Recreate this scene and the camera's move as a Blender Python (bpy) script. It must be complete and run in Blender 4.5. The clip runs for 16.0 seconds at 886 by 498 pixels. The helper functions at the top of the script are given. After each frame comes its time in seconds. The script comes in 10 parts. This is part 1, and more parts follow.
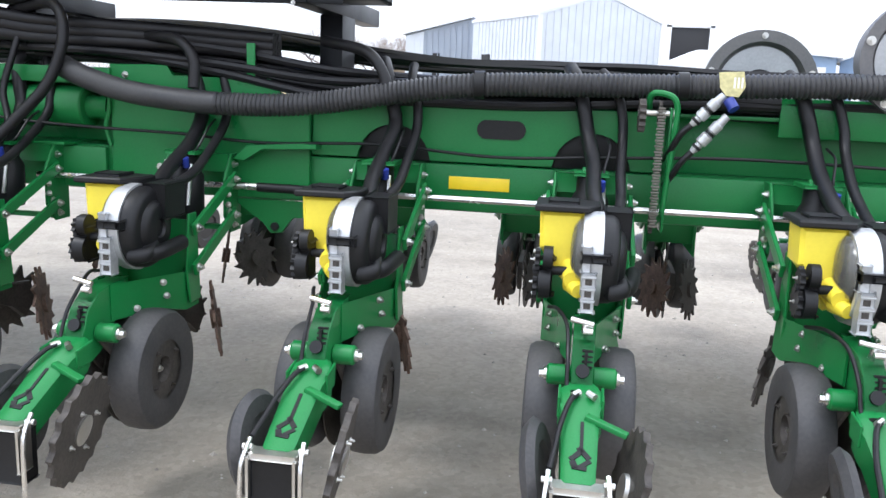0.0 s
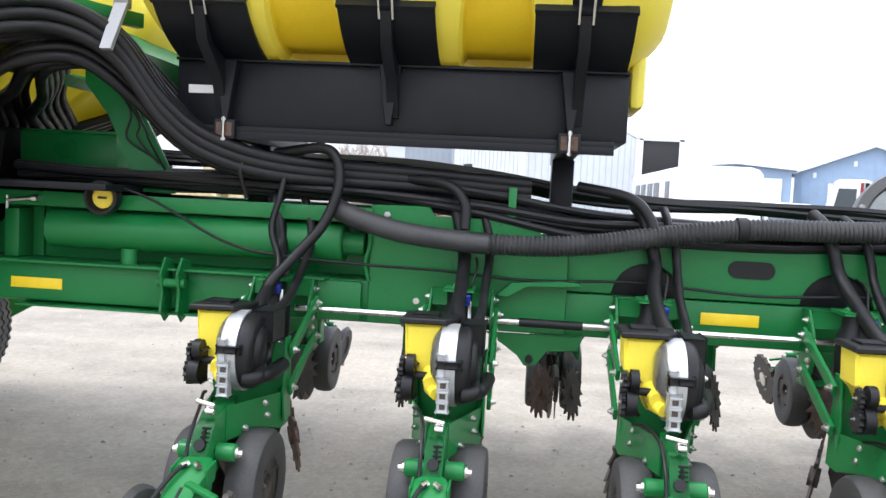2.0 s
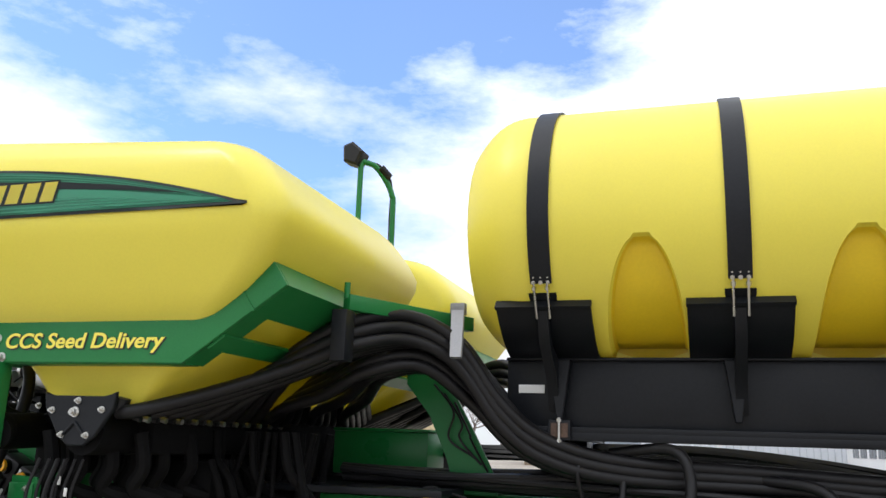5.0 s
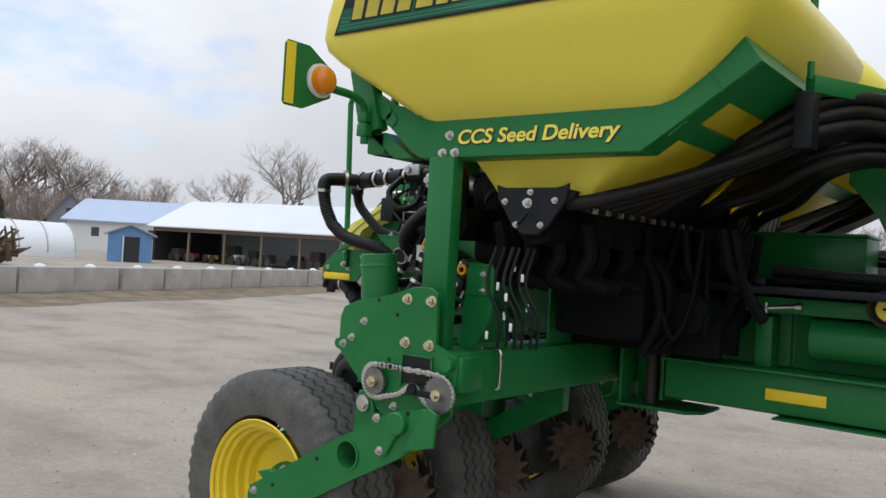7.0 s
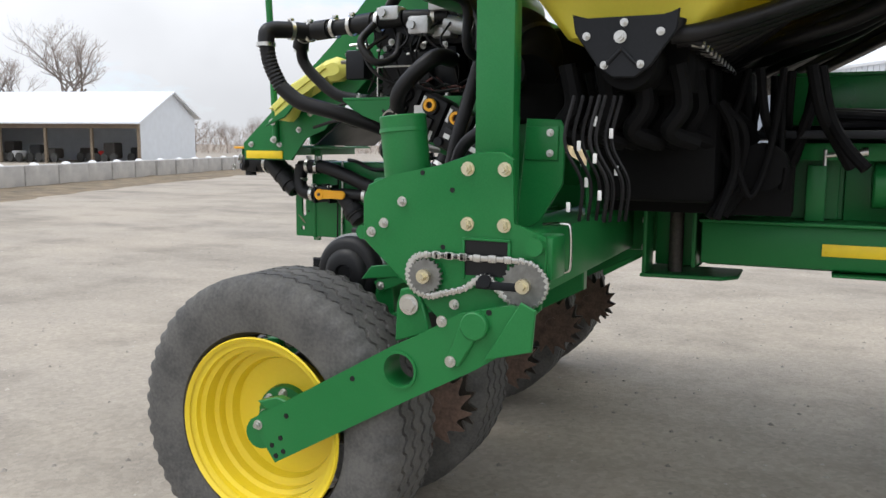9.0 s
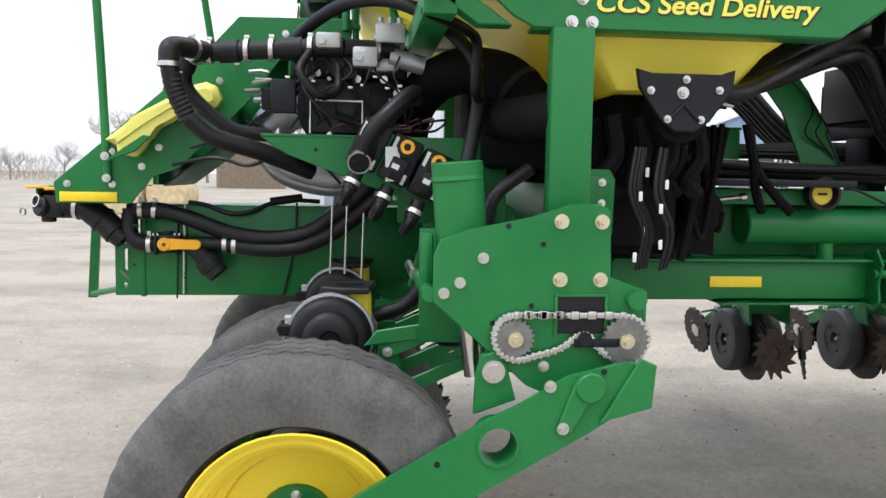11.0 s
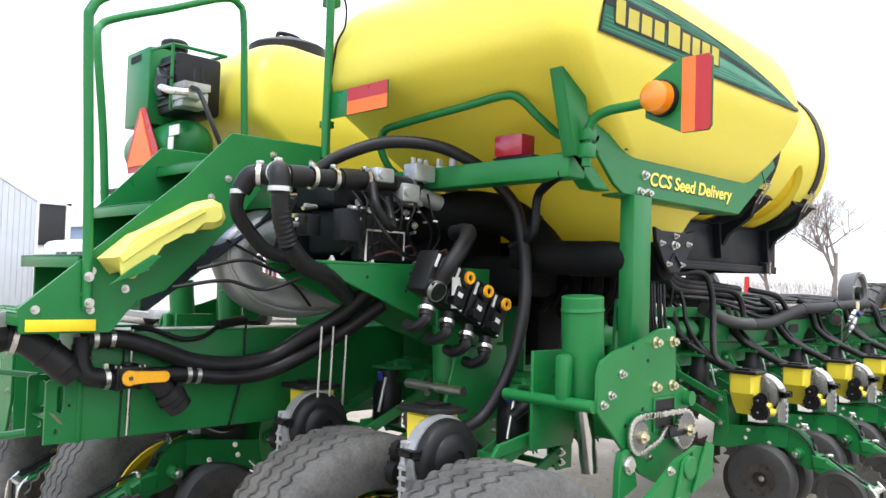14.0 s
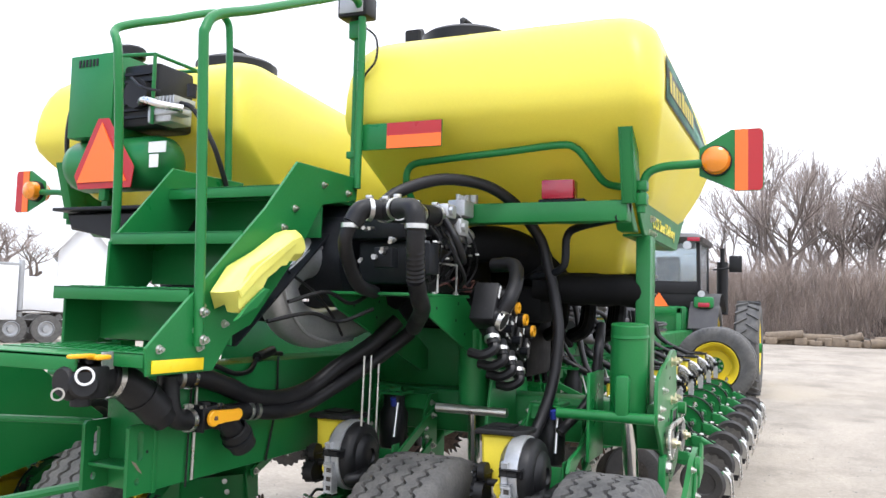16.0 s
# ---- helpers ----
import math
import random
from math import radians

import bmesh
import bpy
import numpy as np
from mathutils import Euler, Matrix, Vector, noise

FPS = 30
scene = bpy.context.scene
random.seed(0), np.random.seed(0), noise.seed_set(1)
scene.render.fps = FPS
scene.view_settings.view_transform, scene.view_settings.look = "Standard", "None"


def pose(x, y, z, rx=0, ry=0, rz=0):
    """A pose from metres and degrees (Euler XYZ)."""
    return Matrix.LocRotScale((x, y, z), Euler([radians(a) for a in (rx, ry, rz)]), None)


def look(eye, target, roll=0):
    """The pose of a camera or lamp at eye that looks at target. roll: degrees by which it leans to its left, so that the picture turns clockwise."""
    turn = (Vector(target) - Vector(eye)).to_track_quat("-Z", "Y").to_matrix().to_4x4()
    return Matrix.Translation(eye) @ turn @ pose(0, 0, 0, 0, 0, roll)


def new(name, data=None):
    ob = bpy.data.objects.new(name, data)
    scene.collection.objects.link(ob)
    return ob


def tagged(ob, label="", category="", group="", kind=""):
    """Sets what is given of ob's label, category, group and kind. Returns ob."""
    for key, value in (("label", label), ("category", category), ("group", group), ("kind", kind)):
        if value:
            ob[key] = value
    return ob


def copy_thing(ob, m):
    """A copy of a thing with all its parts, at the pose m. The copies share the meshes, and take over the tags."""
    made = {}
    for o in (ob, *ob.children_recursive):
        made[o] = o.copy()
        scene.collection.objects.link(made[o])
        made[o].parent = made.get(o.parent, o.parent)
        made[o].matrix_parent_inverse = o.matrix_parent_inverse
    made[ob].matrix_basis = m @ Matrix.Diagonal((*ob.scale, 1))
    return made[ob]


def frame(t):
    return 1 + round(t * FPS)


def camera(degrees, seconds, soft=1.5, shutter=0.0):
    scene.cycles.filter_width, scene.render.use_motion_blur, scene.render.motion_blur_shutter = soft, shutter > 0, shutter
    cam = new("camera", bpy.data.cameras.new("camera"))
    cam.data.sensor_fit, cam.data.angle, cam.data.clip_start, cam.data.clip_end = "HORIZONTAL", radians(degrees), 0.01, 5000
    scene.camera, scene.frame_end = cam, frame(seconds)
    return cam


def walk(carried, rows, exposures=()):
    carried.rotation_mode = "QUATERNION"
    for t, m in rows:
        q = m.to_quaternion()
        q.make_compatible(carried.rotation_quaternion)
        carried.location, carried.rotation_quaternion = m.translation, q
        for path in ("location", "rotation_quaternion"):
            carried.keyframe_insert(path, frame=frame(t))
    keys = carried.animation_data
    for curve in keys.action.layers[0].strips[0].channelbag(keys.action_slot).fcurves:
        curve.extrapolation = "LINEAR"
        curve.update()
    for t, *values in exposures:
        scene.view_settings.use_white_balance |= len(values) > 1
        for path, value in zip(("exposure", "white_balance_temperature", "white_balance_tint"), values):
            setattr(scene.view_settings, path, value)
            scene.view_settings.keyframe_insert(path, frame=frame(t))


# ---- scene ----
cam = camera(56.9, 16.0)
METRES, EYE, TILT, LEAN, TURN = 9.0, 1.45, -11.0, -2.3, 9.3
ROWS = [
    (0.0, 0.0, 0.0, 0.0, 0.0, 0.0, -0.0),
    (0.5, -0.0417, -0.0047, 0.0042, -0.03, 0.61, -0.08),
    (1.0, -0.0767, -0.008, 0.0047, 0.09, 2.36, -0.04),
    (1.5, -0.1071, -0.0125, 0.0089, -1.0, 4.19, -0.07),
    (2.0, -0.1381, -0.0171, 0.0138, -3.41, 7.13, 0.06),
    (2.5, -0.1524, -0.0185, 0.0199, -4.83, 11.91, 0.24),
    (3.0, -0.163, -0.0162, 0.025, -5.47, 19.78, 0.75),
    (5.5, -0.2303, -0.0145, 0.0373, 14.21, 24.57, -2.98),
    (6.0, -0.2431, -0.0144, 0.0357, 20.91, 22.96, -5.37),
    (6.5, -0.2571, -0.0139, 0.0279, 25.66, 18.15, -6.85),
    (7.0, -0.2748, -0.0136, 0.0215, 28.32, 11.43, -6.76),
    (7.5, -0.2954, -0.0157, 0.0164, 27.54, 6.18, -5.69),
    (8.0, -0.3215, -0.016, 0.0161, 24.39, 3.13, -4.26),
    (8.5, -0.3556, -0.0008, 0.0184, 20.18, 3.36, -3.04),
    (9.0, -0.3917, 0.0192, 0.0223, 15.43, 3.9, -1.08),
    (11.5, -0.5988, 0.0491, 0.0461, -21.93, 5.36, 4.47),
    (12.0, -0.638, 0.0565, 0.0521, -28.4, 7.56, 5.01),
    (12.5, -0.6755, 0.0688, 0.0538, -34.31, 8.87, 5.95),
    (13.0, -0.7137, 0.0902, 0.0616, -40.65, 8.3, 6.84),
    (13.5, -0.7451, 0.1148, 0.0699, -46.34, 7.6, 7.76),
    (14.0, -0.7798, 0.1449, 0.0764, -52.92, 7.18, 8.42),
    (14.5, -0.8069, 0.173, 0.0852, -58.34, 6.5, 8.74),
    (15.0, -0.8305, 0.2055, 0.0955, -63.79, 5.76, 9.15),
    (15.5, -0.8519, 0.2409, 0.101, -69.38, 5.63, 9.34),
    (16.0, -0.8715, 0.2784, 0.1098, -75.01, 4.46, 9.67),
]
walk(cam, [(t, pose(0, 0, EYE, TILT, LEAN, TURN) @ pose(METRES * x, METRES * y, METRES * z, 90 + pitch, roll, yaw)) for t, x, y, z, yaw, pitch, roll in ROWS],
     exposures=[(0.0, 0.64, 6050, 11), (1.5, 0.62, 6150, 11), (2.5, 0.82, 6350, 11), (3.0, 0.54, 6450, 11), (5.5, -0.16, 6500, 10), (6.0, -0.46, 6350, 9), (6.5, -0.68, 6300, 9), (7.2, -0.40, 6500, 10), (8.5, -0.08, 6600, 10), (9.0, -0.07, 6550, 10), (11.5, 0.40, 6450, 10), (12.5, 0.55, 6450, 10), (14.0, 0.64, 6450, 11), (16.0, 0.57, 6350, 13)])

# ---------------------------------------------------------------- light
SUN_EL, SUN_AZ = radians(60), radians(212)      # azimuth from +x, counter-clockwise
world = bpy.data.worlds.new("world")
scene.world = world
world.use_nodes = True
wn, wl = world.node_tree.nodes, world.node_tree.links
wn.clear()
w_out = wn.new("ShaderNodeOutputWorld")
w_bg = wn.new("ShaderNodeBackground")
w_sky = wn.new("ShaderNodeTexSky")
w_sky.sky_type, w_sky.sun_disc = "NISHITA", False
w_sky.sun_elevation, w_sky.sun_rotation = SUN_EL, radians(90) - SUN_AZ
w_sky.air_density, w_sky.dust_density, w_sky.ozone_density = 1.0, 0.6, 1.5
w_gain = wn.new("ShaderNodeVectorMath")            # clear sky between the clouds
w_gain.operation, w_gain.inputs[1].default_value = "MULTIPLY", (1.8, 2.2, 2.75)
wl.new(w_sky.outputs["Color"], w_gain.inputs[0])
w_co = wn.new("ShaderNodeTexCoord")
w_map = wn.new("ShaderNodeMapping")
w_map.inputs["Scale"].default_value = (1.0, 1.0, 2.4)
w_map.inputs["Location"].default_value = (0.3, 0.72, 0.1)
w_n = wn.new("ShaderNodeTexNoise")
w_n.inputs["Scale"].default_value, w_n.inputs["Detail"].default_value = 2.6, 9.0
w_n.inputs["Roughness"].default_value = 0.6
w_dir = wn.new("ShaderNodeVectorMath")              # the break in the cloud cover
w_dir.operation = "DOT_PRODUCT"
w_dir.inputs[1].default_value = Vector((-0.42, 0.70, 0.58)).normalized()
w_open = wn.new("ShaderNodeMapRange")
w_open.inputs["From Min"].default_value, w_open.inputs["From Max"].default_value = 0.85, 0.985
w_open.inputs["To Min"].default_value, w_open.inputs["To Max"].default_value = 0.0, 0.30
w_sub = wn.new("ShaderNodeMath")
w_sub.operation = "SUBTRACT"
w_ramp = wn.new("ShaderNodeValToRGB")
w_ramp.color_ramp.elements[0].position, w_ramp.color_ramp.elements[0].color = 0.24, (0.04, 0.04, 0.04, 1)
w_ramp.color_ramp.elements[1].position, w_ramp.color_ramp.elements[1].color = 0.46, (1, 1, 1, 1)
w_n2 = wn.new("ShaderNodeTexNoise")
w_n2.inputs["Scale"].default_value, w_n2.inputs["Detail"].default_value = 1.9, 5.0
w_cl = wn.new("ShaderNodeMapRange")
w_cl.inputs["From Min"].default_value, w_cl.inputs["From Max"].default_value = 0.3, 0.7
w_cl.inputs["To Min"].default_value, w_cl.inputs["To Max"].default_value = 11.0, 17.0
w_cc = wn.new("ShaderNodeVectorMath")
w_cc.operation, w_cc.inputs[0].default_value = "SCALE", (0.955, 0.985, 1.04)
w_mix = wn.new("ShaderNodeMixRGB")
wl.new(w_co.outputs["Generated"], w_map.inputs["Vector"])
wl.new(w_map.outputs["Vector"], w_n.inputs["Vector"])
wl.new(w_co.outputs["Generated"], w_n2.inputs["Vector"])
wl.new(w_co.outputs["Generated"], w_dir.inputs[0])
wl.new(w_dir.outputs["Value"], w_open.inputs["Value"])
wl.new(w_n.outputs["Fac"], w_sub.inputs[0])
wl.new(w_open.outputs["Result"], w_sub.inputs[1])
wl.new(w_sub.outputs[0], w_ramp.inputs["Fac"])
wl.new(w_n2.outputs["Fac"], w_cl.inputs["Value"])
w_sep = wn.new("ShaderNodeSeparateXYZ")             # an overcast sky is brightest overhead
w_up = wn.new("ShaderNodeMapRange")
w_up.inputs["To Min"].default_value, w_up.inputs["To Max"].default_value = 0.66, 1.55
w_ov = wn.new("ShaderNodeMath")
w_ov.operation = "MULTIPLY"
wl.new(w_co.outputs["Generated"], w_sep.inputs[0])
wl.new(w_sep.outputs["Z"], w_up.inputs["Value"])
wl.new(w_cl.outputs["Result"], w_ov.inputs[0])
wl.new(w_up.outputs["Result"], w_ov.inputs[1])
wl.new(w_ov.outputs[0], w_cc.inputs["Scale"])
wl.new(w_ramp.outputs["Color"], w_mix.inputs["Fac"])
wl.new(w_gain.outputs["Vector"], w_mix.inputs["Color1"])
wl.new(w_cc.outputs["Vector"], w_mix.inputs["Color2"])
wl.new(w_mix.outputs["Color"], w_bg.inputs["Color"])
w_bg.inputs["Strength"].default_value = 0.1
wl.new(w_bg.outputs["Background"], w_out.inputs["Surface"])

sun_data = bpy.data.lights.new("sun", "SUN")
sun_data.energy, sun_data.angle, sun_data.color = 1.0, radians(14), (1.0, 0.97, 0.93)
sun = new("sun", sun_data)
sun.matrix_world = look((0, 0, 30), (-math.cos(SUN_AZ) * math.cos(SUN_EL) * 10, -math.sin(SUN_AZ) * math.cos(SUN_EL) * 10, 30 - 10 * math.sin(SUN_EL)))

# ---------------------------------------------------------------- materials


def mat(name, color, rough=0.5, metal=0.0, vary=0.15, scale=6.0, fine=90.0, bump=0.15, dust=0.0, dust_color=(0.33, 0.29, 0.24), coat=0.0, trans=0.0, alpha=1.0, emit=0.0, depth=0.002, islands=False, spec=0.5):
    """A procedural surface: base colour varied at two scales, dust on it, fine relief."""
    m = bpy.data.materials.new(name)
    m.use_nodes = True
    n, l = m.node_tree.nodes, m.node_tree.links
    b = n["Principled BSDF"]
    co = n.new("ShaderNodeTexCoord")
    n1, n2 = n.new("ShaderNodeTexNoise"), n.new("ShaderNodeTexNoise")
    n1.inputs["Scale"].default_value, n1.inputs["Detail"].default_value = scale, 5.0
    n2.inputs["Scale"].default_value, n2.inputs["Detail"].default_value = fine, 3.0
    l.new(co.outputs["Object"], n1.inputs["Vector"])
    l.new(co.outputs["Object"], n2.inputs["Vector"])
    add = n.new("ShaderNodeMath")
    add.operation = "ADD"
    l.new(n1.outputs["Fac"], add.inputs[0])
    half = n.new("ShaderNodeMath")
    half.operation, half.inputs[1].default_value = "MULTIPLY", 0.6
    l.new(n2.outputs["Fac"], half.inputs[0])
    l.new(half.outputs[0], add.inputs[1])
    rng = n.new("ShaderNodeMapRange")
    rng.inputs["From Min"].default_value, rng.inputs["From Max"].default_value = 0.5, 1.1
    rng.inputs["To Min"].default_value, rng.inputs["To Max"].default_value = 1 - vary, 1 + vary
    l.new(add.outputs[0], rng.inputs["Value"])
    mul = n.new("ShaderNodeVectorMath")
    mul.operation, mul.inputs[0].default_value = "SCALE", color[:3]
    l.new(rng.outputs["Result"], mul.inputs["Scale"])
    col = mul.outputs["Vector"]
    if islands:
        geo = n.new("ShaderNodeNewGeometry")
        r2 = n.new("ShaderNodeMapRange")
        r2.inputs["To Min"].default_value, r2.inputs["To Max"].default_value = 0.6, 1.4
        l.new(geo.outputs["Random Per Island"], r2.inputs["Value"])
        m2 = n.new("ShaderNodeVectorMath")
        m2.operation = "SCALE"
        l.new(col, m2.inputs[0])
        l.new(r2.outputs["Result"], m2.inputs["Scale"])
        col = m2.outputs["Vector"]
    if dust:
        d = n.new("ShaderNodeMapRange")
        d.inputs["From Min"].default_value, d.inputs["From Max"].default_value = 0.62, 1.0
        d.inputs["To Min"].default_value, d.inputs["To Max"].default_value = dust * 0.25, dust
        l.new(add.outputs[0], d.inputs["Value"])
        mx = n.new("ShaderNodeMixRGB")
        l.new(d.outputs["Result"], mx.inputs["Fac"])
        l.new(col, mx.inputs["Color1"])
        mx.inputs["Color2"].default_value = (*dust_color, 1)
        col = mx.outputs["Color"]
    l.new(col, b.inputs["Base Color"])
    rr = n.new("ShaderNodeMapRange")
    rr.inputs["From Min"].default_value, rr.inputs["From Max"].default_value = 0.3, 0.7
    rr.inputs["To Min"].default_value, rr.inputs["To Max"].default_value = max(rough - 0.08, 0.02), min(rough + 0.12, 1)
    l.new(n1.outputs["Fac"], rr.inputs["Value"])
    l.new(rr.outputs["Result"], b.inputs["Roughness"])
    b.inputs["Metallic"].default_value = metal
    b.inputs["Specular IOR Level"].default_value = spec
    b.inputs["Coat Weight"].default_value = coat
    b.inputs["Transmission Weight"].default_value = trans
    if emit:
        b.inputs["Emission Color"].default_value = (*color[:3], 1)
        b.inputs["Emission Strength"].default_value = emit
    if bump:
        bp = n.new("ShaderNodeBump")
        bp.inputs["Strength"].default_value, bp.inputs["Distance"].default_value = bump, depth
        l.new(n2.outputs["Fac"], bp.inputs["Height"])
        l.new(bp.outputs["Normal"], b.inputs["Normal"])
    return m


GREEN = mat("green_paint", (0.005, 0.160, 0.036), 0.34, vary=0.12, scale=3, fine=220, bump=0.05, dust=0.04, coat=0.02, spec=0.30)
TANK = mat("yellow_polyethylene", (0.85, 0.745, 0.10), 0.36, vary=0.05, scale=1.5, fine=120, bump=0.10)


def let_through(m, color, share):
    """Thin translucent plastic: part of the light passes the wall."""
    n, l = m.node_tree.nodes, m.node_tree.links
    tr, mx = n.new("ShaderNodeBsdfTranslucent"), n.new("ShaderNodeMixShader")
    tr.inputs["Color"].default_value = (*color, 1)
    mx.inputs["Fac"].default_value = share
    l.new(n["Principled BSDF"].outputs["BSDF"], mx.inputs[1])
    l.new(tr.outputs["BSDF"], mx.inputs[2])
    l.new(mx.outputs["Shader"], n["Material Output"].inputs["Surface"])


let_through(TANK, (0.93, 0.82, 0.06), 0.18)
YELLOW = mat("yellow_paint", (0.87, 0.65, 0.022), 0.36, vary=0.06, scale=4, bump=0.04, dust=0.08)
HOPPER = mat("yellow_moulded_plastic", (0.84, 0.68, 0.05), 0.4, vary=0.06, bump=0.05)
PALE = mat("pale_yellow_plastic", (0.78, 0.74, 0.16), 0.42, vary=0.05, bump=0.05)
# the tank's plastic again, with the recesses' amber shading put into its colour
RECESS = mat("recess_shaded_polyethylene", (0.80, 0.57, 0.015), 0.42, vary=0.06, bump=0.08)
RUBBER = mat("dark_rubber", (0.034, 0.034, 0.037), 0.6, vary=0.2, scale=9, bump=0.2, dust=0.08)
TYRE = mat("worn_tyre_rubber", (0.058, 0.058, 0.058), 0.78, vary=0.3, scale=8, bump=0.4, dust=0.29, dust_color=(0.25, 0.235, 0.21))
HOSE = mat("black_hose", (0.0075, 0.0075, 0.009), 0.42, vary=0.2, scale=12, bump=0.12, dust=0.012, spec=0.3)
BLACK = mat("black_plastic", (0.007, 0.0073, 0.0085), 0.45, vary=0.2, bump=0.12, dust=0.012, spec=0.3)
BLACKSTEEL = mat("black_painted_steel", (0.0065, 0.008, 0.011), 0.42, vary=0.2, scale=3, bump=0.06, dust=0.012, spec=0.24)
ZINC = mat("zinc_plated_steel", (0.62, 0.61, 0.58), 0.3, metal=1.0, vary=0.12, bump=0.08)
BOLT = mat("yellow_zinc_bolt", (0.72, 0.66, 0.48), 0.32, metal=1.0, vary=0.15, bump=0.05)
CAST = mat("grey_cast_aluminium", (0.50, 0.51, 0.52), 0.42, metal=0.6, vary=0.15, scale=20, bump=0.3)
STEEL = mat("bright_steel_rod", (0.72, 0.71, 0.69), 0.22, metal=1.0, vary=0.1, bump=0.05)
CORRUGATED = mat("grey_black_corrugated_plastic", (0.026, 0.027, 0.030), 0.5, vary=0.2, scale=9, bump=0.1, dust=0.05)
FANGREY = mat("dark_grey_fan_plastic", (0.11, 0.11, 0.115), 0.5, vary=0.15, scale=4, bump=0.1, dust=0.1)
# darker copy of the black rubber: deep shade under the tanks is in its colour
SHADE_BLACK = mat("shaded_black_rubber", (0.0038, 0.0038, 0.0042), 0.75, vary=0.3, scale=10, bump=0.2, spec=0.15)
RUST = mat("rusty_steel", (0.085, 0.045, 0.030), 0.8, metal=0.15, vary=0.55, scale=18, bump=0.5, dust=0.15)
DARKSTEEL = mat("dirty_dark_steel", (0.045, 0.040, 0.037), 0.6, metal=0.4, vary=0.4, scale=18, bump=0.35, dust=0.12)
GALV = mat("galvanised_sheet", (0.42, 0.43, 0.44), 0.38, metal=0.7, vary=0.15, scale=5, bump=0.1)
CLEAR = mat("smoky_clear_plastic", (0.62, 0.61, 0.55), 0.15, vary=0.05, trans=0.85, bump=0.0)
WHITE = mat("white_label", (0.78, 0.78, 0.76), 0.5, vary=0.06, bump=0.0)
REFL = mat("yellow_reflective_tape", (0.86, 0.62, 0.015), 0.35, vary=0.05, scale=30, fine=400, bump=0.2)
ORANGE = mat("fluorescent_orange", (0.95, 0.16, 0.02), 0.4, vary=0.04, bump=0.05)
REDTAPE = mat("red_reflective_tape", (0.42, 0.015, 0.02), 0.35, vary=0.06, fine=400, bump=0.2)
AMBER = mat("amber_lens", (0.95, 0.30, 0.01), 0.16, vary=0.04, trans=0.25, bump=0.0, coat=0.5)
REDLENS = mat("red_lens", (0.35, 0.01, 0.03), 0.18, vary=0.04, bump=0.0, coat=0.5)
BLUE = mat("blue_cap", (0.015, 0.03, 0.22), 0.4, bump=0.0)
REDCAP = mat("red_cap", (0.5, 0.02, 0.015), 0.4, bump=0.0)
HANDLE_Y = mat("orange_yellow_handle", (0.90, 0.42, 0.012), 0.4, bump=0.03, vary=0.06)
DECAL_G = mat("decal_green", (0.012, 0.19, 0.095), 0.35, vary=0.05, bump=0.0)
DECAL_B = mat("decal_black", (0.008, 0.014, 0.013), 0.35, vary=0.05, bump=0.0)
DECAL_T = mat("decal_light_green", (0.06, 0.34, 0.20), 0.35, vary=0.05, bump=0.0)
DECAL_Y = mat("decal_yellow", (0.88, 0.76, 0.10), 0.38, vary=0.03, bump=0.0)
GLASSY = mat("lamp_glass", (0.80, 0.82, 0.84), 0.08, vary=0.03, trans=0.6, bump=0.0)

# ---------------------------------------------------------------- building helpers
ORIGIN = {}


def thing(name, label, category, at=(0, 0, 0), group="", kind=""):
    ob = new(name)
    ob.location = at
    ob.empty_display_size = 0.1
    ORIGIN[ob.name] = Vector(at)
    return tagged(ob, label, category, group, kind)


def finish(bm, name, material, sharp=38):
    bmesh.ops.recalc_face_normals(bm, faces=bm.faces)
    me = bpy.data.meshes.new(name)
    bm.to_mesh(me)
    bm.free()
    me.materials.append(material)
    for p in me.polygons:
        p.use_smooth = True
    me.set_sharp_from_angle(angle=radians(sharp))
    return me


def part(name, bm, material, parent, label="", sharp=38):
    """Links a bmesh, in world coordinates, as one mesh under a thing or a part."""
    o = ORIGIN[parent.name]
    bmesh.ops.translate(bm, verts=bm.verts, vec=-o)
    ob = new(name, finish(bm, name, material, sharp))
    ob.parent = parent
    ORIGIN[ob.name] = o
    return tagged(ob, label)


def solo(name, bm, material, label, category, at=None, group="", kind="", sharp=38):
    """A thing that is one mesh."""
    vs = [v.co for v in bm.verts]
    if at is None:
        at = Vector(((min(v.x for v in vs) + max(v.x for v in vs)) / 2, (min(v.y for v in vs) + max(v.y for v in vs)) / 2, min(v.z for v in vs)))
    at = Vector(at)
    bmesh.ops.translate(bm, verts=bm.verts, vec=-at)
    ob = new(name, finish(bm, name, material, sharp))
    ob.location = at
    ORIGIN[ob.name] = at
    return tagged(ob, label, category, group, kind)


def B(*fs):
    bm = bmesh.new()
    for f in fs:
        f(bm)
    return bm


def box(x0, x1, y0, y1, z0, z1, bev=0.004):
    def f(bm):
        g = bmesh.ops.create_cube(bm, size=1)["verts"]
        for v in g:
            v.co = Vector((x0 + (v.co.x + 0.5) * (x1 - x0), y0 + (v.co.y + 0.5) * (y1 - y0), z0 + (v.co.z + 0.5) * (z1 - z0)))
        if bev:
            es = list({e for v in g for e in v.link_edges})
            bmesh.ops.bevel(bm, geom=es, offset=bev, segments=2, affect="EDGES", profile=0.5, clamp_overlap=True)
    return f


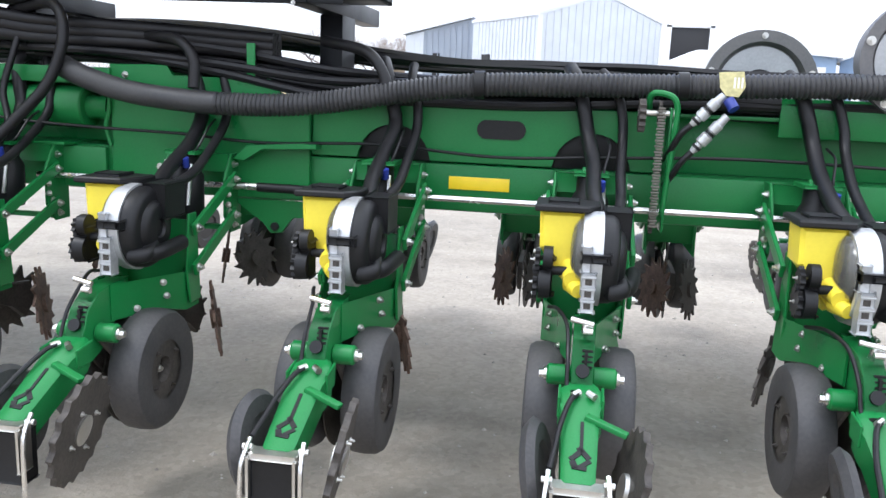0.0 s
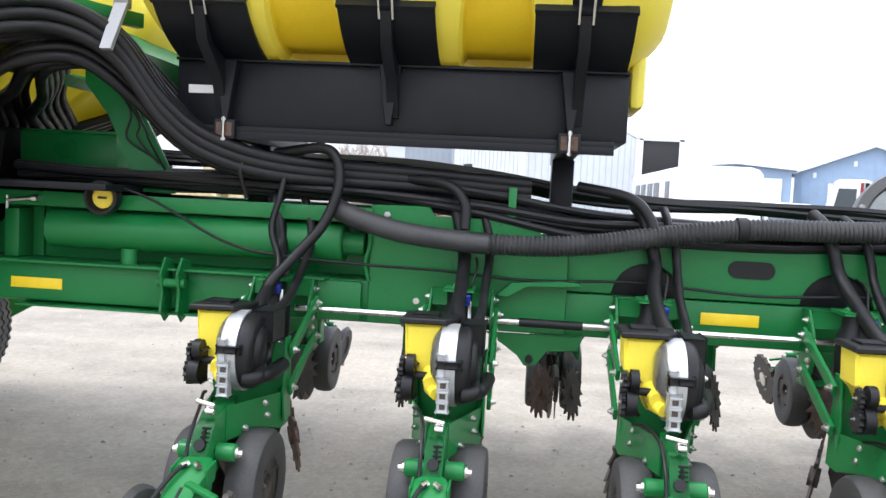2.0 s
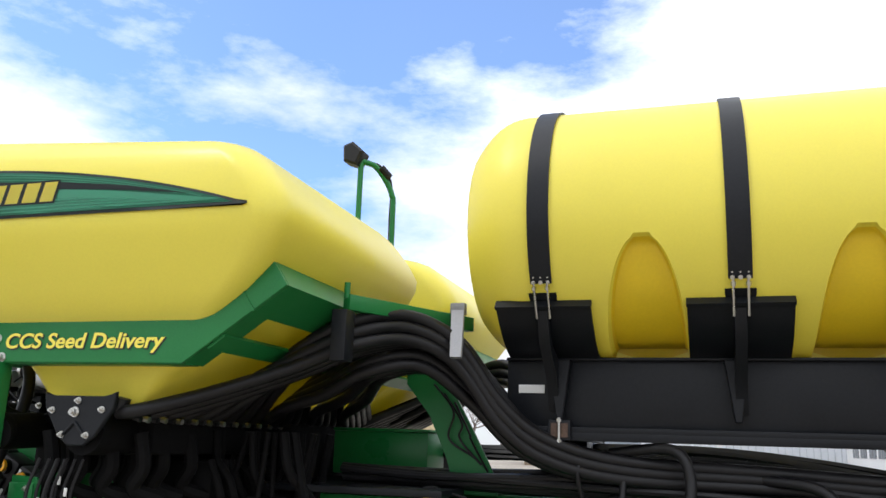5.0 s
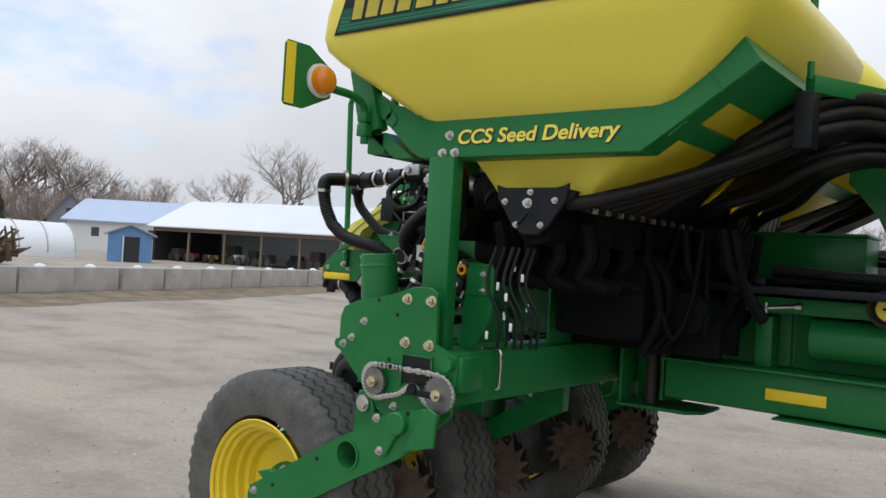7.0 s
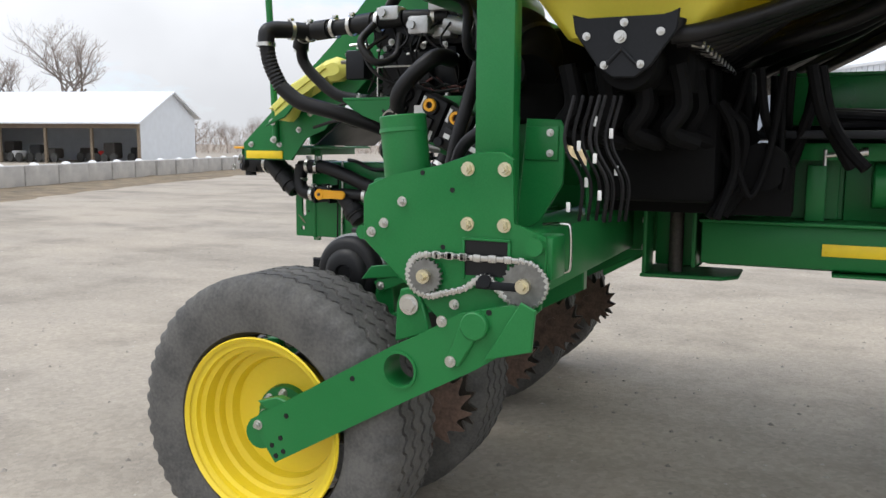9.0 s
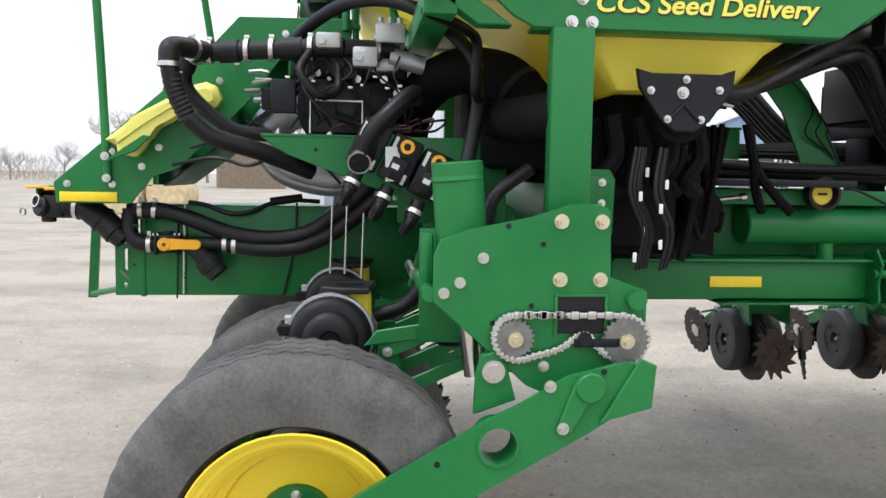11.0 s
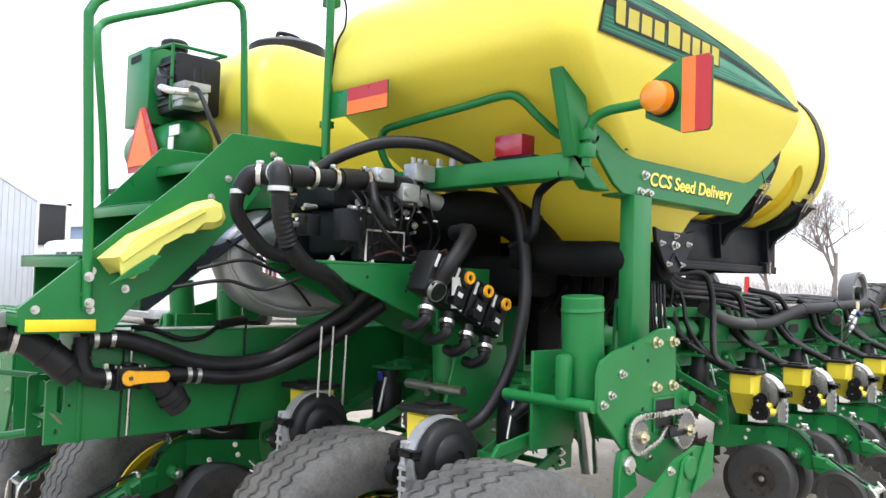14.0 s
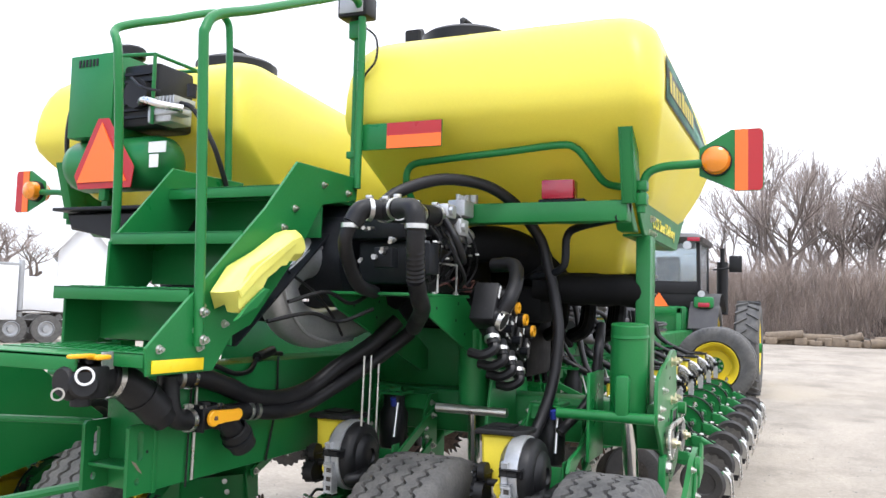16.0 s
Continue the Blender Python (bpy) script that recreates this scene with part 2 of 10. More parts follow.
def poly(pts, axis, a, b, bev=0.003):
    """A flat polygon with thickness. axis x: points are (y, z); y: (x, z); z: (x, y)."""
    def f(bm):
        def at(p, h):
            return {"x": (h, p[0], p[1]), "y": (p[0], h, p[1]), "z": (p[0], p[1], h)}[axis]
        lo = [bm.verts.new(at(p, a)) for p in pts]
        hi = [bm.verts.new(at(p, b)) for p in pts]
        fs = [bm.faces.new(lo), bm.faces.new(hi)]
        k = len(pts)
        for i in range(k):
            fs.append(bm.faces.new((lo[i], lo[(i + 1) % k], hi[(i + 1) % k], hi[i])))
        if bev:
            es = list({e for x in fs[:2] for e in x.edges})
            bmesh.ops.bevel(bm, geom=es, offset=bev, segments=1, affect="EDGES", clamp_overlap=True)
    return f


def ring_basis(d):
    d = Vector(d).normalized()
    u = d.orthogonal().normalized()
    if abs(d.z) < 0.9:
        u = d.cross(Vector((0, 0, 1))).normalized()
    return d, u, d.cross(u)


def rod(p, q, r, n=16, r2=None, bev=0.0):
    def f(bm):
        a, b = Vector(p), Vector(q)
        d, u, w = ring_basis(b - a)
        rr = r if r2 is None else r2
        steps = [(a, r), (b, rr)] if not bev else [(a, r - bev), (a + d * bev, r), (b - d * bev, rr), (b, rr - bev)]
        rings = [[bm.verts.new(c + s * (math.cos(2 * math.pi * i / n) * u + math.sin(2 * math.pi * i / n) * w)) for i in range(n)] for c, s in steps]
        for r0, r1 in zip(rings, rings[1:]):
            for i in range(n):
                bm.faces.new((r0[i], r0[(i + 1) % n], r1[(i + 1) % n], r1[i]))
        bm.faces.new(rings[0])
        bm.faces.new(rings[-1])
    return f


def lathe(profile, c, axis, n=40, closed=False):
    """Profile of (distance along the axis, radius) turned round the axis through c."""
    def f(bm):
        cc = Vector(c)
        d, u, w = ring_basis(axis)
        rings = []
        for a, r in profile:
            if r < 1e-5:
                rings.append([bm.verts.new(cc + d * a)])
            else:
                rings.append([bm.verts.new(cc + d * a + r * (math.cos(2 * math.pi * i / n) * u + math.sin(2 * math.pi * i / n) * w)) for i in range(n)])
        pairs = list(zip(rings, rings[1:])) + ([(rings[-1], rings[0])] if closed else [])
        for r0, r1 in pairs:
            for i in range(n):
                j = (i + 1) % n
                if len(r0) == 1 and len(r1) == 1:
                    continue
                if len(r0) == 1:
                    bm.faces.new((r0[0], r1[j], r1[i]))
                elif len(r1) == 1:
                    bm.faces.new((r0[i], r0[j], r1[0]))
                else:
                    bm.faces.new((r0[i], r0[j], r1[j], r1[i]))
    return f


def spline(pts, sub=8):
    """A smooth line through the points."""
    P = [Vector(p) for p in pts]
    if len(P) < 3:
        return P
    P = [P[0] * 2 - P[1]] + P + [P[-1] * 2 - P[-2]]
    out = []
    for i in range(1, len(P) - 2):
        a, b, c, d = P[i - 1:i + 3]
        for k in range(sub):
            t = k / sub
            out.append(0.5 * (2 * b + (c - a) * t + (2 * a - 5 * b + 4 * c - d) * t * t + (3 * b - a - 3 * c + d) * t ** 3))
    out.append(P[-2])
    return out


def tube(pts, r, n=10, sub=8, ridge=0.0, pitch=0.012, r2=None, cap=True, smooth=True):
    """A hose or bent pipe along a smooth line; ridge: the depth of its corrugation."""
    def f(bm):
        line = spline(pts, sub) if smooth else [Vector(p) for p in pts]
        if ridge:
            dense, acc = [line[0]], 0.0
            for a, b in zip(line, line[1:]):
                k = max(1, int((b - a).length / (pitch / 2) + 0.5))
                dense += [a.lerp(b, (i + 1) / k) for i in range(k)]
            line = dense
        m = len(line)
        tan = [(line[min(i + 1, m - 1)] - line[max(i - 1, 0)]).normalized() for i in range(m)]
        u = ring_basis(tan[0])[1]
        rings = []
        for i, (p, d) in enumerate(zip(line, tan)):
            u = (u - d * u.dot(d)).normalized()
            w = d.cross(u)
            s = r if r2 is None else r + (r2 - r) * i / (m - 1)
            if ridge and i % 2:
                s -= ridge
            rings.append([bm.verts.new(p + s * (math.cos(2 * math.pi * k / n) * u + math.sin(2 * math.pi * k / n) * w)) for k in range(n)])
        for r0, r1 in zip(rings, rings[1:]):
            for k in range(n):
                bm.faces.new((r0[k], r0[(k + 1) % n], r1[(k + 1) % n], r1[k]))
        if cap:
            bm.faces.new(rings[0])
            bm.faces.new(rings[-1])
    return f


def bolt(p, d, r=0.012, h=0.012):
    """A hexagon head on a washer with a stub of thread."""
    def f(bm):
        a, d_ = Vector(p), Vector(d).normalized()
        rod(a, a + d_ * 0.003, r * 1.35, 12)(bm)
        rod(a + d_ * 0.003, a + d_ * h, r, 6)(bm)
        rod(a + d_ * h, a + d_ * (h + 0.008), r * 0.55, 8)(bm)
    return f


def moved(m, *fs):
    def f(bm):
        b2 = B(*fs)
        bmesh.ops.transform(b2, matrix=m, verts=b2.verts)
        me = bpy.data.meshes.new("tmp")
        b2.to_mesh(me)
        b2.free()
        bm.from_mesh(me)
        bpy.data.meshes.remove(me)
    return f


def disc_spiked(c, axis, r, teeth, depth, thick, hole=0.0, hook=0.0):
    """A toothed wheel or notched blade."""
    def f(bm):
        cc = Vector(c)
        d, u, w = ring_basis(axis)
        k = teeth * 4
        lo, hi = [], []
        for i in range(k):
            ph = i % 4
            rr = r if ph in (1, 2) else r - depth
            a = 2 * math.pi * (i + (hook if ph in (1, 2) else 0) + (0.35 if ph == 1 else -0.35 if ph == 2 else 0)) / k
            p = cc + rr * (math.cos(a) * u + math.sin(a) * w)
            lo.append(bm.verts.new(p - d * thick / 2))
            hi.append(bm.verts.new(p + d * thick / 2))
        c0, c1 = bm.verts.new(cc - d * thick / 2), bm.verts.new(cc + d * thick / 2)
        for i in range(k):
            j = (i + 1) % k
            bm.faces.new((lo[i], lo[j], hi[j], hi[i]))
            bm.faces.new((c0, lo[j], lo[i]))
            bm.faces.new((c1, hi[i], hi[j]))
    return f


BOLT_MESH = {}


def bolts(parent, items, r=0.012, h=0.012, material=None, name="bolt"):
    """Bolt heads, each an object of its own on one mesh: items of (place, outward direction)."""
    material = material or ZINC
    key = (r, h, material.name)
    if key not in BOLT_MESH:
        BOLT_MESH[key] = finish(B(bolt((0, 0, 0), (0, 0, 1), r, h)), "bolt", material)
    for p, d in items:
        ob = new(name, BOLT_MESH[key])
        ob.parent = parent
        ob.matrix_basis = Matrix.Translation(Vector(p) - ORIGIN[parent.name]) @ Vector(d).to_track_quat("Z", "Y").to_matrix().to_4x4()


def lettering(name, body, size, m, material, parent, depth=0.002, shear=0.0, bold=0.0):
    cu = bpy.data.curves.new(name, "FONT")
    cu.body, cu.size, cu.extrude, cu.shear, cu.offset = body, size, depth, shear, bold
    tmp = bpy.data.objects.new(name, cu)
    scene.collection.objects.link(tmp)
    me = bpy.data.meshes.new_from_object(tmp)
    bpy.data.objects.remove(tmp)
    me.name = name
    me.transform(m)
    me.transform(Matrix.Translation(-ORIGIN[parent.name]))
    me.materials.clear()
    me.materials.append(material)
    ob = new(name, me)
    ob.parent = parent
    ORIGIN[ob.name] = ORIGIN[parent.name]
    return ob


def loft(rings):
    """Joins rings of as many corners each; the ends are closed."""
    def f(bm):
        vs = [[bm.verts.new(p) for p in r] for r in rings]
        k = len(vs[0])
        for a, b in zip(vs, vs[1:]):
            for i in range(k):
                bm.faces.new((a[i], a[(i + 1) % k], b[(i + 1) % k], b[i]))
        bm.faces.new(vs[0])
        bm.faces.new(vs[-1])
    return f


def rounded(x0, x1, y0, y1, z, r, n=6):
    """A rectangle with round corners at a height."""
    r = min(r, (x1 - x0) / 2 - 1e-3, (y1 - y0) / 2 - 1e-3)
    out = []
    for cx, cy, a0 in ((x1 - r, y1 - r, 0), (x0 + r, y1 - r, 90), (x0 + r, y0 + r, 180), (x1 - r, y0 + r, 270)):
        for i in range(n):
            a = radians(a0 + 90 * i / (n - 1))
            out.append((cx + r * math.cos(a), cy + r * math.sin(a), z))
    return out

# ---------------------------------------------------------------- ground and distance
def ground_material():
    m = mat("gravel_lot", (0.360, 0.318, 0.262), 0.95, vary=0.12, scale=0.5, fine=70, bump=0.5, depth=0.01, dust=0.40, dust_color=(0.315, 0.27, 0.21))
    n, l = m.node_tree.nodes, m.node_tree.links
    b = n["Principled BSDF"]
    src = b.inputs["Base Color"].links[0].from_socket
    co = n.new("ShaderNodeTexCoord")
    vo = n.new("ShaderNodeTexVoronoi")
    vo.inputs["Scale"].default_value = 38.0
    l.new(co.outputs["Object"], vo.inputs["Vector"])
    hsv = n.new("ShaderNodeMapRange")
    hsv.inputs["To Min"].default_value, hsv.inputs["To Max"].default_value = 0.86, 1.12
    l.new(vo.outputs["Color"], hsv.inputs["Value"])
    sc = n.new("ShaderNodeVectorMath")
    sc.operation = "SCALE"
    l.new(src, sc.inputs[0])
    l.new(hsv.outputs["Result"], sc.inputs["Scale"])
    ns = n.new("ShaderNodeTexNoise")
    ns.inputs["Scale"].default_value, ns.inputs["Detail"].default_value, ns.inputs["Roughness"].default_value = 0.9, 8.0, 0.65
    l.new(co.outputs["Object"], ns.inputs["Vector"])
    st = n.new("ShaderNodeMapRange")
    st.inputs["From Min"].default_value, st.inputs["From Max"].default_value = 0.32, 0.5
    st.inputs["To Min"].default_value, st.inputs["To Max"].default_value = 0.74, 1.0
    l.new(ns.outputs["Fac"], st.inputs["Value"])
    sc2 = n.new("ShaderNodeVectorMath")
    sc2.operation = "SCALE"
    l.new(sc.outputs["Vector"], sc2.inputs[0])
    l.new(st.outputs["Result"], sc2.inputs["Scale"])
    # faint darker wheel tracks and damp streaks running along the lot
    mp = n.new("ShaderNodeMapping")
    mp.inputs["Scale"].default_value, mp.inputs["Rotation"].default_value = (0.42, 1.1, 1.0), (0, 0, 0.25)
    l.new(co.outputs["Object"], mp.inputs["Vector"])
    nt = n.new("ShaderNodeTexNoise")
    nt.inputs["Scale"].default_value, nt.inputs["Detail"].default_value, nt.inputs["Roughness"].default_value = 0.55, 7.0, 0.6
    l.new(mp.outputs["Vector"], nt.inputs["Vector"])
    tr = n.new("ShaderNodeMapRange")
    tr.inputs["From Min"].default_value, tr.inputs["From Max"].default_value = 0.36, 0.56
    tr.inputs["To Min"].default_value, tr.inputs["To Max"].default_value = 0.76, 1.04
    l.new(nt.outputs["Fac"], tr.inputs["Value"])
    sc3 = n.new("ShaderNodeVectorMath")
    sc3.operation = "SCALE"
    l.new(sc2.outputs["Vector"], sc3.inputs[0])
    l.new(tr.outputs["Result"], sc3.inputs["Scale"])
    l.new(sc3.outputs["Vector"], b.inputs["Base Color"])
    return m


GROUND = ground_material()
GRASS = mat("dry_grass", (0.175, 0.135, 0.085), 0.95, vary=0.65, scale=1.6, fine=25, bump=0.6, depth=0.03)
CONCRETE = mat("weathered_concrete", (0.37, 0.36, 0.345), 0.85, vary=0.5, scale=1.4, fine=40, bump=0.3, dust=0.25)
METALSIDE = mat("pale_metal_siding", (0.62, 0.65, 0.69), 0.45, metal=0.25, vary=0.08, scale=2, bump=0.03)
ROOFMETAL = mat("bright_metal_roof", (0.72, 0.74, 0.77), 0.45, metal=0.2, vary=0.03, scale=0.6, bump=0.03)
BLUESIDE = mat("blue_siding", (0.13, 0.27, 0.50), 0.5, vary=0.1, scale=2, bump=0.05)
BLUEROOF = mat("pale_blue_roof", (0.40, 0.49, 0.64), 0.45, vary=0.06, scale=0.6, bump=0.03)
PLASTICFILM = mat("white_film", (0.72, 0.74, 0.76), 0.4, vary=0.06, bump=0.05)
WHITEPAINT = mat("white_paint", (0.76, 0.77, 0.78), 0.4, vary=0.05, bump=0.02, dust=0.1)
DARKVOID = mat("dark_interior", (0.03, 0.03, 0.032), 0.8, vary=0.3, bump=0.1)
WOODPOST = mat("weathered_wood", (0.20, 0.155, 0.11), 0.85, vary=0.35, scale=5, bump=0.4)
BARK = mat("grey_brown_bark", (0.19, 0.16, 0.14), 0.9, vary=0.3, scale=4, fine=40, bump=0.5)
TWIG = mat("bare_twigs", (0.34, 0.285, 0.255), 0.9, vary=0.3, scale=0.5, bump=0.0)
BRUSH = mat("brush_twigs", (0.36, 0.295, 0.255), 0.9, vary=0.35, scale=0.5, bump=0.0, islands=True)
CONIFER = mat("dark_conifer", (0.02, 0.035, 0.02), 0.9, vary=0.4, scale=2, bump=0.0, islands=True)
WINDOW = mat("dark_window", (0.05, 0.06, 0.07), 0.08, vary=0.1, bump=0.0)


GZ = -0.035                                       # level of the lot


def make_ground():
    bm = bmesh.new()
    xs = [-600, -200, -90, -60] + [-40 + 2 * i for i in range(31)] + [30, 45, 70, 100, 200, 600]
    ys = [-600, -200, -90, -50, -30] + [-16 + 2 * i for i in range(34)] + [60, 80, 120, 250, 600]
    g = [[bm.verts.new((x, y, GZ + 0.02 * noise.noise((x * 0.2, y * 0.2, 0)) * min(1, max(0, (math.hypot(x + 4, y - 2) - 7) / 8)))) for x in xs] for y in ys]
    for a, b in zip(g, g[1:]):
        for i in range(len(xs) - 1):
            bm.faces.new((a[i], a[i + 1], b[i + 1], b[i]))
    ob = new("ground", finish(bm, "ground", GROUND, 180))
    tagged(ob, "grey compacted gravel lot with tan patches", "ground", kind="structure")


make_ground()


def polar(bearing, dist, eye=(-2.8, -0.6)):
    a = radians(bearing)
    return Vector((eye[0] + dist * math.cos(a), eye[1] + dist * math.sin(a), 0))


def shed(name, label, category, a, b, depth, eave, peak, wall_mat, roof_mat, ribs=0.3, overhang=0.3, gable_front=True):
    """A gabled building on a front line a-b seen from outside; the ridge runs back from the front when gable_front."""
    a, b = Vector(a), Vector(b)
    u = (b - a).normalized()
    w = (b - a).length
    v = Vector((-u.y, u.x, 0))
    m = Matrix(((u.x, v.x, 0, a.x), (u.y, v.y, 0, a.y), (0, 0, 1, 0), (0, 0, 0, 1)))
    t = thing(name, label, category, at=a)
    if gable_front:
        front = [(0, 0), (w, 0), (w, eave), (w / 2, peak), (0, eave)]
        part("wall", B(moved(m, poly(front, "y", 0, 0.12, 0), poly(front, "y", depth - 0.12, depth, 0), box(0, 0.12, 0.12, depth - 0.12, 0, eave, 0), box(w - 0.12, w, 0.12, depth - 0.12, 0, eave, 0))), wall_mat, t)
        s = (peak - eave) / (w / 2)
        roof = [(-overhang, eave - overhang * s), (w / 2, peak), (w + overhang, eave - overhang * s), (w + overhang, eave - overhang * s + 0.1), (w / 2, peak + 0.12), (-overhang, eave - overhang * s + 0.1)]
        part("roof", B(moved(m, poly(roof, "y", -overhang, depth + overhang, 0))), roof_mat, t)
        if ribs:
            bm = bmesh.new()
            k = int(w / ribs)
            for i in range(1, k):
                x = w * i / k
                top = eave + (peak - eave) * (1 - abs(x - w / 2) / (w / 2))
                moved(m, box(x - 0.02, x + 0.02, -0.03, 0, 0, top - 0.05, 0))(bm)
            for i in range(1, int(depth / ribs)):
                for x in (-0.03, w):
                    moved(m, box(x, x + 0.03, i * ribs - 0.02, i * ribs + 0.02, 0, eave - 0.05, 0))(bm)
            part("siding_ribs", bm, wall_mat, t)
    return t, m, w

# ---------------------------------------------------------------- row units
# local frame: x along the toolbar, -y to the rear of the unit, z up from the ground; y = 0 is the toolbar's face
def build_row_unit():
    t = thing("row_unit", "green planter row unit, yellow mini hopper, dark rubber gauge wheels", "row unit", group="row units on the planter")
    Y0 = 3.10                                     # the wing's face, so that lengths read in the planter's frame
    def P(y):
        return y - Y0
    # mounting head against the toolbar
    for s in (-1, 1):
        x = 0.128 * s
        plate = [(P(3.133), 1.17), (P(3.05), 1.17), (P(2.985), 1.08), (P(2.985), 0.93), (P(3.04), 0.86), (P(3.133), 0.86)]
        mp = part("mount_plate", B(poly(plate, "x", x - 0.006, x + 0.006)), GREEN, t)
        bolts(mp, [((x + s * 0.006, P(y), z), (s, 0, 0)) for y, z in ((3.06, 1.13), (3.02, 1.07), (3.02, 0.945), (3.06, 0.89))], 0.011)
        bolts(mp, [((x + s * 0.02, P(2.98), z), (0, -1, 0)) for z in (1.02, 0.98)], 0.009)
        # parallel arms
        for z0, z1 in ((1.075, 0.935), (0.935, 0.79)):
            a, b = Vector((x + s * 0.02, P(3.03), z0)), Vector((x + s * 0.02, P(2.70), z1))
            d = (b - a).normalized()
            n = Vector((0, -d.z, d.y)) * 0.022
            pts = [((a - d * 0.02 + n).y, (a - d * 0.02 + n).z), ((b + d * 0.02 + n).y, (b + d * 0.02 + n).z), ((b + d * 0.02 - n).y, (b + d * 0.02 - n).z), ((a - d * 0.02 - n).y, (a - d * 0.02 - n).z)]
            arm = part("parallel_arm", B(poly(pts, "x", a.x - 0.008, a.x + 0.008, 0.003)), GREEN, t)
            bolts(arm, [(a + Vector((s * 0.008, 0, 0)), (s, 0, 0)), (b + Vector((s * 0.008, 0, 0)), (s, 0, 0))], 0.012, name="pivot_bolt")
        # rear upright of the linkage
        part("upright", B(poly([(P(2.735), 0.985), (P(2.675), 0.985), (P(2.655), 0.78), (P(2.68), 0.66), (P(2.76), 0.66)], "x", x - 0.004, x + 0.006)), GREEN, t)
    part("head_cross_plate", B(box(-0.122, 0.122, P(3.05), P(3.04), 1.10, 1.17, 0.002)), GREEN, t)
    part("lower_cross_bar", B(box(-0.122, 0.122, P(3.05), P(3.03), 0.87, 0.89, 0.002)), GREEN, t)
    part("upright_web", B(box(-0.122, 0.122, P(2.70), P(2.71), 0.70, 0.96, 0.002)), GREEN, t)
    # down force spring in a black sleeve with its cap
    part("down_force_sleeve", B(lathe([(0, 0), (0, 0.06), (0.02, 0.066), (0.16, 0.066), (0.19, 0.05), (0.24, 0.05), (0.25, 0.0)], (0.0, P(2.93), 0.93), (0, 0, 1), 20)), BLACK, t, "black rubber sleeve")
    cap = part("spring_bracket", B(box(-0.06, 0.06, P(3.02), P(2.88), 1.175, 1.187, 0.002), rod((-0.03, P(2.95), 1.187), (0.03, P(2.95), 1.197), 0.014, 8)), GREEN, t)
    part("fitting", B(rod((0.035, P(2.86), 1.13), (0.035, P(2.85), 1.165), 0.014, 10)), BLUE, cap, "blue fitting")
    part("tie_rod", B(rod((0.05, P(2.84), 0.99), (0.045, P(2.88), 1.14), 0.007, 8)), ZINC, t)
    # keel: two plates that run together to the neck, which arches down to the rear
    def slab(corners, thick):
        def f(b):
            lo = [Vector(c) for c in corners]
            nrm = (lo[1] - lo[0]).cross(lo[2] - lo[0]).normalized() * thick
            v0, v1 = [b.verts.new(c) for c in lo], [b.verts.new(c + nrm) for c in lo]
            b.faces.new(v0)
            b.faces.new(v1[::-1])
            k = len(lo)
            for q in range(k):
                b.faces.new((v0[q], v1[q], v1[(q + 1) % k], v0[(q + 1) % k]))
        return f
    for s in (-1, 1):
        kp = part("keel_plate", B(slab([(s * 0.125, P(2.72), 0.82), (s * 0.125, P(2.66), 0.78), (s * 0.034, P(2.33), 0.80), (s * 0.034, P(2.33), 0.68), (s * 0.09, P(2.54), 0.675), (s * 0.125, P(2.66), 0.64), (s * 0.125, P(2.76), 0.64)], 0.009)), GREEN, t)
        bolts(kp, [((s * 0.100, P(2.545), 0.765), (s, -1, 0)), ((s * 0.104, P(2.56), 0.715), (s, -1, 0)), ((s * 0.066, P(2.43), 0.70), (s, -1, 0))], 0.009)
    side = [(P(2.36), 0.80), (P(2.27), 0.79), (P(2.21), 0.745), (P(2.165), 0.64), (P(2.20), 0.57), (P(2.28), 0.60), (P(2.33), 0.66), (P(2.40), 0.70), (P(2.42), 0.80)]
    for s in (-1, 1):
        part("neck_side", B(poly(side, "x", s * 0.025 - 0.005, s * 0.025 + 0.005, 0.003)), GREEN, t)
    neck = [(2.45, 0.803), (2.36, 0.803), (2.27, 0.793), (2.21, 0.748), (2.163, 0.64)]
    bm = bmesh.new()
    rows = [[bm.verts.new((sx, P(y), z)) for sx in (-0.029, 0.029)] for y, z in neck]
    for r0, r1 in zip(rows, rows[1:]):
        bm.faces.new((r0[0], r0[1], r1[1], r1[0]))
    bmesh.ops.solidify(bm, geom=bm.faces[:], thickness=0.012)
    part("neck_top", bm, GREEN, t)
    part("neck_hole", B(rod((0.0, P(2.21), 0.694), (0.0, P(2.180), 0.708), 0.019, 18)), BLACK, t, "dark round hole")
    part("depth_scale", B(*[box(-0.004, 0.026, P(2.222 - i * 0.007), P(2.212 - i * 0.007), 0.752 - i * 0.013, 0.757 - i * 0.013, 0) for i in range(4)], box(0.004, 0.012, P(2.225), P(2.195), 0.715, 0.752, 0)), BLACK, t)
    h = part("depth_handle", B(rod((0, P(2.27), 0.77), (0, P(2.25), 0.825), 0.010, 10), rod((-0.040, P(2.255), 0.832), (0.024, P(2.245), 0.822), 0.009, 12), rod((-0.004, P(2.24), 0.803), (0.022, P(2.24), 0.803), 0.011, 12)), STEEL, t, "bright steel T handle")
    # gauge wheel pivots, arms and wheels
    for s in (-1, 1):
        piv = part("pivot_tube", B(rod((s * 0.030, P(2.26), 0.665), (s * 0.098, P(2.26), 0.665), 0.030, 20, bev=0.005)), GREEN, t)
        part("pivot_cap", B(rod((s * 0.098, P(2.26), 0.665), (s * 0.106, P(2.26), 0.665), 0.019, 16), rod((s * 0.106, P(2.26), 0.665), (s * 0.120, P(2.26), 0.665), 0.012, 6)), ZINC, piv)
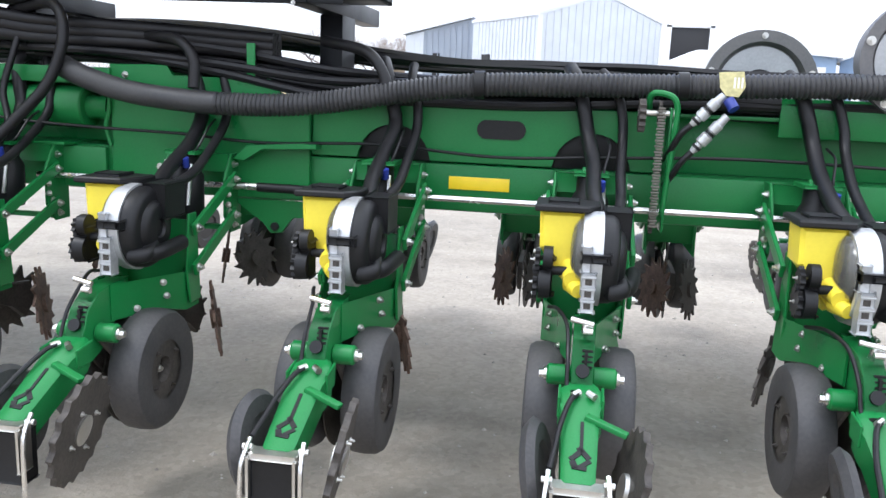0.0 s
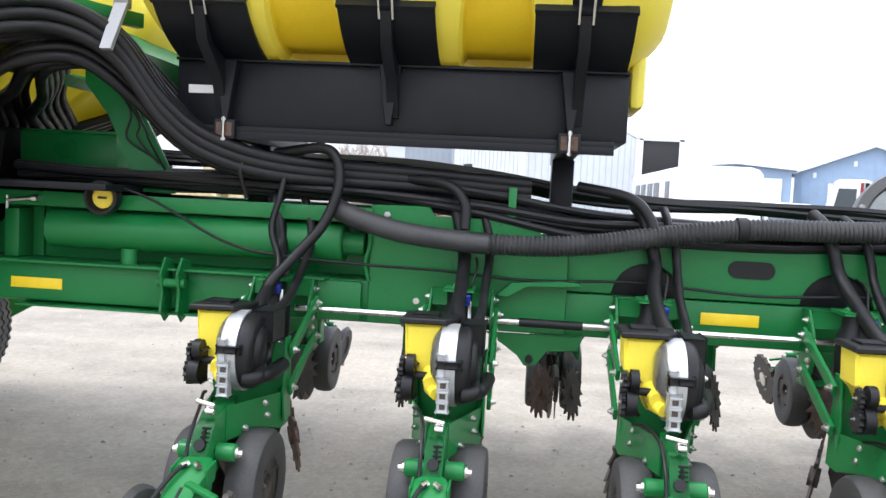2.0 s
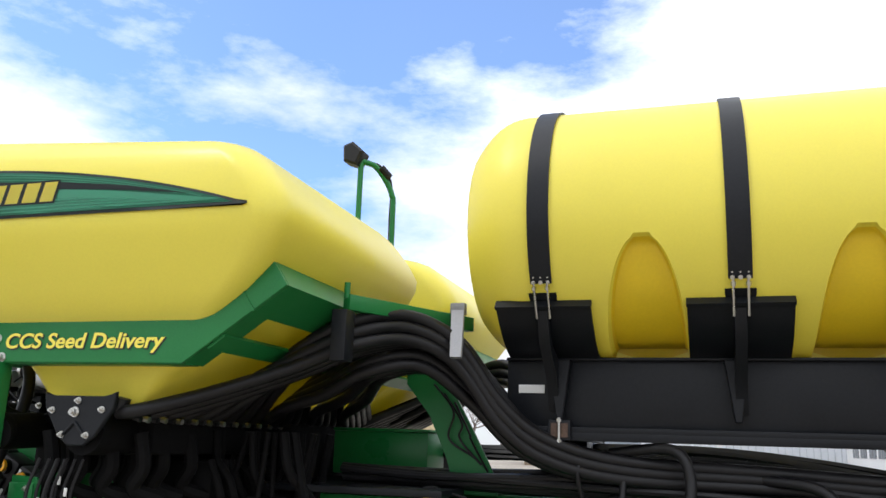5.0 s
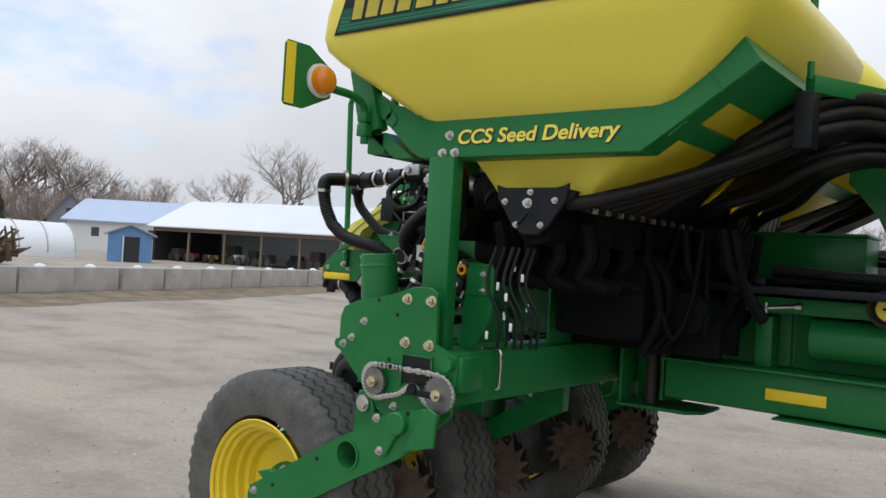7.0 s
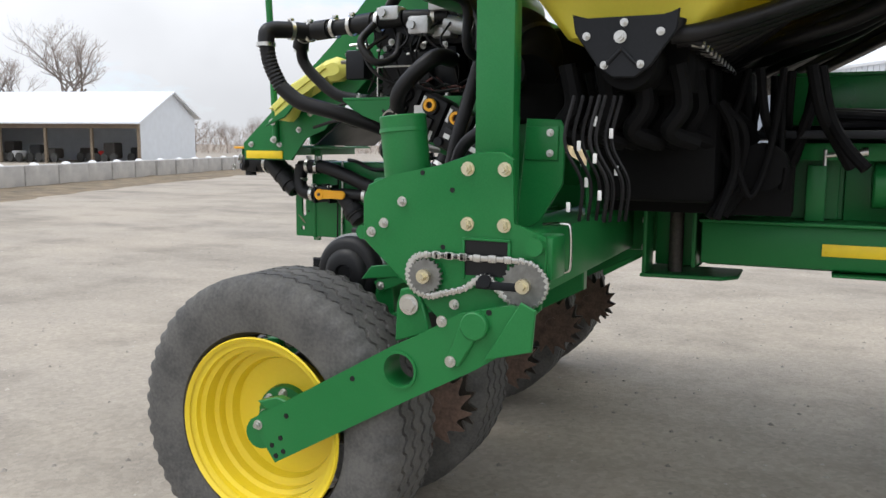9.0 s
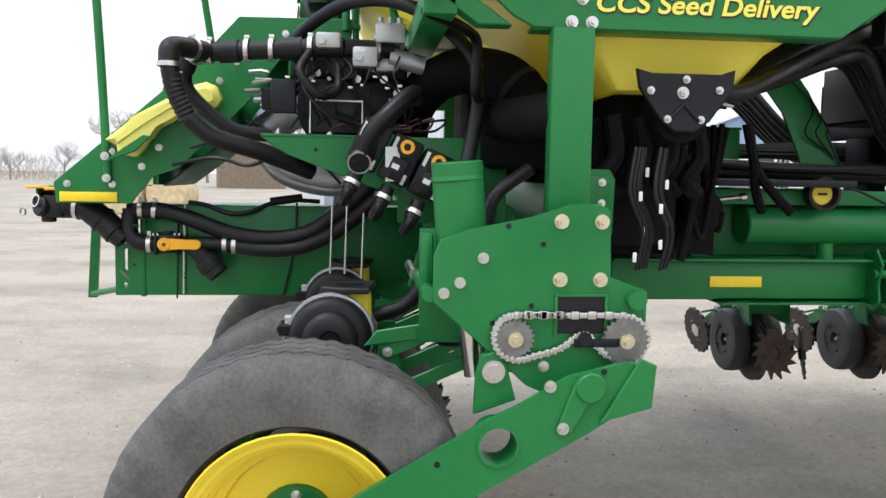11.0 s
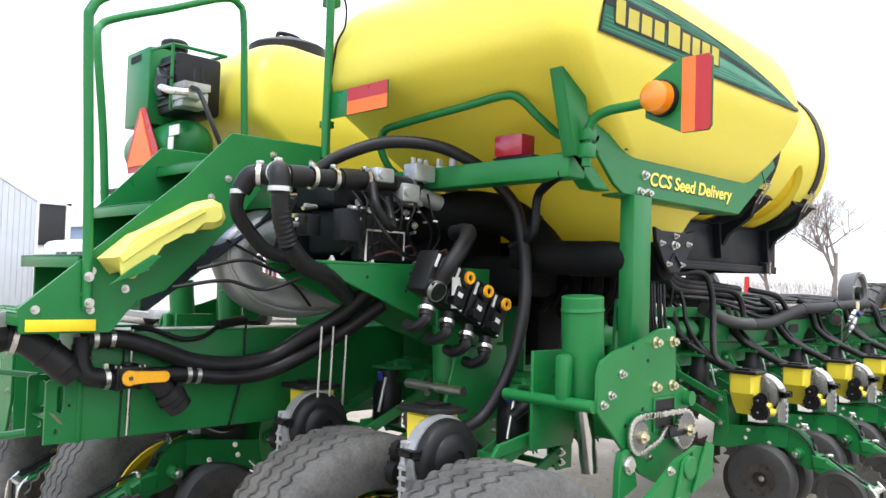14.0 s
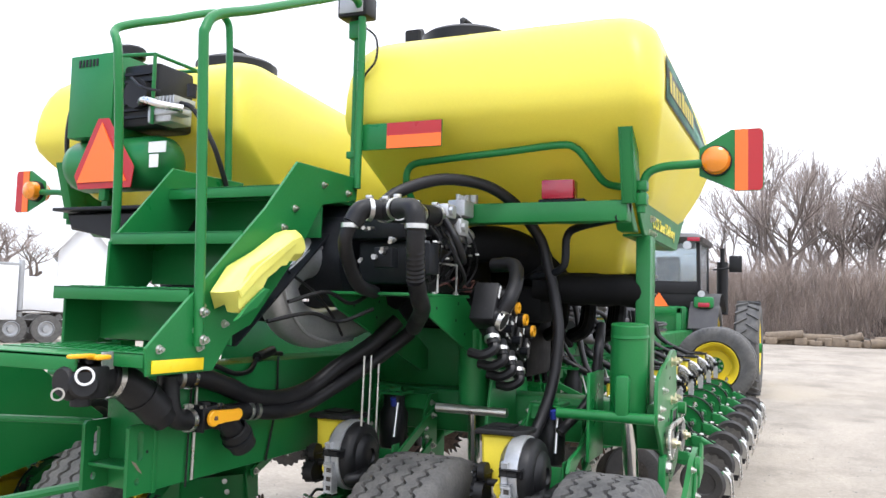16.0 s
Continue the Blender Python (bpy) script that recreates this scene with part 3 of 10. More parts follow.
        part("gauge_arm", B(poly([(P(2.30), 0.63), (P(2.24), 0.64), (P(2.42), 0.46), (P(2.47), 0.46)], "x", s * 0.046 - 0.008, s * 0.046 + 0.008)), DARKSTEEL, t)
        prof = [(-0.050, 0.10), (-0.057, 0.165), (-0.052, 0.190), (-0.036, 0.201), (0.0, 0.204), (0.036, 0.201), (0.052, 0.190), (0.057, 0.165), (0.050, 0.10)]
        c = (s * 0.106, P(2.45), 0.490)
        w = part("gauge_wheel", B(lathe(prof, c, (1, 0, 0), 48)), RUBBER, t, "smooth dark rubber gauge wheel")
        part("wheel_disc", B(lathe([(s * 0.010, 0.0), (s * 0.010, 0.04), (s * 0.040, 0.045), (s * 0.046, 0.11), (s * 0.046, 0.160), (s * 0.02, 0.165), (-s * 0.046, 0.16), (-s * 0.046, 0.0)], c, (1, 0, 0), 32)), DARKSTEEL, w, "dark wheel face")
        bolts(w, [((c[0] + s * 0.044, c[1] + 0.085 * math.cos(a), c[2] + 0.085 * math.sin(a)), (s, 0, 0)) for a in (0.6, 2.2, 3.7, 5.3)], 0.006, 0.006, DARKSTEEL, name="wheel_bolt")
        bolts(w, [((c[0] + s * 0.012, c[1], c[2]), (s, 0, 0))], 0.013, 0.014, name="axle_nut")
        # opener disc
        part("opener_disc", B(moved(Matrix.Translation((s * 0.02, P(2.56), 0.44)) @ Matrix.Rotation(s * radians(4), 4, "Z"), rod((-0.002, 0, 0), (0.002, 0, 0), 0.19, 40))), DARKSTEEL, t)
    # closing wheel arm with its slotted top, tail bracket and rods
    top = [(2.185, 0.665, 0.038), (2.155, 0.66, 0.050), (2.11, 0.645, 0.052), (2.09, 0.632, 0.044), (1.99, 0.585, 0.040), (1.865, 0.525, 0.035)]
    bm = bmesh.new()
    rows = []
    for y, z, hw in top:
        rows.append([bm.verts.new((-hw, P(y), z - 0.085)), bm.verts.new((-hw, P(y), z - 0.006)), bm.verts.new((-hw + 0.008, P(y), z)), bm.verts.new((hw - 0.008, P(y), z)), bm.verts.new((hw, P(y), z - 0.006)), bm.verts.new((hw, P(y), z - 0.085))])
    for r0, r1 in zip(rows, rows[1:]):
        for q in range(5):
            bm.faces.new((r0[q], r0[q + 1], r1[q + 1], r1[q]))
    bm.normal_update()
    bmesh.ops.solidify(bm, geom=bm.faces[:], thickness=0.007)
    tail_arm = part("closing_arm", bm, GREEN, t)
    slope = Matrix.Translation((0, P(1.99), 0.5855)) @ Matrix.Rotation(math.atan2(0.060, 0.125), 4, "X")
    part("adjustment_slot", B(moved(slope, box(0.001, 0.010, -0.035, 0.058, -0.004, 0.0095, 0))), BLACK, tail_arm)
    for x, y, a, w, h in ((0.012, -0.045, 38, 0.007, 0.022), (-0.006, -0.052, -42, 0.007, 0.022), (0.016, -0.078, -50, 0.006, 0.016), (-0.012, -0.083, 20, 0.008, 0.012), (0.002, -0.092, 84, 0.006, 0.018)):
        part("notch", B(moved(slope @ Matrix.Translation((x, y, 0)) @ Matrix.Rotation(radians(a), 4, "Z"), box(-w, w, -h, h, -0.004, 0.0095, 0))), BLACK, tail_arm)
    part("spring_lever", B(moved(Matrix.Translation((0.025, P(2.055), 0.622)) @ Matrix.Rotation(radians(-18), 4, "Z") @ Matrix.Rotation(radians(14), 4, "Y"), box(-0.012, 0.105, -0.013, 0.013, -0.006, 0.008, 0.003))), GREEN, t)
    for s in (-1, 1):
        part("collar_ear", B(poly([(P(2.18), 0.665), (P(2.10), 0.655), (P(2.10), 0.60), (P(2.17), 0.60)], "x", s * 0.058 - 0.004, s * 0.058 + 0.004, 0.002)), GREEN, tail_arm)
    br = part("tail_bracket", B(box(-0.062, 0.062, P(1.875), P(1.835), 0.512, 0.530, 0.003), box(-0.066, -0.058, P(1.87), P(1.82), 0.40, 0.522, 0.002), box(0.058, 0.066, P(1.87), P(1.82), 0.40, 0.522, 0.002)), ZINC, t, "bright zinc-plated bracket")
    for s in (-1, 1):
        part("hook_rod", B(tube([(s * 0.072, P(1.87), 0.555), (s * 0.076, P(1.835), 0.52), (s * 0.079, P(1.82), 0.48), (s * 0.08, P(1.815), 0.36), (s * 0.073, P(1.825), 0.31)], 0.0065, 8), rod((s * 0.062, P(1.86), 0.535), (s * 0.088, P(1.86), 0.535), 0.008, 8)), STEEL, br)
    part("tail_shield", B(box(-0.056, 0.056, P(1.90), P(1.84), 0.36, 0.508, 0.006)), BLACK, t)
    part("control_rod", B(tube([(-0.008, P(2.115), 0.668), (-0.03, P(2.08), 0.655), (-0.052, P(2.0), 0.615), (-0.062, P(1.93), 0.58), (-0.070, P(1.875), 0.556)], 0.0075, 8)), HOSE, t)
    part("meter_cable", B(tube([(-0.11, P(2.50), 0.80), (-0.08, P(2.40), 0.82), (-0.05, P(2.30), 0.80), (-0.042, P(2.21), 0.735), (-0.038, P(2.165), 0.66), (-0.012, P(2.12), 0.668)], 0.006, 8)), HOSE, t)
    part("rod_eye", B(*[rod((s * 0.012 + 0.006, P(2.12), 0.668), (s * 0.03 + 0.006, P(2.10), 0.664), 0.010, 8) for s in (-1, 1)]), ZINC, t)
    # closing wheels: rubber one side, notched steel blade the other
    m = Matrix.Translation((-0.098, P(2.00), 0.475)) @ Matrix.Rotation(radians(-12), 4, "Y") @ Matrix.Rotation(radians(-6), 4, "Z")
    cw = part("closing_wheel", B(moved(m, lathe([(-0.018, 0.09), (-0.020, 0.135), (0, 0.152), (0.020, 0.135), (0.018, 0.09), (0.006, 0.08), (0.006, 0.0), (-0.006, 0.0), (-0.006, 0.08)], (0, 0, 0), (1, 0, 0), 36, True))), RUBBER, t, "black rubber closing wheel")
    m2 = Matrix.Translation((0.132, P(1.99), 0.465)) @ Matrix.Rotation(radians(12), 4, "Y") @ Matrix.Rotation(radians(6), 4, "Z")
    sw = part("notched_disc", B(moved(m2, disc_spiked((0, 0, 0), (1, 0, 0), 0.165, 18, 0.014, 0.018))), DARKSTEEL, t, "dark notched closing disc")
    part("hub", B(moved(m2, lathe([(-0.02, 0), (-0.02, 0.04), (0.015, 0.045), (0.02, 0.03), (0.024, 0)], (0, 0, 0), (1, 0, 0), 20)), moved(m2, *[bolt((0.010, 0.07 * math.cos(a), 0.07 * math.sin(a)), (1, 0, 0), 0.006, 0.006) for a in (0.4, 2.0, 3.5, 5.1)])), ZINC, sw)
    # seed meter: cast ring, black vacuum dome, clear cover, yellow hopper with its lid, drive
    c = (0.028, P(2.515), 0.960)
    mt = part("meter_housing", B(lathe([(-0.048, 0.118), (-0.048, 0.136), (-0.02, 0.145), (0.012, 0.145), (0.012, 0.118)], c, (1, 0, 0), 48, True), box(-0.016, 0.022, P(2.395), P(2.362), 0.825, 0.945, 0.006), box(-0.020, 0.006, P(2.40), P(2.368), 0.945, 1.02, 0.005)), CAST, t, "grey cast seed meter ring")
    for i in range(3):
        part("meter_window", B(box(-0.007, 0.013, P(2.363), P(2.3605), 0.836 + 0.036 * i, 0.854 + 0.036 * i, 0)), DARKSTEEL, mt)
        part("meter_rib", B(box(-0.018, 0.024, P(2.366), P(2.354), 0.860 + 0.036 * i, 0.867 + 0.036 * i, 0.002)), CAST, mt)
    vd = part("vacuum_dome", B(lathe([(0.0, 0.0), (0.012, 0.137), (0.040, 0.136), (0.056, 0.126), (0.062, 0.112), (0.063, 0.092), (0.076, 0.084), (0.084, 0.064), (0.085, 0.034), (0.076, 0.028), (0.076, 0.0)], c, (1, 0, 0), 40)), BLACK, t, "black domed vacuum cover")
    part("latch", B(box(-0.02, 0.062, P(2.39), P(2.355), 0.975, 1.0, 0.006), box(0.01, 0.05, P(2.36), P(2.345), 0.98, 0.995, 0.003)), BLACK, vd)
    part("outlet_elbow", B(tube([(0.095, P(2.49), 0.905), (0.105, P(2.43), 0.885), (0.07, P(2.405), 0.88), (0.125, P(2.47), 0.885), (0.145, P(2.60), 0.90)], 0.026, 12), lathe([(-0.01, 0.04), (0.01, 0.04)], (0.095, P(2.49), 0.905), (1, 0, 0), 16)), BLACK, vd)
    part("side_box", B(box(0.046, 0.125, P(2.66), P(2.53), 0.99, 1.105, 0.006)), BLACK, t)
    part("clear_cover", B(lathe([(-0.046, 0.105), (-0.062, 0.10), (-0.076, 0.08), (-0.082, 0.05), (-0.084, 0.0)], (c[0], c[1] - 0.012, c[2] + 0.022), (1, 0, 0), 32)), CLEAR, t, "smoky clear seed cover")
    hp = part("hopper", B(poly([(-0.155, 1.10), (-0.02, 1.10), (-0.02, 1.0), (-0.05, 0.95), (-0.03, 0.865), (-0.065, 0.85), (-0.085, 0.92), (-0.15, 0.985)], "y", P(2.65), P(2.50), 0.012), rod((-0.055, P(2.52), 0.925), (-0.045, P(2.43), 0.905), 0.036, 18, 0.026), rod((-0.045, P(2.47), 0.885), (-0.022, P(2.415), 0.875), 0.03, 16, 0.022)), HOPPER, t, "bright yellow plastic mini hopper")
    part("lid", B(poly([(-0.17, P(2.67)), (0.03, P(2.64)), (0.03, P(2.55)), (-0.01, P(2.48)), (-0.17, P(2.47))], "z", 1.101, 1.122, 0.005), box(-0.13, -0.04, P(2.62), P(2.53), 1.122, 1.130, 0.003)), BLACK, hp, "flat black hopper lid")
    gb = part("drive_gearbox", B(box(-0.135, -0.105, P(2.49), P(2.44), 0.85, 0.96, 0.010), lathe([(-0.020, 0.0), (-0.020, 0.048), (0.016, 0.044), (0.016, 0.0)], (-0.125, P(2.45), 0.885), (1, 0, 0), 20), lathe([(-0.014, 0.0), (-0.014, 0.036), (0.014, 0.036), (0.014, 0.0)], (-0.12, P(2.45), 0.965), (1, 0, 0), 18)), BLACK, t, "black meter drive with gears")
    part("gear", B(disc_spiked((-0.155, P(2.46), 0.885), (1, 0, 0), 0.050, 12, 0.009, 0.014)), BLACK, gb)
    part("gear", B(disc_spiked((-0.152, P(2.46), 0.955), (1, 0, 0), 0.036, 10, 0.008, 0.014)), BLACK, gb)
    part("drive_shaft", B(rod((-0.165, P(2.46), 0.925), (-0.03, P(2.46), 0.925), 0.014, 10)), BLACK, gb)
    bolts(gb, [((-0.16, P(2.46), 0.885 + 0.07 * i), (-1, 0, 0)) for i in range(2)], 0.005, 0.006, name="gearbox_screw")
    # row cleaner in front of the openers
    rc = part("row_cleaner_arm", B(poly([(P(2.78), 0.62), (P(3.02), 0.60), (P(3.05), 0.52), (P(2.98), 0.45), (P(2.90), 0.52), (P(2.78), 0.56)], "x", -0.012, 0.012)), DARKSTEEL, t)
    for s in (-1, 1):
        mm = Matrix.Translation((s * 0.085, P(2.99), 0.515)) @ Matrix.Rotation(s * radians(24), 4, "Z") @ Matrix.Rotation(-s * radians(8), 4, "Y")
        part("spiked_wheel", B(moved(mm, disc_spiked((0, 0, 0), (1, 0, 0), 0.156, 14, 0.042, 0.010, hook=0.9), lathe([(-0.02, 0), (-0.02, 0.04), (0.02, 0.04), (0.02, 0)], (0, 0, 0), (1, 0, 0), 16))), DARKSTEEL if s < 0 else RUST, rc, "dirty spiked row-cleaner wheel")
    return t


ROW_UNIT = build_row_unit()

# ---------------------------------------------------------------- folded wings
PITCH = 0.762
CY = 3.57                                         # centre line of the planter


def row_x(k):
    return -0.70 + PITCH * (k - 2)


ROW_UNIT.matrix_basis = pose(row_x(0), 3.10, 0)
UNITS = [ROW_UNIT]
for k in range(1, 7):
    UNITS.append(copy_thing(ROW_UNIT, pose(row_x(k), 3.10, 0)))
for k in range(0, 8):
    copy_thing(ROW_UNIT, pose(row_x(k) - 0.30, 2 * CY - 3.10, 0, 0, 0, 180))


def scallops(x0, x1, z0, z1, rows, r=0.145):
    """A long plate whose lower edge arches over the row units."""
    pts = [(x0, z1), (x0, z0)]
    for xr in rows:
        if x0 < xr - r and xr + r < x1:
            for i in range(13):
                a = math.pi - math.pi * i / 12
                pts.append((xr + r * math.cos(a), z0 + r * 0.95 * math.sin(a)))
    pts += [(x1, z0), (x1, z1)]
    return pts


def build_wing(name, label, mirror):
    """A folded wing: lower tube, upper plates, gussets, drive shaft. mirror: the far wing, on the other side of the centre line."""
    def Y(y):
        return 2 * CY - y if mirror else y

    def S(*fs):
        bm = B(*fs)
        if mirror:
            for v in bm.verts:
                v.co.y = 2 * CY - v.co.y
        return bm
    t = thing(name, label, "planter frame", at=(0, Y(3.2), 0.985))
    part("lower_tube", S(box(-3.93, 3.45, 3.13, 3.30, 0.988, 1.172, 0.012)), GREEN, t)
    part("hinge_beam", S(box(-3.94, -1.90, 3.105, 3.14, 0.996, 1.165, 0.008)), GREEN, t)
    part("top_flange", S(box(-3.945, -2.05, 3.05, 3.30, 1.168, 1.180, 0.003)), GREEN, t)
    part("bottom_flange", S(box(-3.45, -2.6, 3.06, 3.32, 0.975, 0.984, 0.003)), GREEN, t)
    part("fold_cylinder", S(rod((-3.33, 3.16, 1.325), (-1.99, 3.16, 1.325), 0.088, 28, bev=0.006), rod((-1.99, 3.16, 1.325), (-1.90, 3.16, 1.325), 0.05, 20)), GREEN, t)
    part("cylinder_port", S(rod((-2.95, 3.12, 1.18), (-2.95, 3.12, 1.25), 0.035, 14)), GREEN, t)
    part("hinge_web", S(poly([(-3.95, 1.181), (-3.95, 1.26), (-3.72, 1.40), (-3.66, 1.422), (-3.44, 1.422), (-3.44, 1.181)], "y", 3.262, 3.277, 0.003)), GREEN, t)
    part("web_stop", S(box(-3.56, -3.49, 3.15, 3.262, 1.181, 1.40, 0.004)), GREEN, t)
    part("top_channel", S(box(-3.64, -1.86, 3.085, 3.10, 1.42, 1.485, 0.003), box(-3.64, -1.86, 3.10, 3.22, 1.473, 1.483, 0.003)), GREEN, t)
    part("inner_web", S(box(-3.42, -1.86, 3.26, 3.28, 1.18, 1.47, 0.003)), GREEN, t)
    part("hinge_block", S(poly([(-3.95, 1.18), (-3.42, 1.18), (-3.42, 1.42), (-3.55, 1.42)], "y", 3.281, 3.33, 0.006)), GREEN, t)
    if not mirror:
        part("lock_pin", S(rod((-3.50, 3.078, 1.437), (-3.37, 3.078, 1.452), 0.009, 10), rod((-3.38, 3.078, 1.45), (-3.355, 3.078, 1.453), 0.018, 12), rod((-3.50, 3.078, 1.40), (-3.50, 3.078, 1.46), 0.007, 8)), ZINC, t)
        part("lug", S(*[poly([(3.13, 1.21), (3.04, 1.23), (2.99, 1.16), (3.02, 1.08), (3.0, 1.0), (3.05, 0.95), (3.13, 0.985)], "x", -2.755 + d, -2.743 + d, 0.003) for d in (0,)]), GREEN, t)
        part("lug", S(*[poly([(3.13, 1.21), (3.04, 1.23), (2.99, 1.16), (3.02, 1.08), (3.0, 1.0), (3.05, 0.95), (3.13, 0.985)], "x", -2.68, -2.668, 0.003)]), GREEN, t)
        part("lug_pin", S(rod((-2.77, 3.03, 1.12), (-2.65, 3.03, 1.12), 0.02, 14)), GREEN, t)
        mid = part("middle_plate", S(poly([(-1.87, 0.995), (-1.87, 1.50), (-1.62, 1.505), (-1.60, 1.46), (-1.20, 1.465), (-1.12, 1.38), (-1.03, 1.37), (-1.03, 1.175), (-1.03, 0.995)], "y", 3.102, 3.126, 0.004)), GREEN, t)
        bolts(mid, [((x, 3.102, z), (0, -1, 0)) for x, z in ((-1.80, 1.46), (-1.74, 1.36), (-1.66, 1.10))], 0.010)
        part("wedge_edge", S(tube([(-1.868, 3.095, 1.175), (-1.885, 3.09, 1.25), (-1.868, 3.09, 1.33), (-1.868, 3.09, 1.44)], 0.009, 8)), GREEN, t)
        part("gusset", S(poly([(-1.32, 1.155), (-1.26, 1.21), (-1.05, 1.225), (-0.98, 1.225), (-0.98, 1.205), (-1.20, 1.20), (-1.27, 1.148)], "y", 3.03, 3.102, 0.003)), GREEN, t)
        part("lower_lug", S(poly([(-1.36, 0.99), (-0.95, 0.99), (-0.97, 0.93), (-1.10, 0.925), (-1.14, 0.86), (-1.19, 0.855), (-1.22, 0.90)], "y", 3.10, 3.118, 0.003)), GREEN, t)
        part("pin", S(rod((-1.17, 3.09, 0.885), (-1.17, 3.10, 0.885), 0.017, 14)), BLACK, t)
        part("upright_tab", S(box(-1.292, -1.258, 3.11, 3.122, 1.45, 1.60, 0.003)), GREEN, t)
        part("reflector", S(box(-0.475, -0.24, 3.124, 3.129, 1.075, 1.125, 0.001)), REFL, t, "yellow reflective strip")
        part("reflector", S(box(-3.49, -3.25, 3.098, 3.104, 1.050, 1.098, 0.001)), REFL, t, "yellow reflective strip")
    rows = [row_x(k) for k in range(2, 4)]
    part("upper_plate", S(poly(scallops(-1.03, 0.30, 1.178, 1.40, rows), "y", 3.135, 3.155, 0.003)), GREEN, t)
    # black boxes added behind the arches stand in for the cavities' shade
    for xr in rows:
        part("arch_shade", S(box(xr - 0.15, xr + 0.15, 3.158, 3.20, 1.174, 1.335, 0.004)), BLACK, t, "black box for the shaded cavity behind an arch")
    part("upper_flange", S(box(-1.03, 3.45, 3.155, 3.30, 1.385, 1.40, 0.003)), GREEN, t)
    part("back_plate", S(box(-1.86, 3.45, 3.285, 3.30, 1.172, 1.385, 0.003)), GREEN, t)
    part("outer_plate", S(box(0.72, 3.45, 3.14, 3.155, 1.33, 1.47, 0.003)), GREEN, t)
    part("slot_rim", S(poly([(-0.375 + 0.036 * (1 + math.cos(a)) * (1 if math.cos(a) < 0 else 0) + (0.15 if math.cos(a) > 0 else 0) - 0.0 + (0.036 * math.cos(a) if math.cos(a) > 0 else 0), 1.31 + 0.036 * math.sin(a)) for a in [2 * math.pi * i / 24 + 0.13 for i in range(24)]], "y", 3.128, 3.137, 0)), BLACK, t, "dark slotted hole")
    # drive shaft in its lengths
    if not mirror:
        for a, b in ((-2.17, -1.36), (-0.83, 0.30), (0.30, 1.7), (1.7, 3.3)):
            part("drive_shaft", S(rod((a, 3.045, 1.047), (b, 3.045, 1.047), 0.0125, 6)), STEEL, t, "bright steel hexagonal drive shaft")
        part("turnbuckle", S(rod((-1.22, 3.045, 1.047), (-0.96, 3.045, 1.045), 0.018, 10)), BLACK, t)
        for a, b in ((-1.36, -1.22), (-0.96, -0.83)):
            part("turnbuckle_end", S(rod((a, 3.045, 1.047), (b, 3.045, 1.047), 0.015, 12)), ZINC, t)
    return t


build_wing("planter_wing", "folded green tubular steel wing frame with bolted plates", False)
build_wing("planter_wing", "far folded green tubular steel wing frame", True)

# the yellow-faced lamp cup on the hinge channel
lamp = thing("hub_lamp", "round black cup with a yellow dial face", "lamp", at=(-3.03, 3.06, 1.42))
part("cup", B(lathe([(0.05, 0.0), (0.05, 0.055), (0.0, 0.072), (-0.045, 0.074), (-0.045, 0.062), (-0.02, 0.052), (-0.02, 0.0)], (-3.03, 3.05, 1.47), (0, 1, 0), 28)), BLACK, lamp)
part("dial", B(lathe([(-0.022, 0.0), (-0.024, 0.043), (-0.021, 0.047)], (-3.03, 3.05, 1.47), (0, 1, 0), 24)), YELLOW, lamp, "yellow dial")
part("needle", B(box(-3.05, -3.01, 3.022, 3.026, 1.465, 1.475, 0)), BLACK, lamp)
part("bracket", B(box(-3.045, -3.015, 3.04, 3.085, 1.40, 1.43, 0.003)), BLACK, lamp)

# ---------------------------------------------------------------- hoses along the wing
big = thing("corrugated_hose", "thick black corrugated suction hose along the wing", "hose", at=(-0.5, 3.03, 1.40))
smooth_run = [(-2.02, 3.02, 1.485), (-1.90, 3.00, 1.44), (-1.72, 2.99, 1.395), (-1.50, 2.99, 1.372), (-1.36, 2.99, 1.366)]
part("smooth_end", B(tube(smooth_run, 0.044, 16)), CORRUGATED, big)
part("corrugated_run", B(tube([(-1.36, 2.99, 1.366), (-1.15, 2.99, 1.368), (-0.93, 3.0, 1.388), (-0.67, 3.01, 1.433), (-0.36, 3.03, 1.474), (0.05, 3.04, 1.488), (0.42, 3.05, 1.498), (0.88, 3.06, 1.515), (1.25, 3.08, 1.52)], 0.045, 16, 6, ridge=0.007, pitch=0.017)), CORRUGATED, big)
for x in (-0.36, 0.36):
    part("clamp", B(lathe([(-0.018, 0.046), (-0.018, 0.051), (0.018, 0.051), (0.018, 0.046)], (x, 3.033 if x < 0 else 3.048, 1.474 if x < 0 else 1.496), (1, 0.02, 0.03), 20, True)), BLACK, big)

random.seed(5)


def loom(i):
    r = random.Random(100 + i)
    y = 3.14 + 0.036 * (i % 8) + r.uniform(-0.01, 0.01)
    z = 1.415 + 0.028 * (i // 8) + r.uniform(-0.01, 0.012)
    pts = []
    x = -3.5
    while x < 3.4:
        sag = 0.02 * math.sin(x * 1.7 + i) + 0.13 / (1 + math.exp((x + 1.3) * 5)) - max(0, x * 0.01)
        pts.append((x, y + 0.03 * math.sin(x * 1.3 + i * 0.9), z + sag + r.uniform(-0.008, 0.008)))
        x += 0.42
    return pts


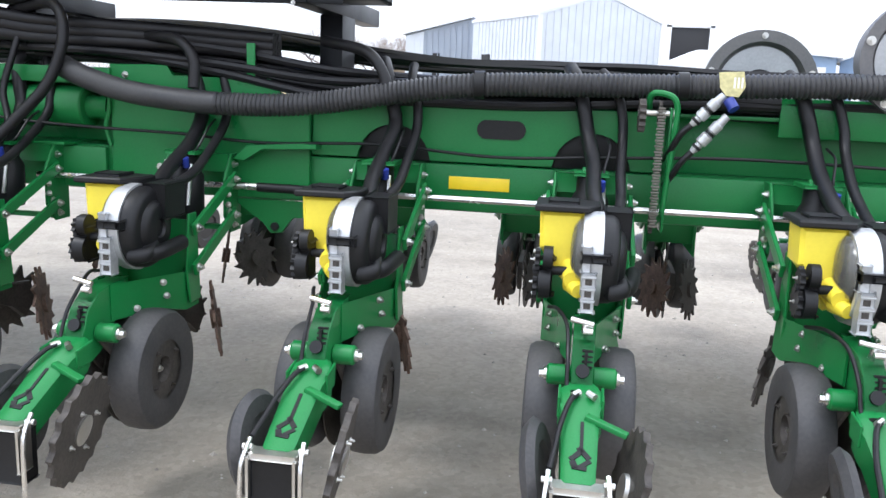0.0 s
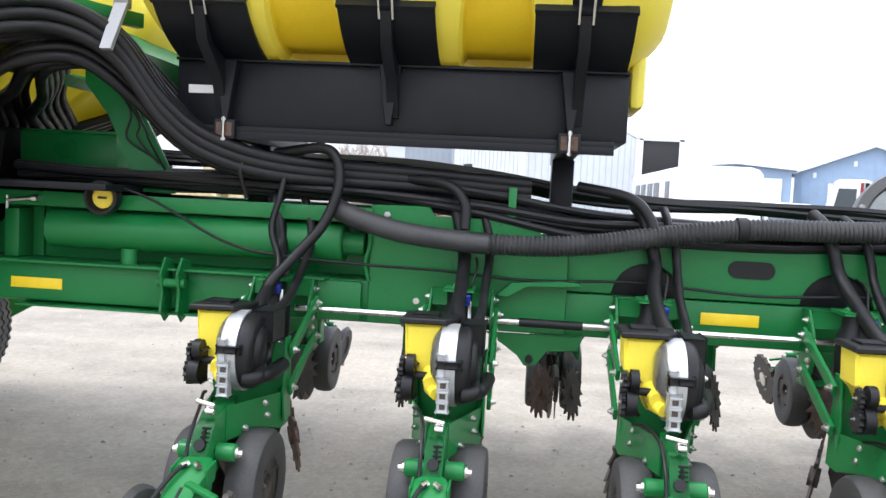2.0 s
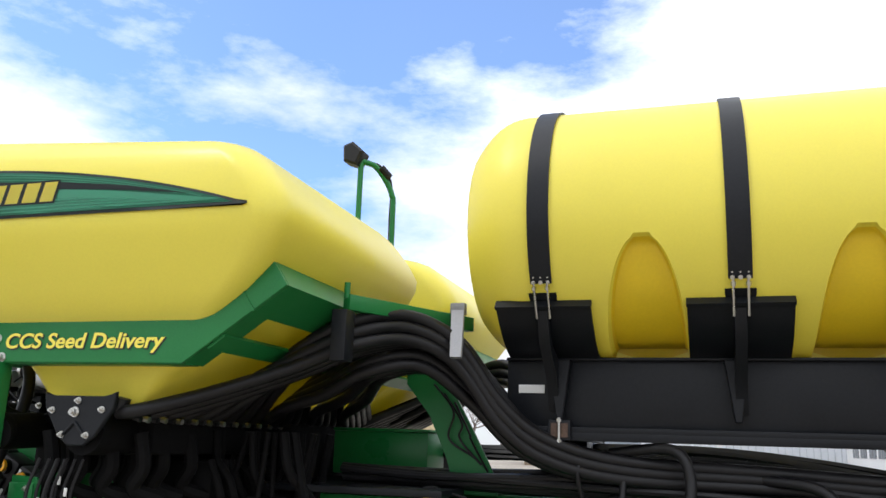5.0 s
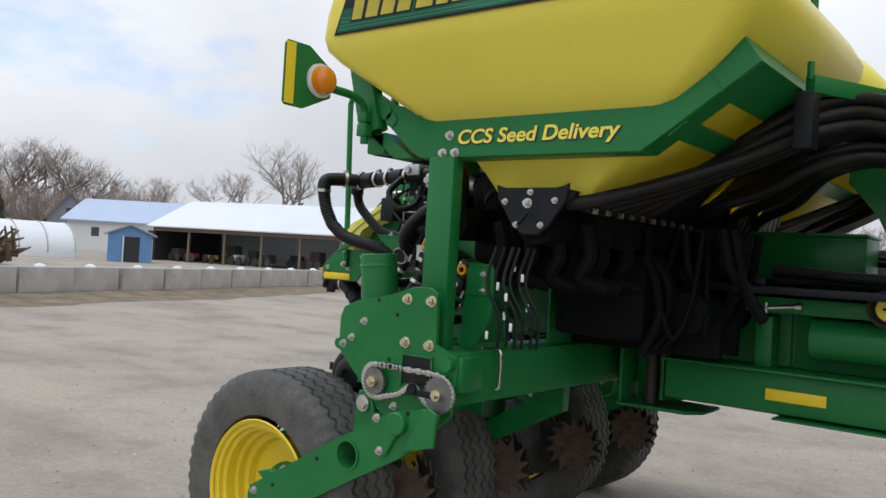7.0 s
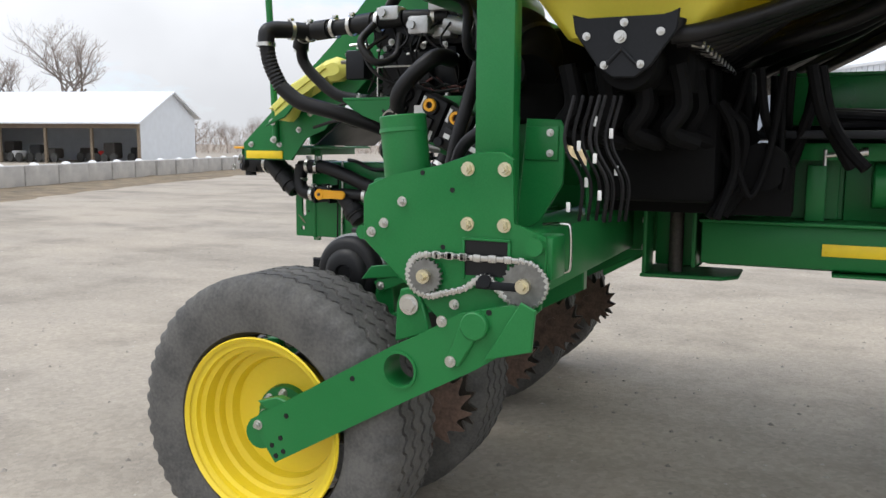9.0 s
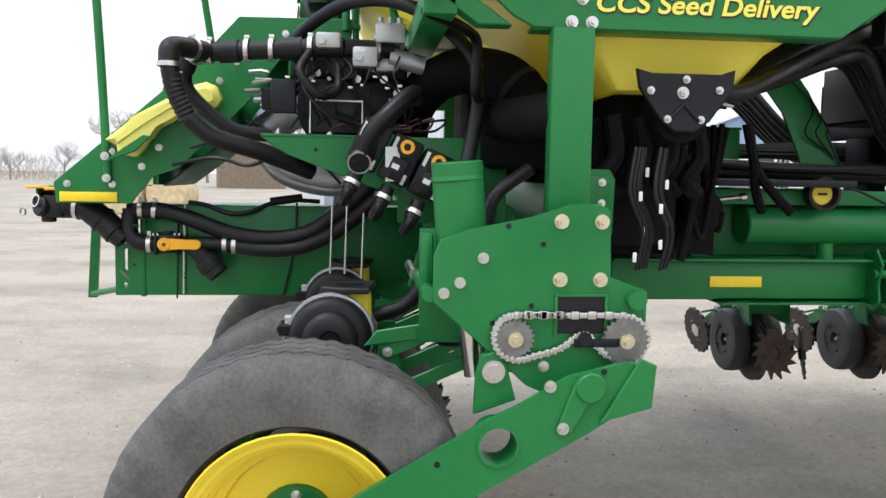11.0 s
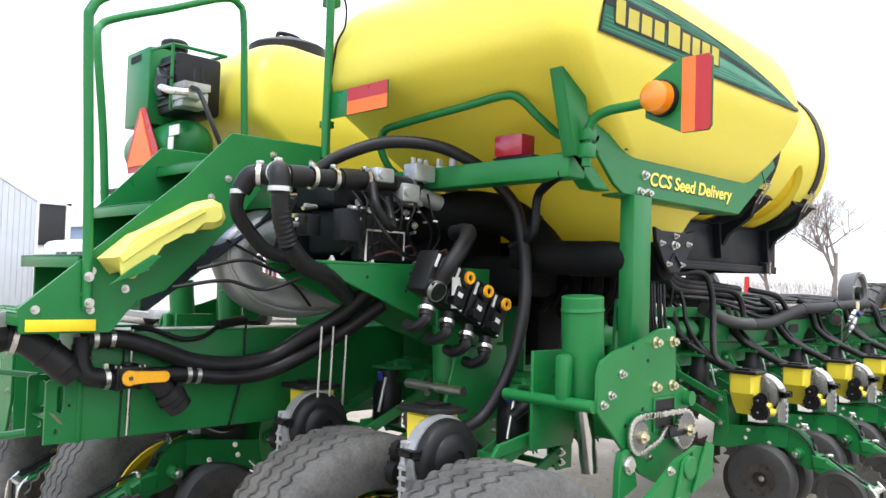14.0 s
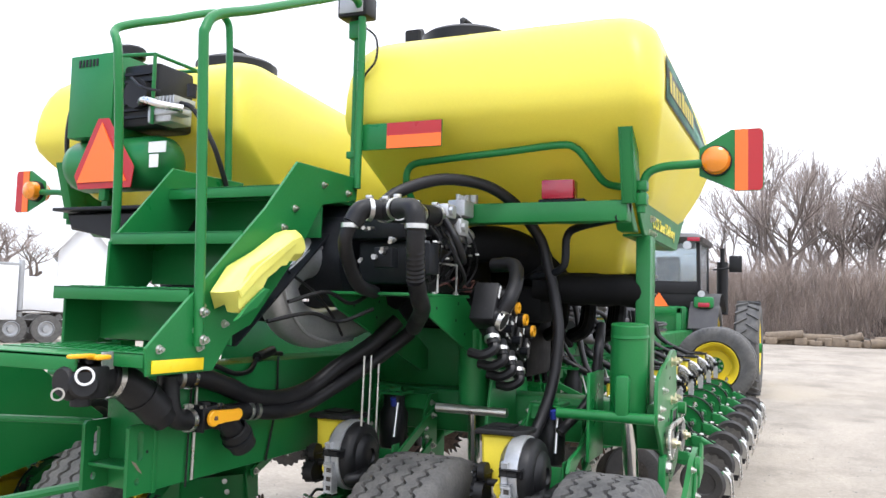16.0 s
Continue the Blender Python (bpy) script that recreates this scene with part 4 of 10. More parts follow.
for i in range(17):
    rr = (0.017, 0.013, 0.022, 0.010)[i % 4]
    pts = loom(i)
    lh_ = thing("loom_hose", "long black hose lying in the bundle along the wing", "hose", at=pts[0], group="hoses of the wing bundle")
    part("hose", B(tube(pts, rr, 8, 5)), HOSE, lh_)
    for q in (3, 9):
        part("tape_band", B(rod(Vector(pts[q]) - Vector((0.02, 0, 0)), Vector(pts[q]) + Vector((0.02, 0, 0)), rr + 0.002, 10)), BLACK, lh_)
for i in range(10):
    pts = [(x, 2 * CY - y, z) for x, y, z in loom(i + 40)]
    solo("loom_hose", B(tube(pts, (0.017, 0.013, 0.02)[i % 3], 6, 4)), HOSE, "long black hose lying in the bundle along the wing", "hose", group="hoses of the wing bundle")

# two hoses to each row unit and a small lead
for k in range(7):
    x = row_x(k)
    j = 0.02 * ((k * 7) % 3 - 1)
    far = 1.0 if k > 0 else 0.0
    a = [(x - 0.08 * far + j, 3.20, 1.55), (x - 0.05 + j, 3.13, 1.50), (x - 0.02 + j, 3.095, 1.40), (x + j, 3.07, 1.31), (x + 0.005, 2.95, 1.21), (x + 0.01, 2.76, 1.125), (x + 0.035, 2.62, 1.06), (x + 0.04, 2.57, 1.01)]
    solo("vacuum_hose", B(tube(a, 0.027, 12)), HOSE, "thick black vacuum hose to a seed meter", "hose", group="meter vacuum hoses")
    b = [(x + 0.04 + j, 3.20, 1.54), (x + 0.07, 3.12, 1.48), (x + 0.10, 3.09, 1.38), (x + 0.105, 3.05, 1.29), (x + 0.10, 2.92, 1.19), (x + 0.10, 2.78, 1.12), (x + 0.09, 2.66, 1.09)]
    solo("seed_hose", B(tube(b, 0.018, 10)), HOSE, "black seed delivery hose to a mini hopper", "hose", group="seed hoses")
    c = [(x + 0.05, 3.08, 1.30), (x + 0.06, 3.0, 1.27), (x + 0.045, 2.94, 1.20), (x + 0.04, 2.90, 1.18)]
    solo("lead", B(tube(c, 0.005, 6)), HOSE, "thin black lead to a row unit", "cable", group="row unit leads")
# loose loops at the first unit and above the wing
LOOPS = [
    ([(-2.30, 3.12, 1.70), (-2.05, 3.02, 1.72), (-1.985, 2.98, 1.60), (-2.03, 2.94, 1.42), (-2.14, 2.88, 1.27), (-2.22, 2.80, 1.15), (-2.17, 2.62, 1.06)], 0.022),
    ([(-2.24, 3.10, 1.66), (-2.25, 3.04, 1.52), (-2.27, 3.0, 1.38), (-2.22, 2.95, 1.26), (-2.20, 2.86, 1.16)], 0.014),
    ([(-1.75, 3.15, 1.62), (-1.55, 3.05, 1.60), (-1.47, 3.02, 1.53), (-1.46, 3.0, 1.42)], 0.022),
    ([(-1.0, 3.18, 1.62), (-0.80, 3.06, 1.58), (-0.72, 3.02, 1.50), (-0.70, 3.0, 1.42)], 0.022),
    ([(-2.40, 3.05, 1.50), (-2.42, 3.02, 1.62), (-2.39, 3.06, 1.72)], 0.010),
    ([(-3.3, 3.08, 1.52), (-2.9, 3.05, 1.50), (-2.5, 3.02, 1.32), (-2.25, 3.0, 1.27), (-1.9, 3.02, 1.25), (-1.55, 3.05, 1.24), (-1.2, 3.06, 1.22), (-0.75, 3.08, 1.235), (-0.3, 3.08, 1.21), (0.1, 3.05, 1.23), (0.6, 3.05, 1.25), (1.2, 3.05, 1.24)], 0.006),
]
for pts, r in LOOPS:
    solo("loose_hose", B(tube(pts, r, 10)), HOSE, "loose black hose looping down from the wing bundle", "hose", group="loose hoses")

CHAIN = mat("oily_chain", (0.16, 0.15, 0.13), 0.45, metal=0.8, vary=0.3, scale=30, bump=0.2)
# vertical chain drive between two row units
cd = thing("chain_drive", "vertical roller chain drive on a green bracket", "chain drive", at=(0.42, 3.05, 0.96))
part("bracket", B(tube([(0.25, 3.04, 1.40), (0.25, 3.0, 1.46), (0.28, 2.98, 1.47), (0.325, 2.97, 1.455), (0.34, 2.97, 1.41), (0.335, 2.97, 1.30), (0.318, 2.98, 1.05)], 0.011, 8)), GREEN, cd)
part("bracket_plate", B(box(0.318, 0.328, 2.975, 3.10, 0.98, 1.42, 0.003)), GREEN, cd)
part("sprocket", B(disc_spiked((0.222, 2.98, 1.39), (1, 0, 0), 0.058, 14, 0.010, 0.022)), DARKSTEEL, cd)
part("sprocket", B(disc_spiked((0.285, 3.0, 1.40), (1, 0, 0), 0.045, 14, 0.008, 0.012)), DARKSTEEL, cd)
part("sprocket", B(disc_spiked((0.285, 3.0, 1.01), (1, 0, 0), 0.04, 14, 0.008, 0.012)), DARKSTEEL, cd)
part("shaft", B(rod((0.21, 3.0, 1.40), (0.35, 3.0, 1.40), 0.012, 10)), ZINC, cd)
bm = bmesh.new()
for i in range(42):
    box(0.272 + 0.004 * (i % 2), 0.302 - 0.004 * (i % 2), 2.948, 2.963, 1.0 + 0.0101 * i, 1.0075 + 0.0101 * i, 0.001)(bm)
tagged(part("chain", bm, CHAIN, cd), kind="stuff")
bolts(cd, [((0.328, 2.985, z), (1, 0, 0)) for z in (1.40, 1.355)], 0.014)

# hydraulic couplers tagged at the end of the bundle
hc = thing("hydraulic_couplers", "pair of silver hydraulic couplers with a yellow tag", "coupler", at=(0.45, 2.93, 1.3))
for a, b in (((0.482, 2.91, 1.471), (0.386, 2.93, 1.367)), ((0.498, 2.91, 1.402), (0.395, 2.93, 1.275))):
    a, b = Vector(a), Vector(b)
    d = (b - a).normalized()
    ln = (b - a).length
    cp = part("coupler", B(lathe([(0, 0), (0, 0.014), (ln * 0.22, 0.016), (ln * 0.24, 0.020), (ln * 0.42, 0.020), (ln * 0.44, 0.015), (ln * 0.52, 0.015), (ln * 0.54, 0.021), (ln * 0.74, 0.021), (ln * 0.77, 0.014), (ln * 0.92, 0.014), (ln, 0.010), (ln, 0)], a, d, 14)), CAST, hc)
    for f in (0.48, 0.86):
        part("seal_ring", B(lathe([(-0.005, 0.014), (-0.005, 0.018), (0.005, 0.018), (0.005, 0.014)], a + d * (ln * f), d, 14, True)), BLACK, cp)
    part("coupler_hose", B(tube([tuple(b), tuple(b + d * 0.05), (b.x - 0.06, 2.98, b.z - 0.10), (b.x - 0.07, 3.05, b.z - 0.13)], 0.011, 8)), HOSE, hc)
part("cap", B(rod((0.495, 2.90, 1.455), (0.512, 2.88, 1.425), 0.019, 14)), BLUE, hc)
part("tag", B(poly([(0.455, 1.545), (0.535, 1.55), (0.545, 1.50), (0.525, 1.465), (0.485, 1.468), (0.462, 1.495)], "y", 2.895, 2.899, 0.001)), mat("faded_yellow_tag", (0.55, 0.50, 0.25), 0.6, vary=0.3, scale=40), hc)
for k in range(3):
    part("tag_bar", B(box(0.505 + 0.012 * k, 0.511 + 0.012 * k, 2.893, 2.895, 1.495, 1.53, 0)), WHITE, hc)

# vacuum fans
def vacuum_fan(x, y, z, r, s):
    t = thing("vacuum_fan", "dark grey round vacuum fan housing with bolted rim", "fan", at=(x, y, z - r))
    part("housing", B(lathe([(0.12 * s, 0.0), (0.12 * s, r * 0.9), (0.02 * s, r), (-0.02 * s, r), (-0.02 * s, r * 0.8), (0.02 * s, r * 0.74), (0.03 * s, 0.0)], (x, y, z), (0, 1, 0), 40)), FANGREY, t)
    part("face", B(lathe([(0.015 * s, 0.0), (0.015 * s, r * 0.72)], (x, y, z), (0, 1, 0), 36)), GALV, t)
    part("hub", B(lathe([(0.01 * s, 0.0), (-0.03 * s, 0.06), (0.01 * s, r * 0.32)], (x, y, z), (0, 1, 0), 24)), BLACK, t)
    bolts(t, [((x + r * 0.9 * math.cos(a), y - 0.02 * s, z + r * 0.9 * math.sin(a)), (0, -s, 0)) for a in (0.3, 1.57, 2.84, 4.1, 5.3)], 0.012)
    part("stand", B(box(x - 0.06, x + 0.06, y, y + 0.1 * s, 1.40, z - r * 0.85, 0.006)), GREEN, t)
    return t


vacuum_fan(0.92, 4.55, 1.53, 0.29, 1)
vacuum_fan(1.16, 3.12, 1.62, 0.21, 1)

# ---------------------------------------------------------------- centre section
def tyre_mesh(c, r, w, rim_r, axis=(0, 1, 0), lugs=False, n=208):
    """A tyre with zigzag ribs (or deep bars) round its tread."""
    h = w / 2
    prof = [(-h * 0.62, rim_r, 0), (-h * 0.92, rim_r + 0.02, 0), (-h, (r + rim_r) / 2, 0), (-h * 0.97, r - 0.055, 0), (-h * 0.90, r - 0.022, 2), (-h * 0.82, r - 0.006, 3)]
    ribs = (-0.60, -0.52, -0.23, -0.15, 0.15, 0.23, 0.52, 0.60)
    tread = []
    for a, b in zip((-0.82,) + ribs[1::2], ribs[::2] + (0.82,)):
        tread.append((a, b))
    for i, (a, b) in enumerate(tread):
        if i:
            prof.append((h * a - 0.004, r - 0.020, 1))
            prof.append((h * a + 0.002, r - 0.001, 1))
        if i < len(tread) - 1:
            prof.append((h * b - 0.002, r - 0.001, 1))
            prof.append((h * b + 0.004, r - 0.020, 1))
    prof += [(h * 0.82, r - 0.006, 3), (h * 0.90, r - 0.022, 2), (h * 0.97, r - 0.055, 0), (h, (r + rim_r) / 2, 0), (h * 0.92, rim_r + 0.02, 0), (h * 0.62, rim_r, 0)]

    def f(bm):
        d, u, v = ring_basis(axis)
        cc = Vector(c)
        rings = []
        for i in range(n):
            a = 2 * math.pi * i / n
            zig = 0.010 * (1 if (i // 2) % 2 else -1)
            ring = []
            for y, rad, k in prof:
                yy = y + (zig if k == 1 else 0)
                rr = rad - (0.011 if k in (2, 3) and i % 4 < 2 else 0)
                ring.append(bm.verts.new(cc + d * yy + rr * (math.cos(a) * u + math.sin(a) * v)))
            rings.append(ring)
        for i in range(n):
            r0, r1 = rings[i], rings[(i + 1) % n]
            for k in range(len(prof) - 1):
                bm.faces.new((r0[k], r1[k], r1[k + 1], r0[k + 1]))
    return f


def transport_wheel(x, y, z, side, r=0.532, w=0.35, axis=(0, 1, 0)):
    """side: the way along the axis in which the dished rim faces."""
    d = Vector(axis) * side
    c = Vector((x, y, z))
    t = thing("transport_wheel", "worn grey ribbed tyre on a yellow steel rim", "wheel", at=(x, y, GZ if axis[1] else z - r), group="transport wheels")
    ty = part("tyre", B(tyre_mesh(c, r, w, r * 0.60, axis)), TYRE, t)
    q = r / 0.53
    rim = part("rim", B(lathe([(w * 0.47, 0.305 * q), (w * 0.50, 0.318 * q), (w * 0.48, 0.322 * q), (w * 0.44, 0.302 * q), (w * 0.43, 0.286 * q), (w * 0.37, 0.284 * q), (w * 0.35, 0.268 * q), (w * 0.22, 0.266 * q), (w * 0.20, 0.250 * q), (w * 0.11, 0.248 * q), (w * 0.09, 0.222 * q), (w * 0.0, 0.212 * q), (-w * 0.02, 0.12 * q), (-w * 0.02, 0.0)], c, d, 48), lathe([(-w * 0.3, 0.30 * q), (-w * 0.46, 0.315 * q)], c, d, 40)), YELLOW, t, "yellow dished steel rim")
    hub = part("hub", B(lathe([(-w * 0.02, 0.115 * q), (w * 0.05, 0.11 * q), (w * 0.05, 0.06), (w * 0.3, 0.055), (w * 0.32, 0.0)], c, d, 28)), GREEN, t, "green hub")
    e1 = ring_basis(d)
    bolts(hub, [(c + d * (w * 0.05) + 0.088 * q * (math.cos(a) * e1[1] + math.sin(a) * e1[2]), d) for a in [2 * math.pi * i / 8 for i in range(8)]], 0.012, 0.016)
    return t


SPROCKET = mat("dull_sprocket_steel", (0.20, 0.20, 0.19), 0.42, metal=0.7, vary=0.3, scale=25, bump=0.15)
AX, AZ = -5.215, GZ + 0.531
for x, y, s in ((AX, 2.0, -1), (AX, 2.74, 1), (AX - 0.085, 4.14, -1), (AX - 0.10, 4.93, 1)):
    transport_wheel(x, y, AZ, s)
transport_wheel(2.82, 2.43, 0.94, -1, 0.49, 0.30, (1, 0, 0))
transport_wheel(3.16, 2.43, 0.94, 1, 0.49, 0.30, (1, 0, 0))
ws = thing("wing_wheel_strut", "green strut carrying the raised wing wheels", "strut", at=(2.98, 2.8, 0.9))
part("axle", B(rod((2.70, 2.43, 0.94), (3.25, 2.43, 0.94), 0.045, 20)), GREEN, ws)
part("strut_arm", B(poly([(2.40, 0.88), (2.40, 1.0), (3.13, 1.20), (3.13, 1.02)], "x", 2.95, 3.03, 0.006)), GREEN, ws)

# centre row units, behind the cross bar between the wheels
for y in (2.365, 3.127, 3.889, 4.651):
    unit = copy_thing(ROW_UNIT, pose(-4.545, y, 0.025, 0, 0, -90))
    for ob in list(unit.children):
        if ob.name.startswith("side_box"):
            bpy.data.objects.remove(ob)
        elif ob.name.startswith("row_cleaner"):
            ob.location.y -= 0.12
            ob.location.z -= 0.03

cf = thing("centre_frame", "green welded steel centre frame of the planter", "planter frame", at=(-4.4, CY, 0.98))
part("cross_bar", B(box(-4.47, -4.27, 1.93, 2 * CY - 1.93, 1.01, 1.21, 0.012)), GREEN, cf)
part("front_bar", B(box(-3.95, -3.75, 3.36, 2 * CY - 3.36, 0.98, 1.18, 0.012)), GREEN, cf)
for y in (3.42, 2 * CY - 3.42):
    part("tie_beam", B(box(-4.30, -3.70, y - 0.06, y + 0.06, 1.0, 1.19, 0.01)), GREEN, cf)
for a, b in ((3.31, 3.45), (2 * CY - 3.45, 2 * CY - 3.31)):
    part("hinge_tower", B(box(-4.16, -3.965, a, b, 0.95, 1.52, 0.008)), GREEN, cf)
part("hinge_flange", B(box(-4.185, -4.168, 3.14, 3.31, 0.93, 1.46, 0.003)), GREEN, cf)
part("hinge_flange", B(box(-3.985, -3.968, 3.16, 3.31, 0.965, 1.44, 0.003)), GREEN, cf)
for z in (1.03, 1.15, 1.33):
    part("hinge_bolt", B(rod((-4.205, 3.24, z), (-4.17, 3.24, z), 0.014, 6)), ZINC, cf)
part("hinge_loop", B(box(-4.168, -3.93, 3.15, 3.18, 1.438, 1.452, 0.003), box(-4.168, -3.93, 3.15, 3.18, 1.375, 1.388, 0.003), box(-3.945, -3.93, 3.15, 3.18, 1.388, 1.438, 0.003)), GREEN, cf)
part("hinge_foot", B(poly([(-4.19, 3.13), (-3.86, 3.16), (-3.80, 3.24), (-3.80, 3.45), (-4.19, 3.45)], "z", 0.915, 0.932, 0.004)), GREEN, cf)
part("hinge_pin", B(rod((-4.06, 3.24, 0.932), (-4.06, 3.24, 1.44), 0.03, 16)), DARKSTEEL, cf)
part("tongue", B(box(-3.9, 8.9, CY - 0.12, CY + 0.12, 1.0, 1.24, 0.012)), GREEN, cf)
part("upper_deck", B(box(-4.0, -2.95, 2.9, 2 * CY - 2.9, 1.50, 1.53, 0.005)), BLACKSTEEL, cf)
tb = part("tail_beam", B(box(-6.0, -4.40, 3.375, 3.585, 0.967, 1.375, 0.01)), GREEN, cf)
part("tail_seam", B(box(-6.008, -5.988, 3.370, 3.590, 0.962, 1.38, 0.003)), GREEN, cf)


def lug(y):
    """Pierced plate at the end of the tail beam: a tall slot above a bolt hole."""
    def cut(b):
        rings = [[(-6.118, 0.968), (-6.0, 0.968), (-6.0, 1.20), (-6.108, 1.20), (-6.118, 1.19)]]
        slot = [(math.pi * q / 7, 1.165) for q in range(8)] + [(math.pi + math.pi * q / 7, 1.092) for q in range(8)]
        rings.append([(-6.066 + 0.013 * math.cos(a), z + 0.013 * math.sin(a)) for a, z in slot])
        rings.append([(-6.075 + 0.011 * math.cos(2 * math.pi * q / 14), 1.012 + 0.013 * math.sin(2 * math.pi * q / 14)) for q in range(14)])
        e = []
        for ring in rings:
            vs = [b.verts.new((x, y, z)) for x, z in ring]
            e += [b.edges.new((vs[q], vs[(q + 1) % len(vs)])) for q in range(len(vs))]
        fs = [f for f in bmesh.ops.triangle_fill(b, use_beauty=True, edges=e)["geom"] if isinstance(f, bmesh.types.BMFace)]
        ex = bmesh.ops.extrude_face_region(b, geom=fs)["geom"]
        bmesh.ops.translate(b, verts=[v for v in ex if isinstance(v, bmesh.types.BMVert)], vec=(0, 0.014, 0))
        bmesh.ops.recalc_face_normals(b, faces=b.faces[:])
    return cut


for y in (3.375, 3.571):
    part("tail_lug", B(lug(y)), GREEN, cf)
part("lug_hole", B(rod((-6.035, 3.3735, 1.105), (-6.035, 3.377, 1.105), 0.006, 10)), BLACK, cf)
part("tail_stay", B(loft([[(-6.455, 4.05, 0.855), (-6.41, 4.05, 0.855), (-6.41, 4.07, 0.855), (-6.455, 4.07, 0.855)], [(-6.40, 3.99, 1.43), (-6.355, 3.99, 1.43), (-6.355, 4.01, 1.43), (-6.40, 4.01, 1.43)]])), GREEN, cf)
for z0, z1, r in ((0.875, 0.985, 0.016), (1.215, 1.195, 0.012)):
    part("stay_rod", B(rod((-6.43 + (z0 - 0.87) * 0.12, 4.05, z0), (-6.08, 3.58, z1), r, 8)), GREEN, cf)
part("tail_cross", B(box(-6.10, -6.008, 3.389, 3.571, 1.05, 1.062, 0.003)), GREEN, cf)
part("mud_smear", B(poly([(-6.105, 1.085), (-6.085, 1.075), (-6.06, 1.045), (-6.055, 1.035), (-6.075, 1.05)], "y", 3.3735, 3.376, 0)), WOODPOST, cf, "dried mud")
part("rear_web", B(box(-4.312, -4.30, 2.66, 2 * CY - 2.66, 1.21, 1.50, 0.003)), GREEN, cf)
# right and left end plates with posts and the roof beams that carry the tanks
PLATE = [(-4.83, 1.30), (-4.83, 1.17), (-4.56, 0.93), (-4.45, 0.88), (-4.30, 0.93), (-4.235, 0.99), (-4.22, 1.15), (-4.225, 1.21), (-4.325, 1.24), (-4.325, 1.43), (-4.36, 1.45), (-4.44, 1.45), (-4.56, 1.41), (-4.73, 1.375), (-4.81, 1.345)]


def end_assembly(mirror):
    def Y(y):
        return 2 * CY - y if mirror else y

    def S(*fs):
        bm = B(*fs)
        if mirror:
            for v in bm.verts:
                v.co.y = 2 * CY - v.co.y
        return bm
    o = 1 if mirror else -1
    t = thing("end_bracket", "green bolted end plate of the centre frame with its lift arm", "bracket", at=(-4.5, Y(1.95), 0.88))
    pl = part("end_plate", S(poly(PLATE, "y", 1.892, 1.908, 0.003)), GREEN, t)
    bolts(pl, [((x, Y(1.892), z), (0, o, 0)) for x, z in ((-4.469, 1.40), (-4.352, 1.40), (-4.469, 1.235), (-4.352, 1.235))], 0.016, 0.02, BOLT)
    bolts(pl, [((x, Y(1.892), z), (0, o, 0)) for x, z in ((-4.69, 1.295), (-4.755, 1.225), (-4.80, 1.195), (-4.51, 0.985))], 0.012, 0.014)
    for x, z in ((-4.62, 1.385), (-4.55, 1.16), (-4.66, 1.11), (-4.52, 1.335)):
        part("hole", S(rod((x, 1.8905, z), (x, 1.893, z), 0.008, 10)), BLACK, pl)
    # flat black plate in place of the shade inside the tube's open end
    part("bar_end", S(box(-4.475, -4.338, 1.8895, 1.8935, 1.08, 1.186, 0)), BLACK, pl, "black plate for the shaded mouth of a square tube")
    part("bar_rim", S(box(-4.484, -4.329, 1.884, 1.892, 1.186, 1.195, 0.002), box(-4.338, -4.329, 1.884, 1.892, 1.07, 1.186, 0.002), box(-4.484, -4.475, 1.884, 1.892, 1.07, 1.186, 0.002)), GREEN, pl)
    part("post", S(box(-4.487, -4.362, 1.985, 2.05, 1.21, 1.957, 0.006)), GREEN, t)
    part("front_gusset", S(poly([(-4.37, 1.555), (-4.26, 1.55), (-4.243, 1.52), (-4.247, 1.35), (-4.32, 1.23), (-4.40, 1.19)], "y", 2.13, 2.145, 0.003)), GREEN, t)
    gp = part("gusset_patch", S(box(-4.37, -4.262, 2.121, 2.13, 1.425, 1.53, 0.003)), GREEN, t)
    bolts(gp, [((-4.288, Y(2.121), z), (0, o, 0)) for z in (1.51, 1.446)], 0.009)
    part("wire_loop", S(tube([(-4.33, 2.2, 1.212), (-4.26, 2.2, 1.217), (-4.238, 2.2, 1.20), (-4.236, 2.2, 1.085), (-4.25, 2.2, 1.062), (-4.30, 2.2, 1.055)], 0.006, 8)), STEEL, t)
    part("side_bearing", S(box(-4.305, -4.205, 1.905, 2.04, 1.075, 1.205, 0.01), rod((-4.25, 1.86, 1.18), (-4.25, 1.95, 1.18), 0.028, 14)), GREEN, t)
    # lift cylinder
    part("lift_cylinder", S(rod((-4.755, 2.02, 1.565), (-4.725, 2.03, 1.20), 0.076, 28, bev=0.004), lathe([(-0.004, 0.0765), (0.008, 0.079), (0.012, 0.0765)], (-4.753, 2.02, 1.52), (0.08, 0, -1), 28)), GREEN, t)
    part("cylinder_rod", S(rod((-4.725, 2.03, 1.20), (-4.69, 2.02, 0.93), 0.032, 18)), STEEL, t, "bright steel piston rod")
    part("cylinder_cradle", S(box(-4.86, -4.82, 2.0, 2.06, 1.17, 1.36, 0.015), rod((-4.84, 1.90, 1.19), (-4.84, 2.30, 1.19), 0.022, 14)), GREEN, t)
    part("cradle_plate", S(box(-4.85, -4.6, 2.16, 2.175, 1.0, 1.36, 0.004)), GREEN, t)
    # lift arm to the outer wheel
    ARM = [(-5.225, 0.540), (-5.125, 0.405), (-4.60, 0.705), (-4.40, 0.815), (-4.27, 0.90), (-4.225, 1.0), (-4.30, 1.015), (-4.46, 0.975), (-4.58, 0.905), (-4.68, 0.855)]
    bc, br_ = (-4.652, 0.784), 0.056

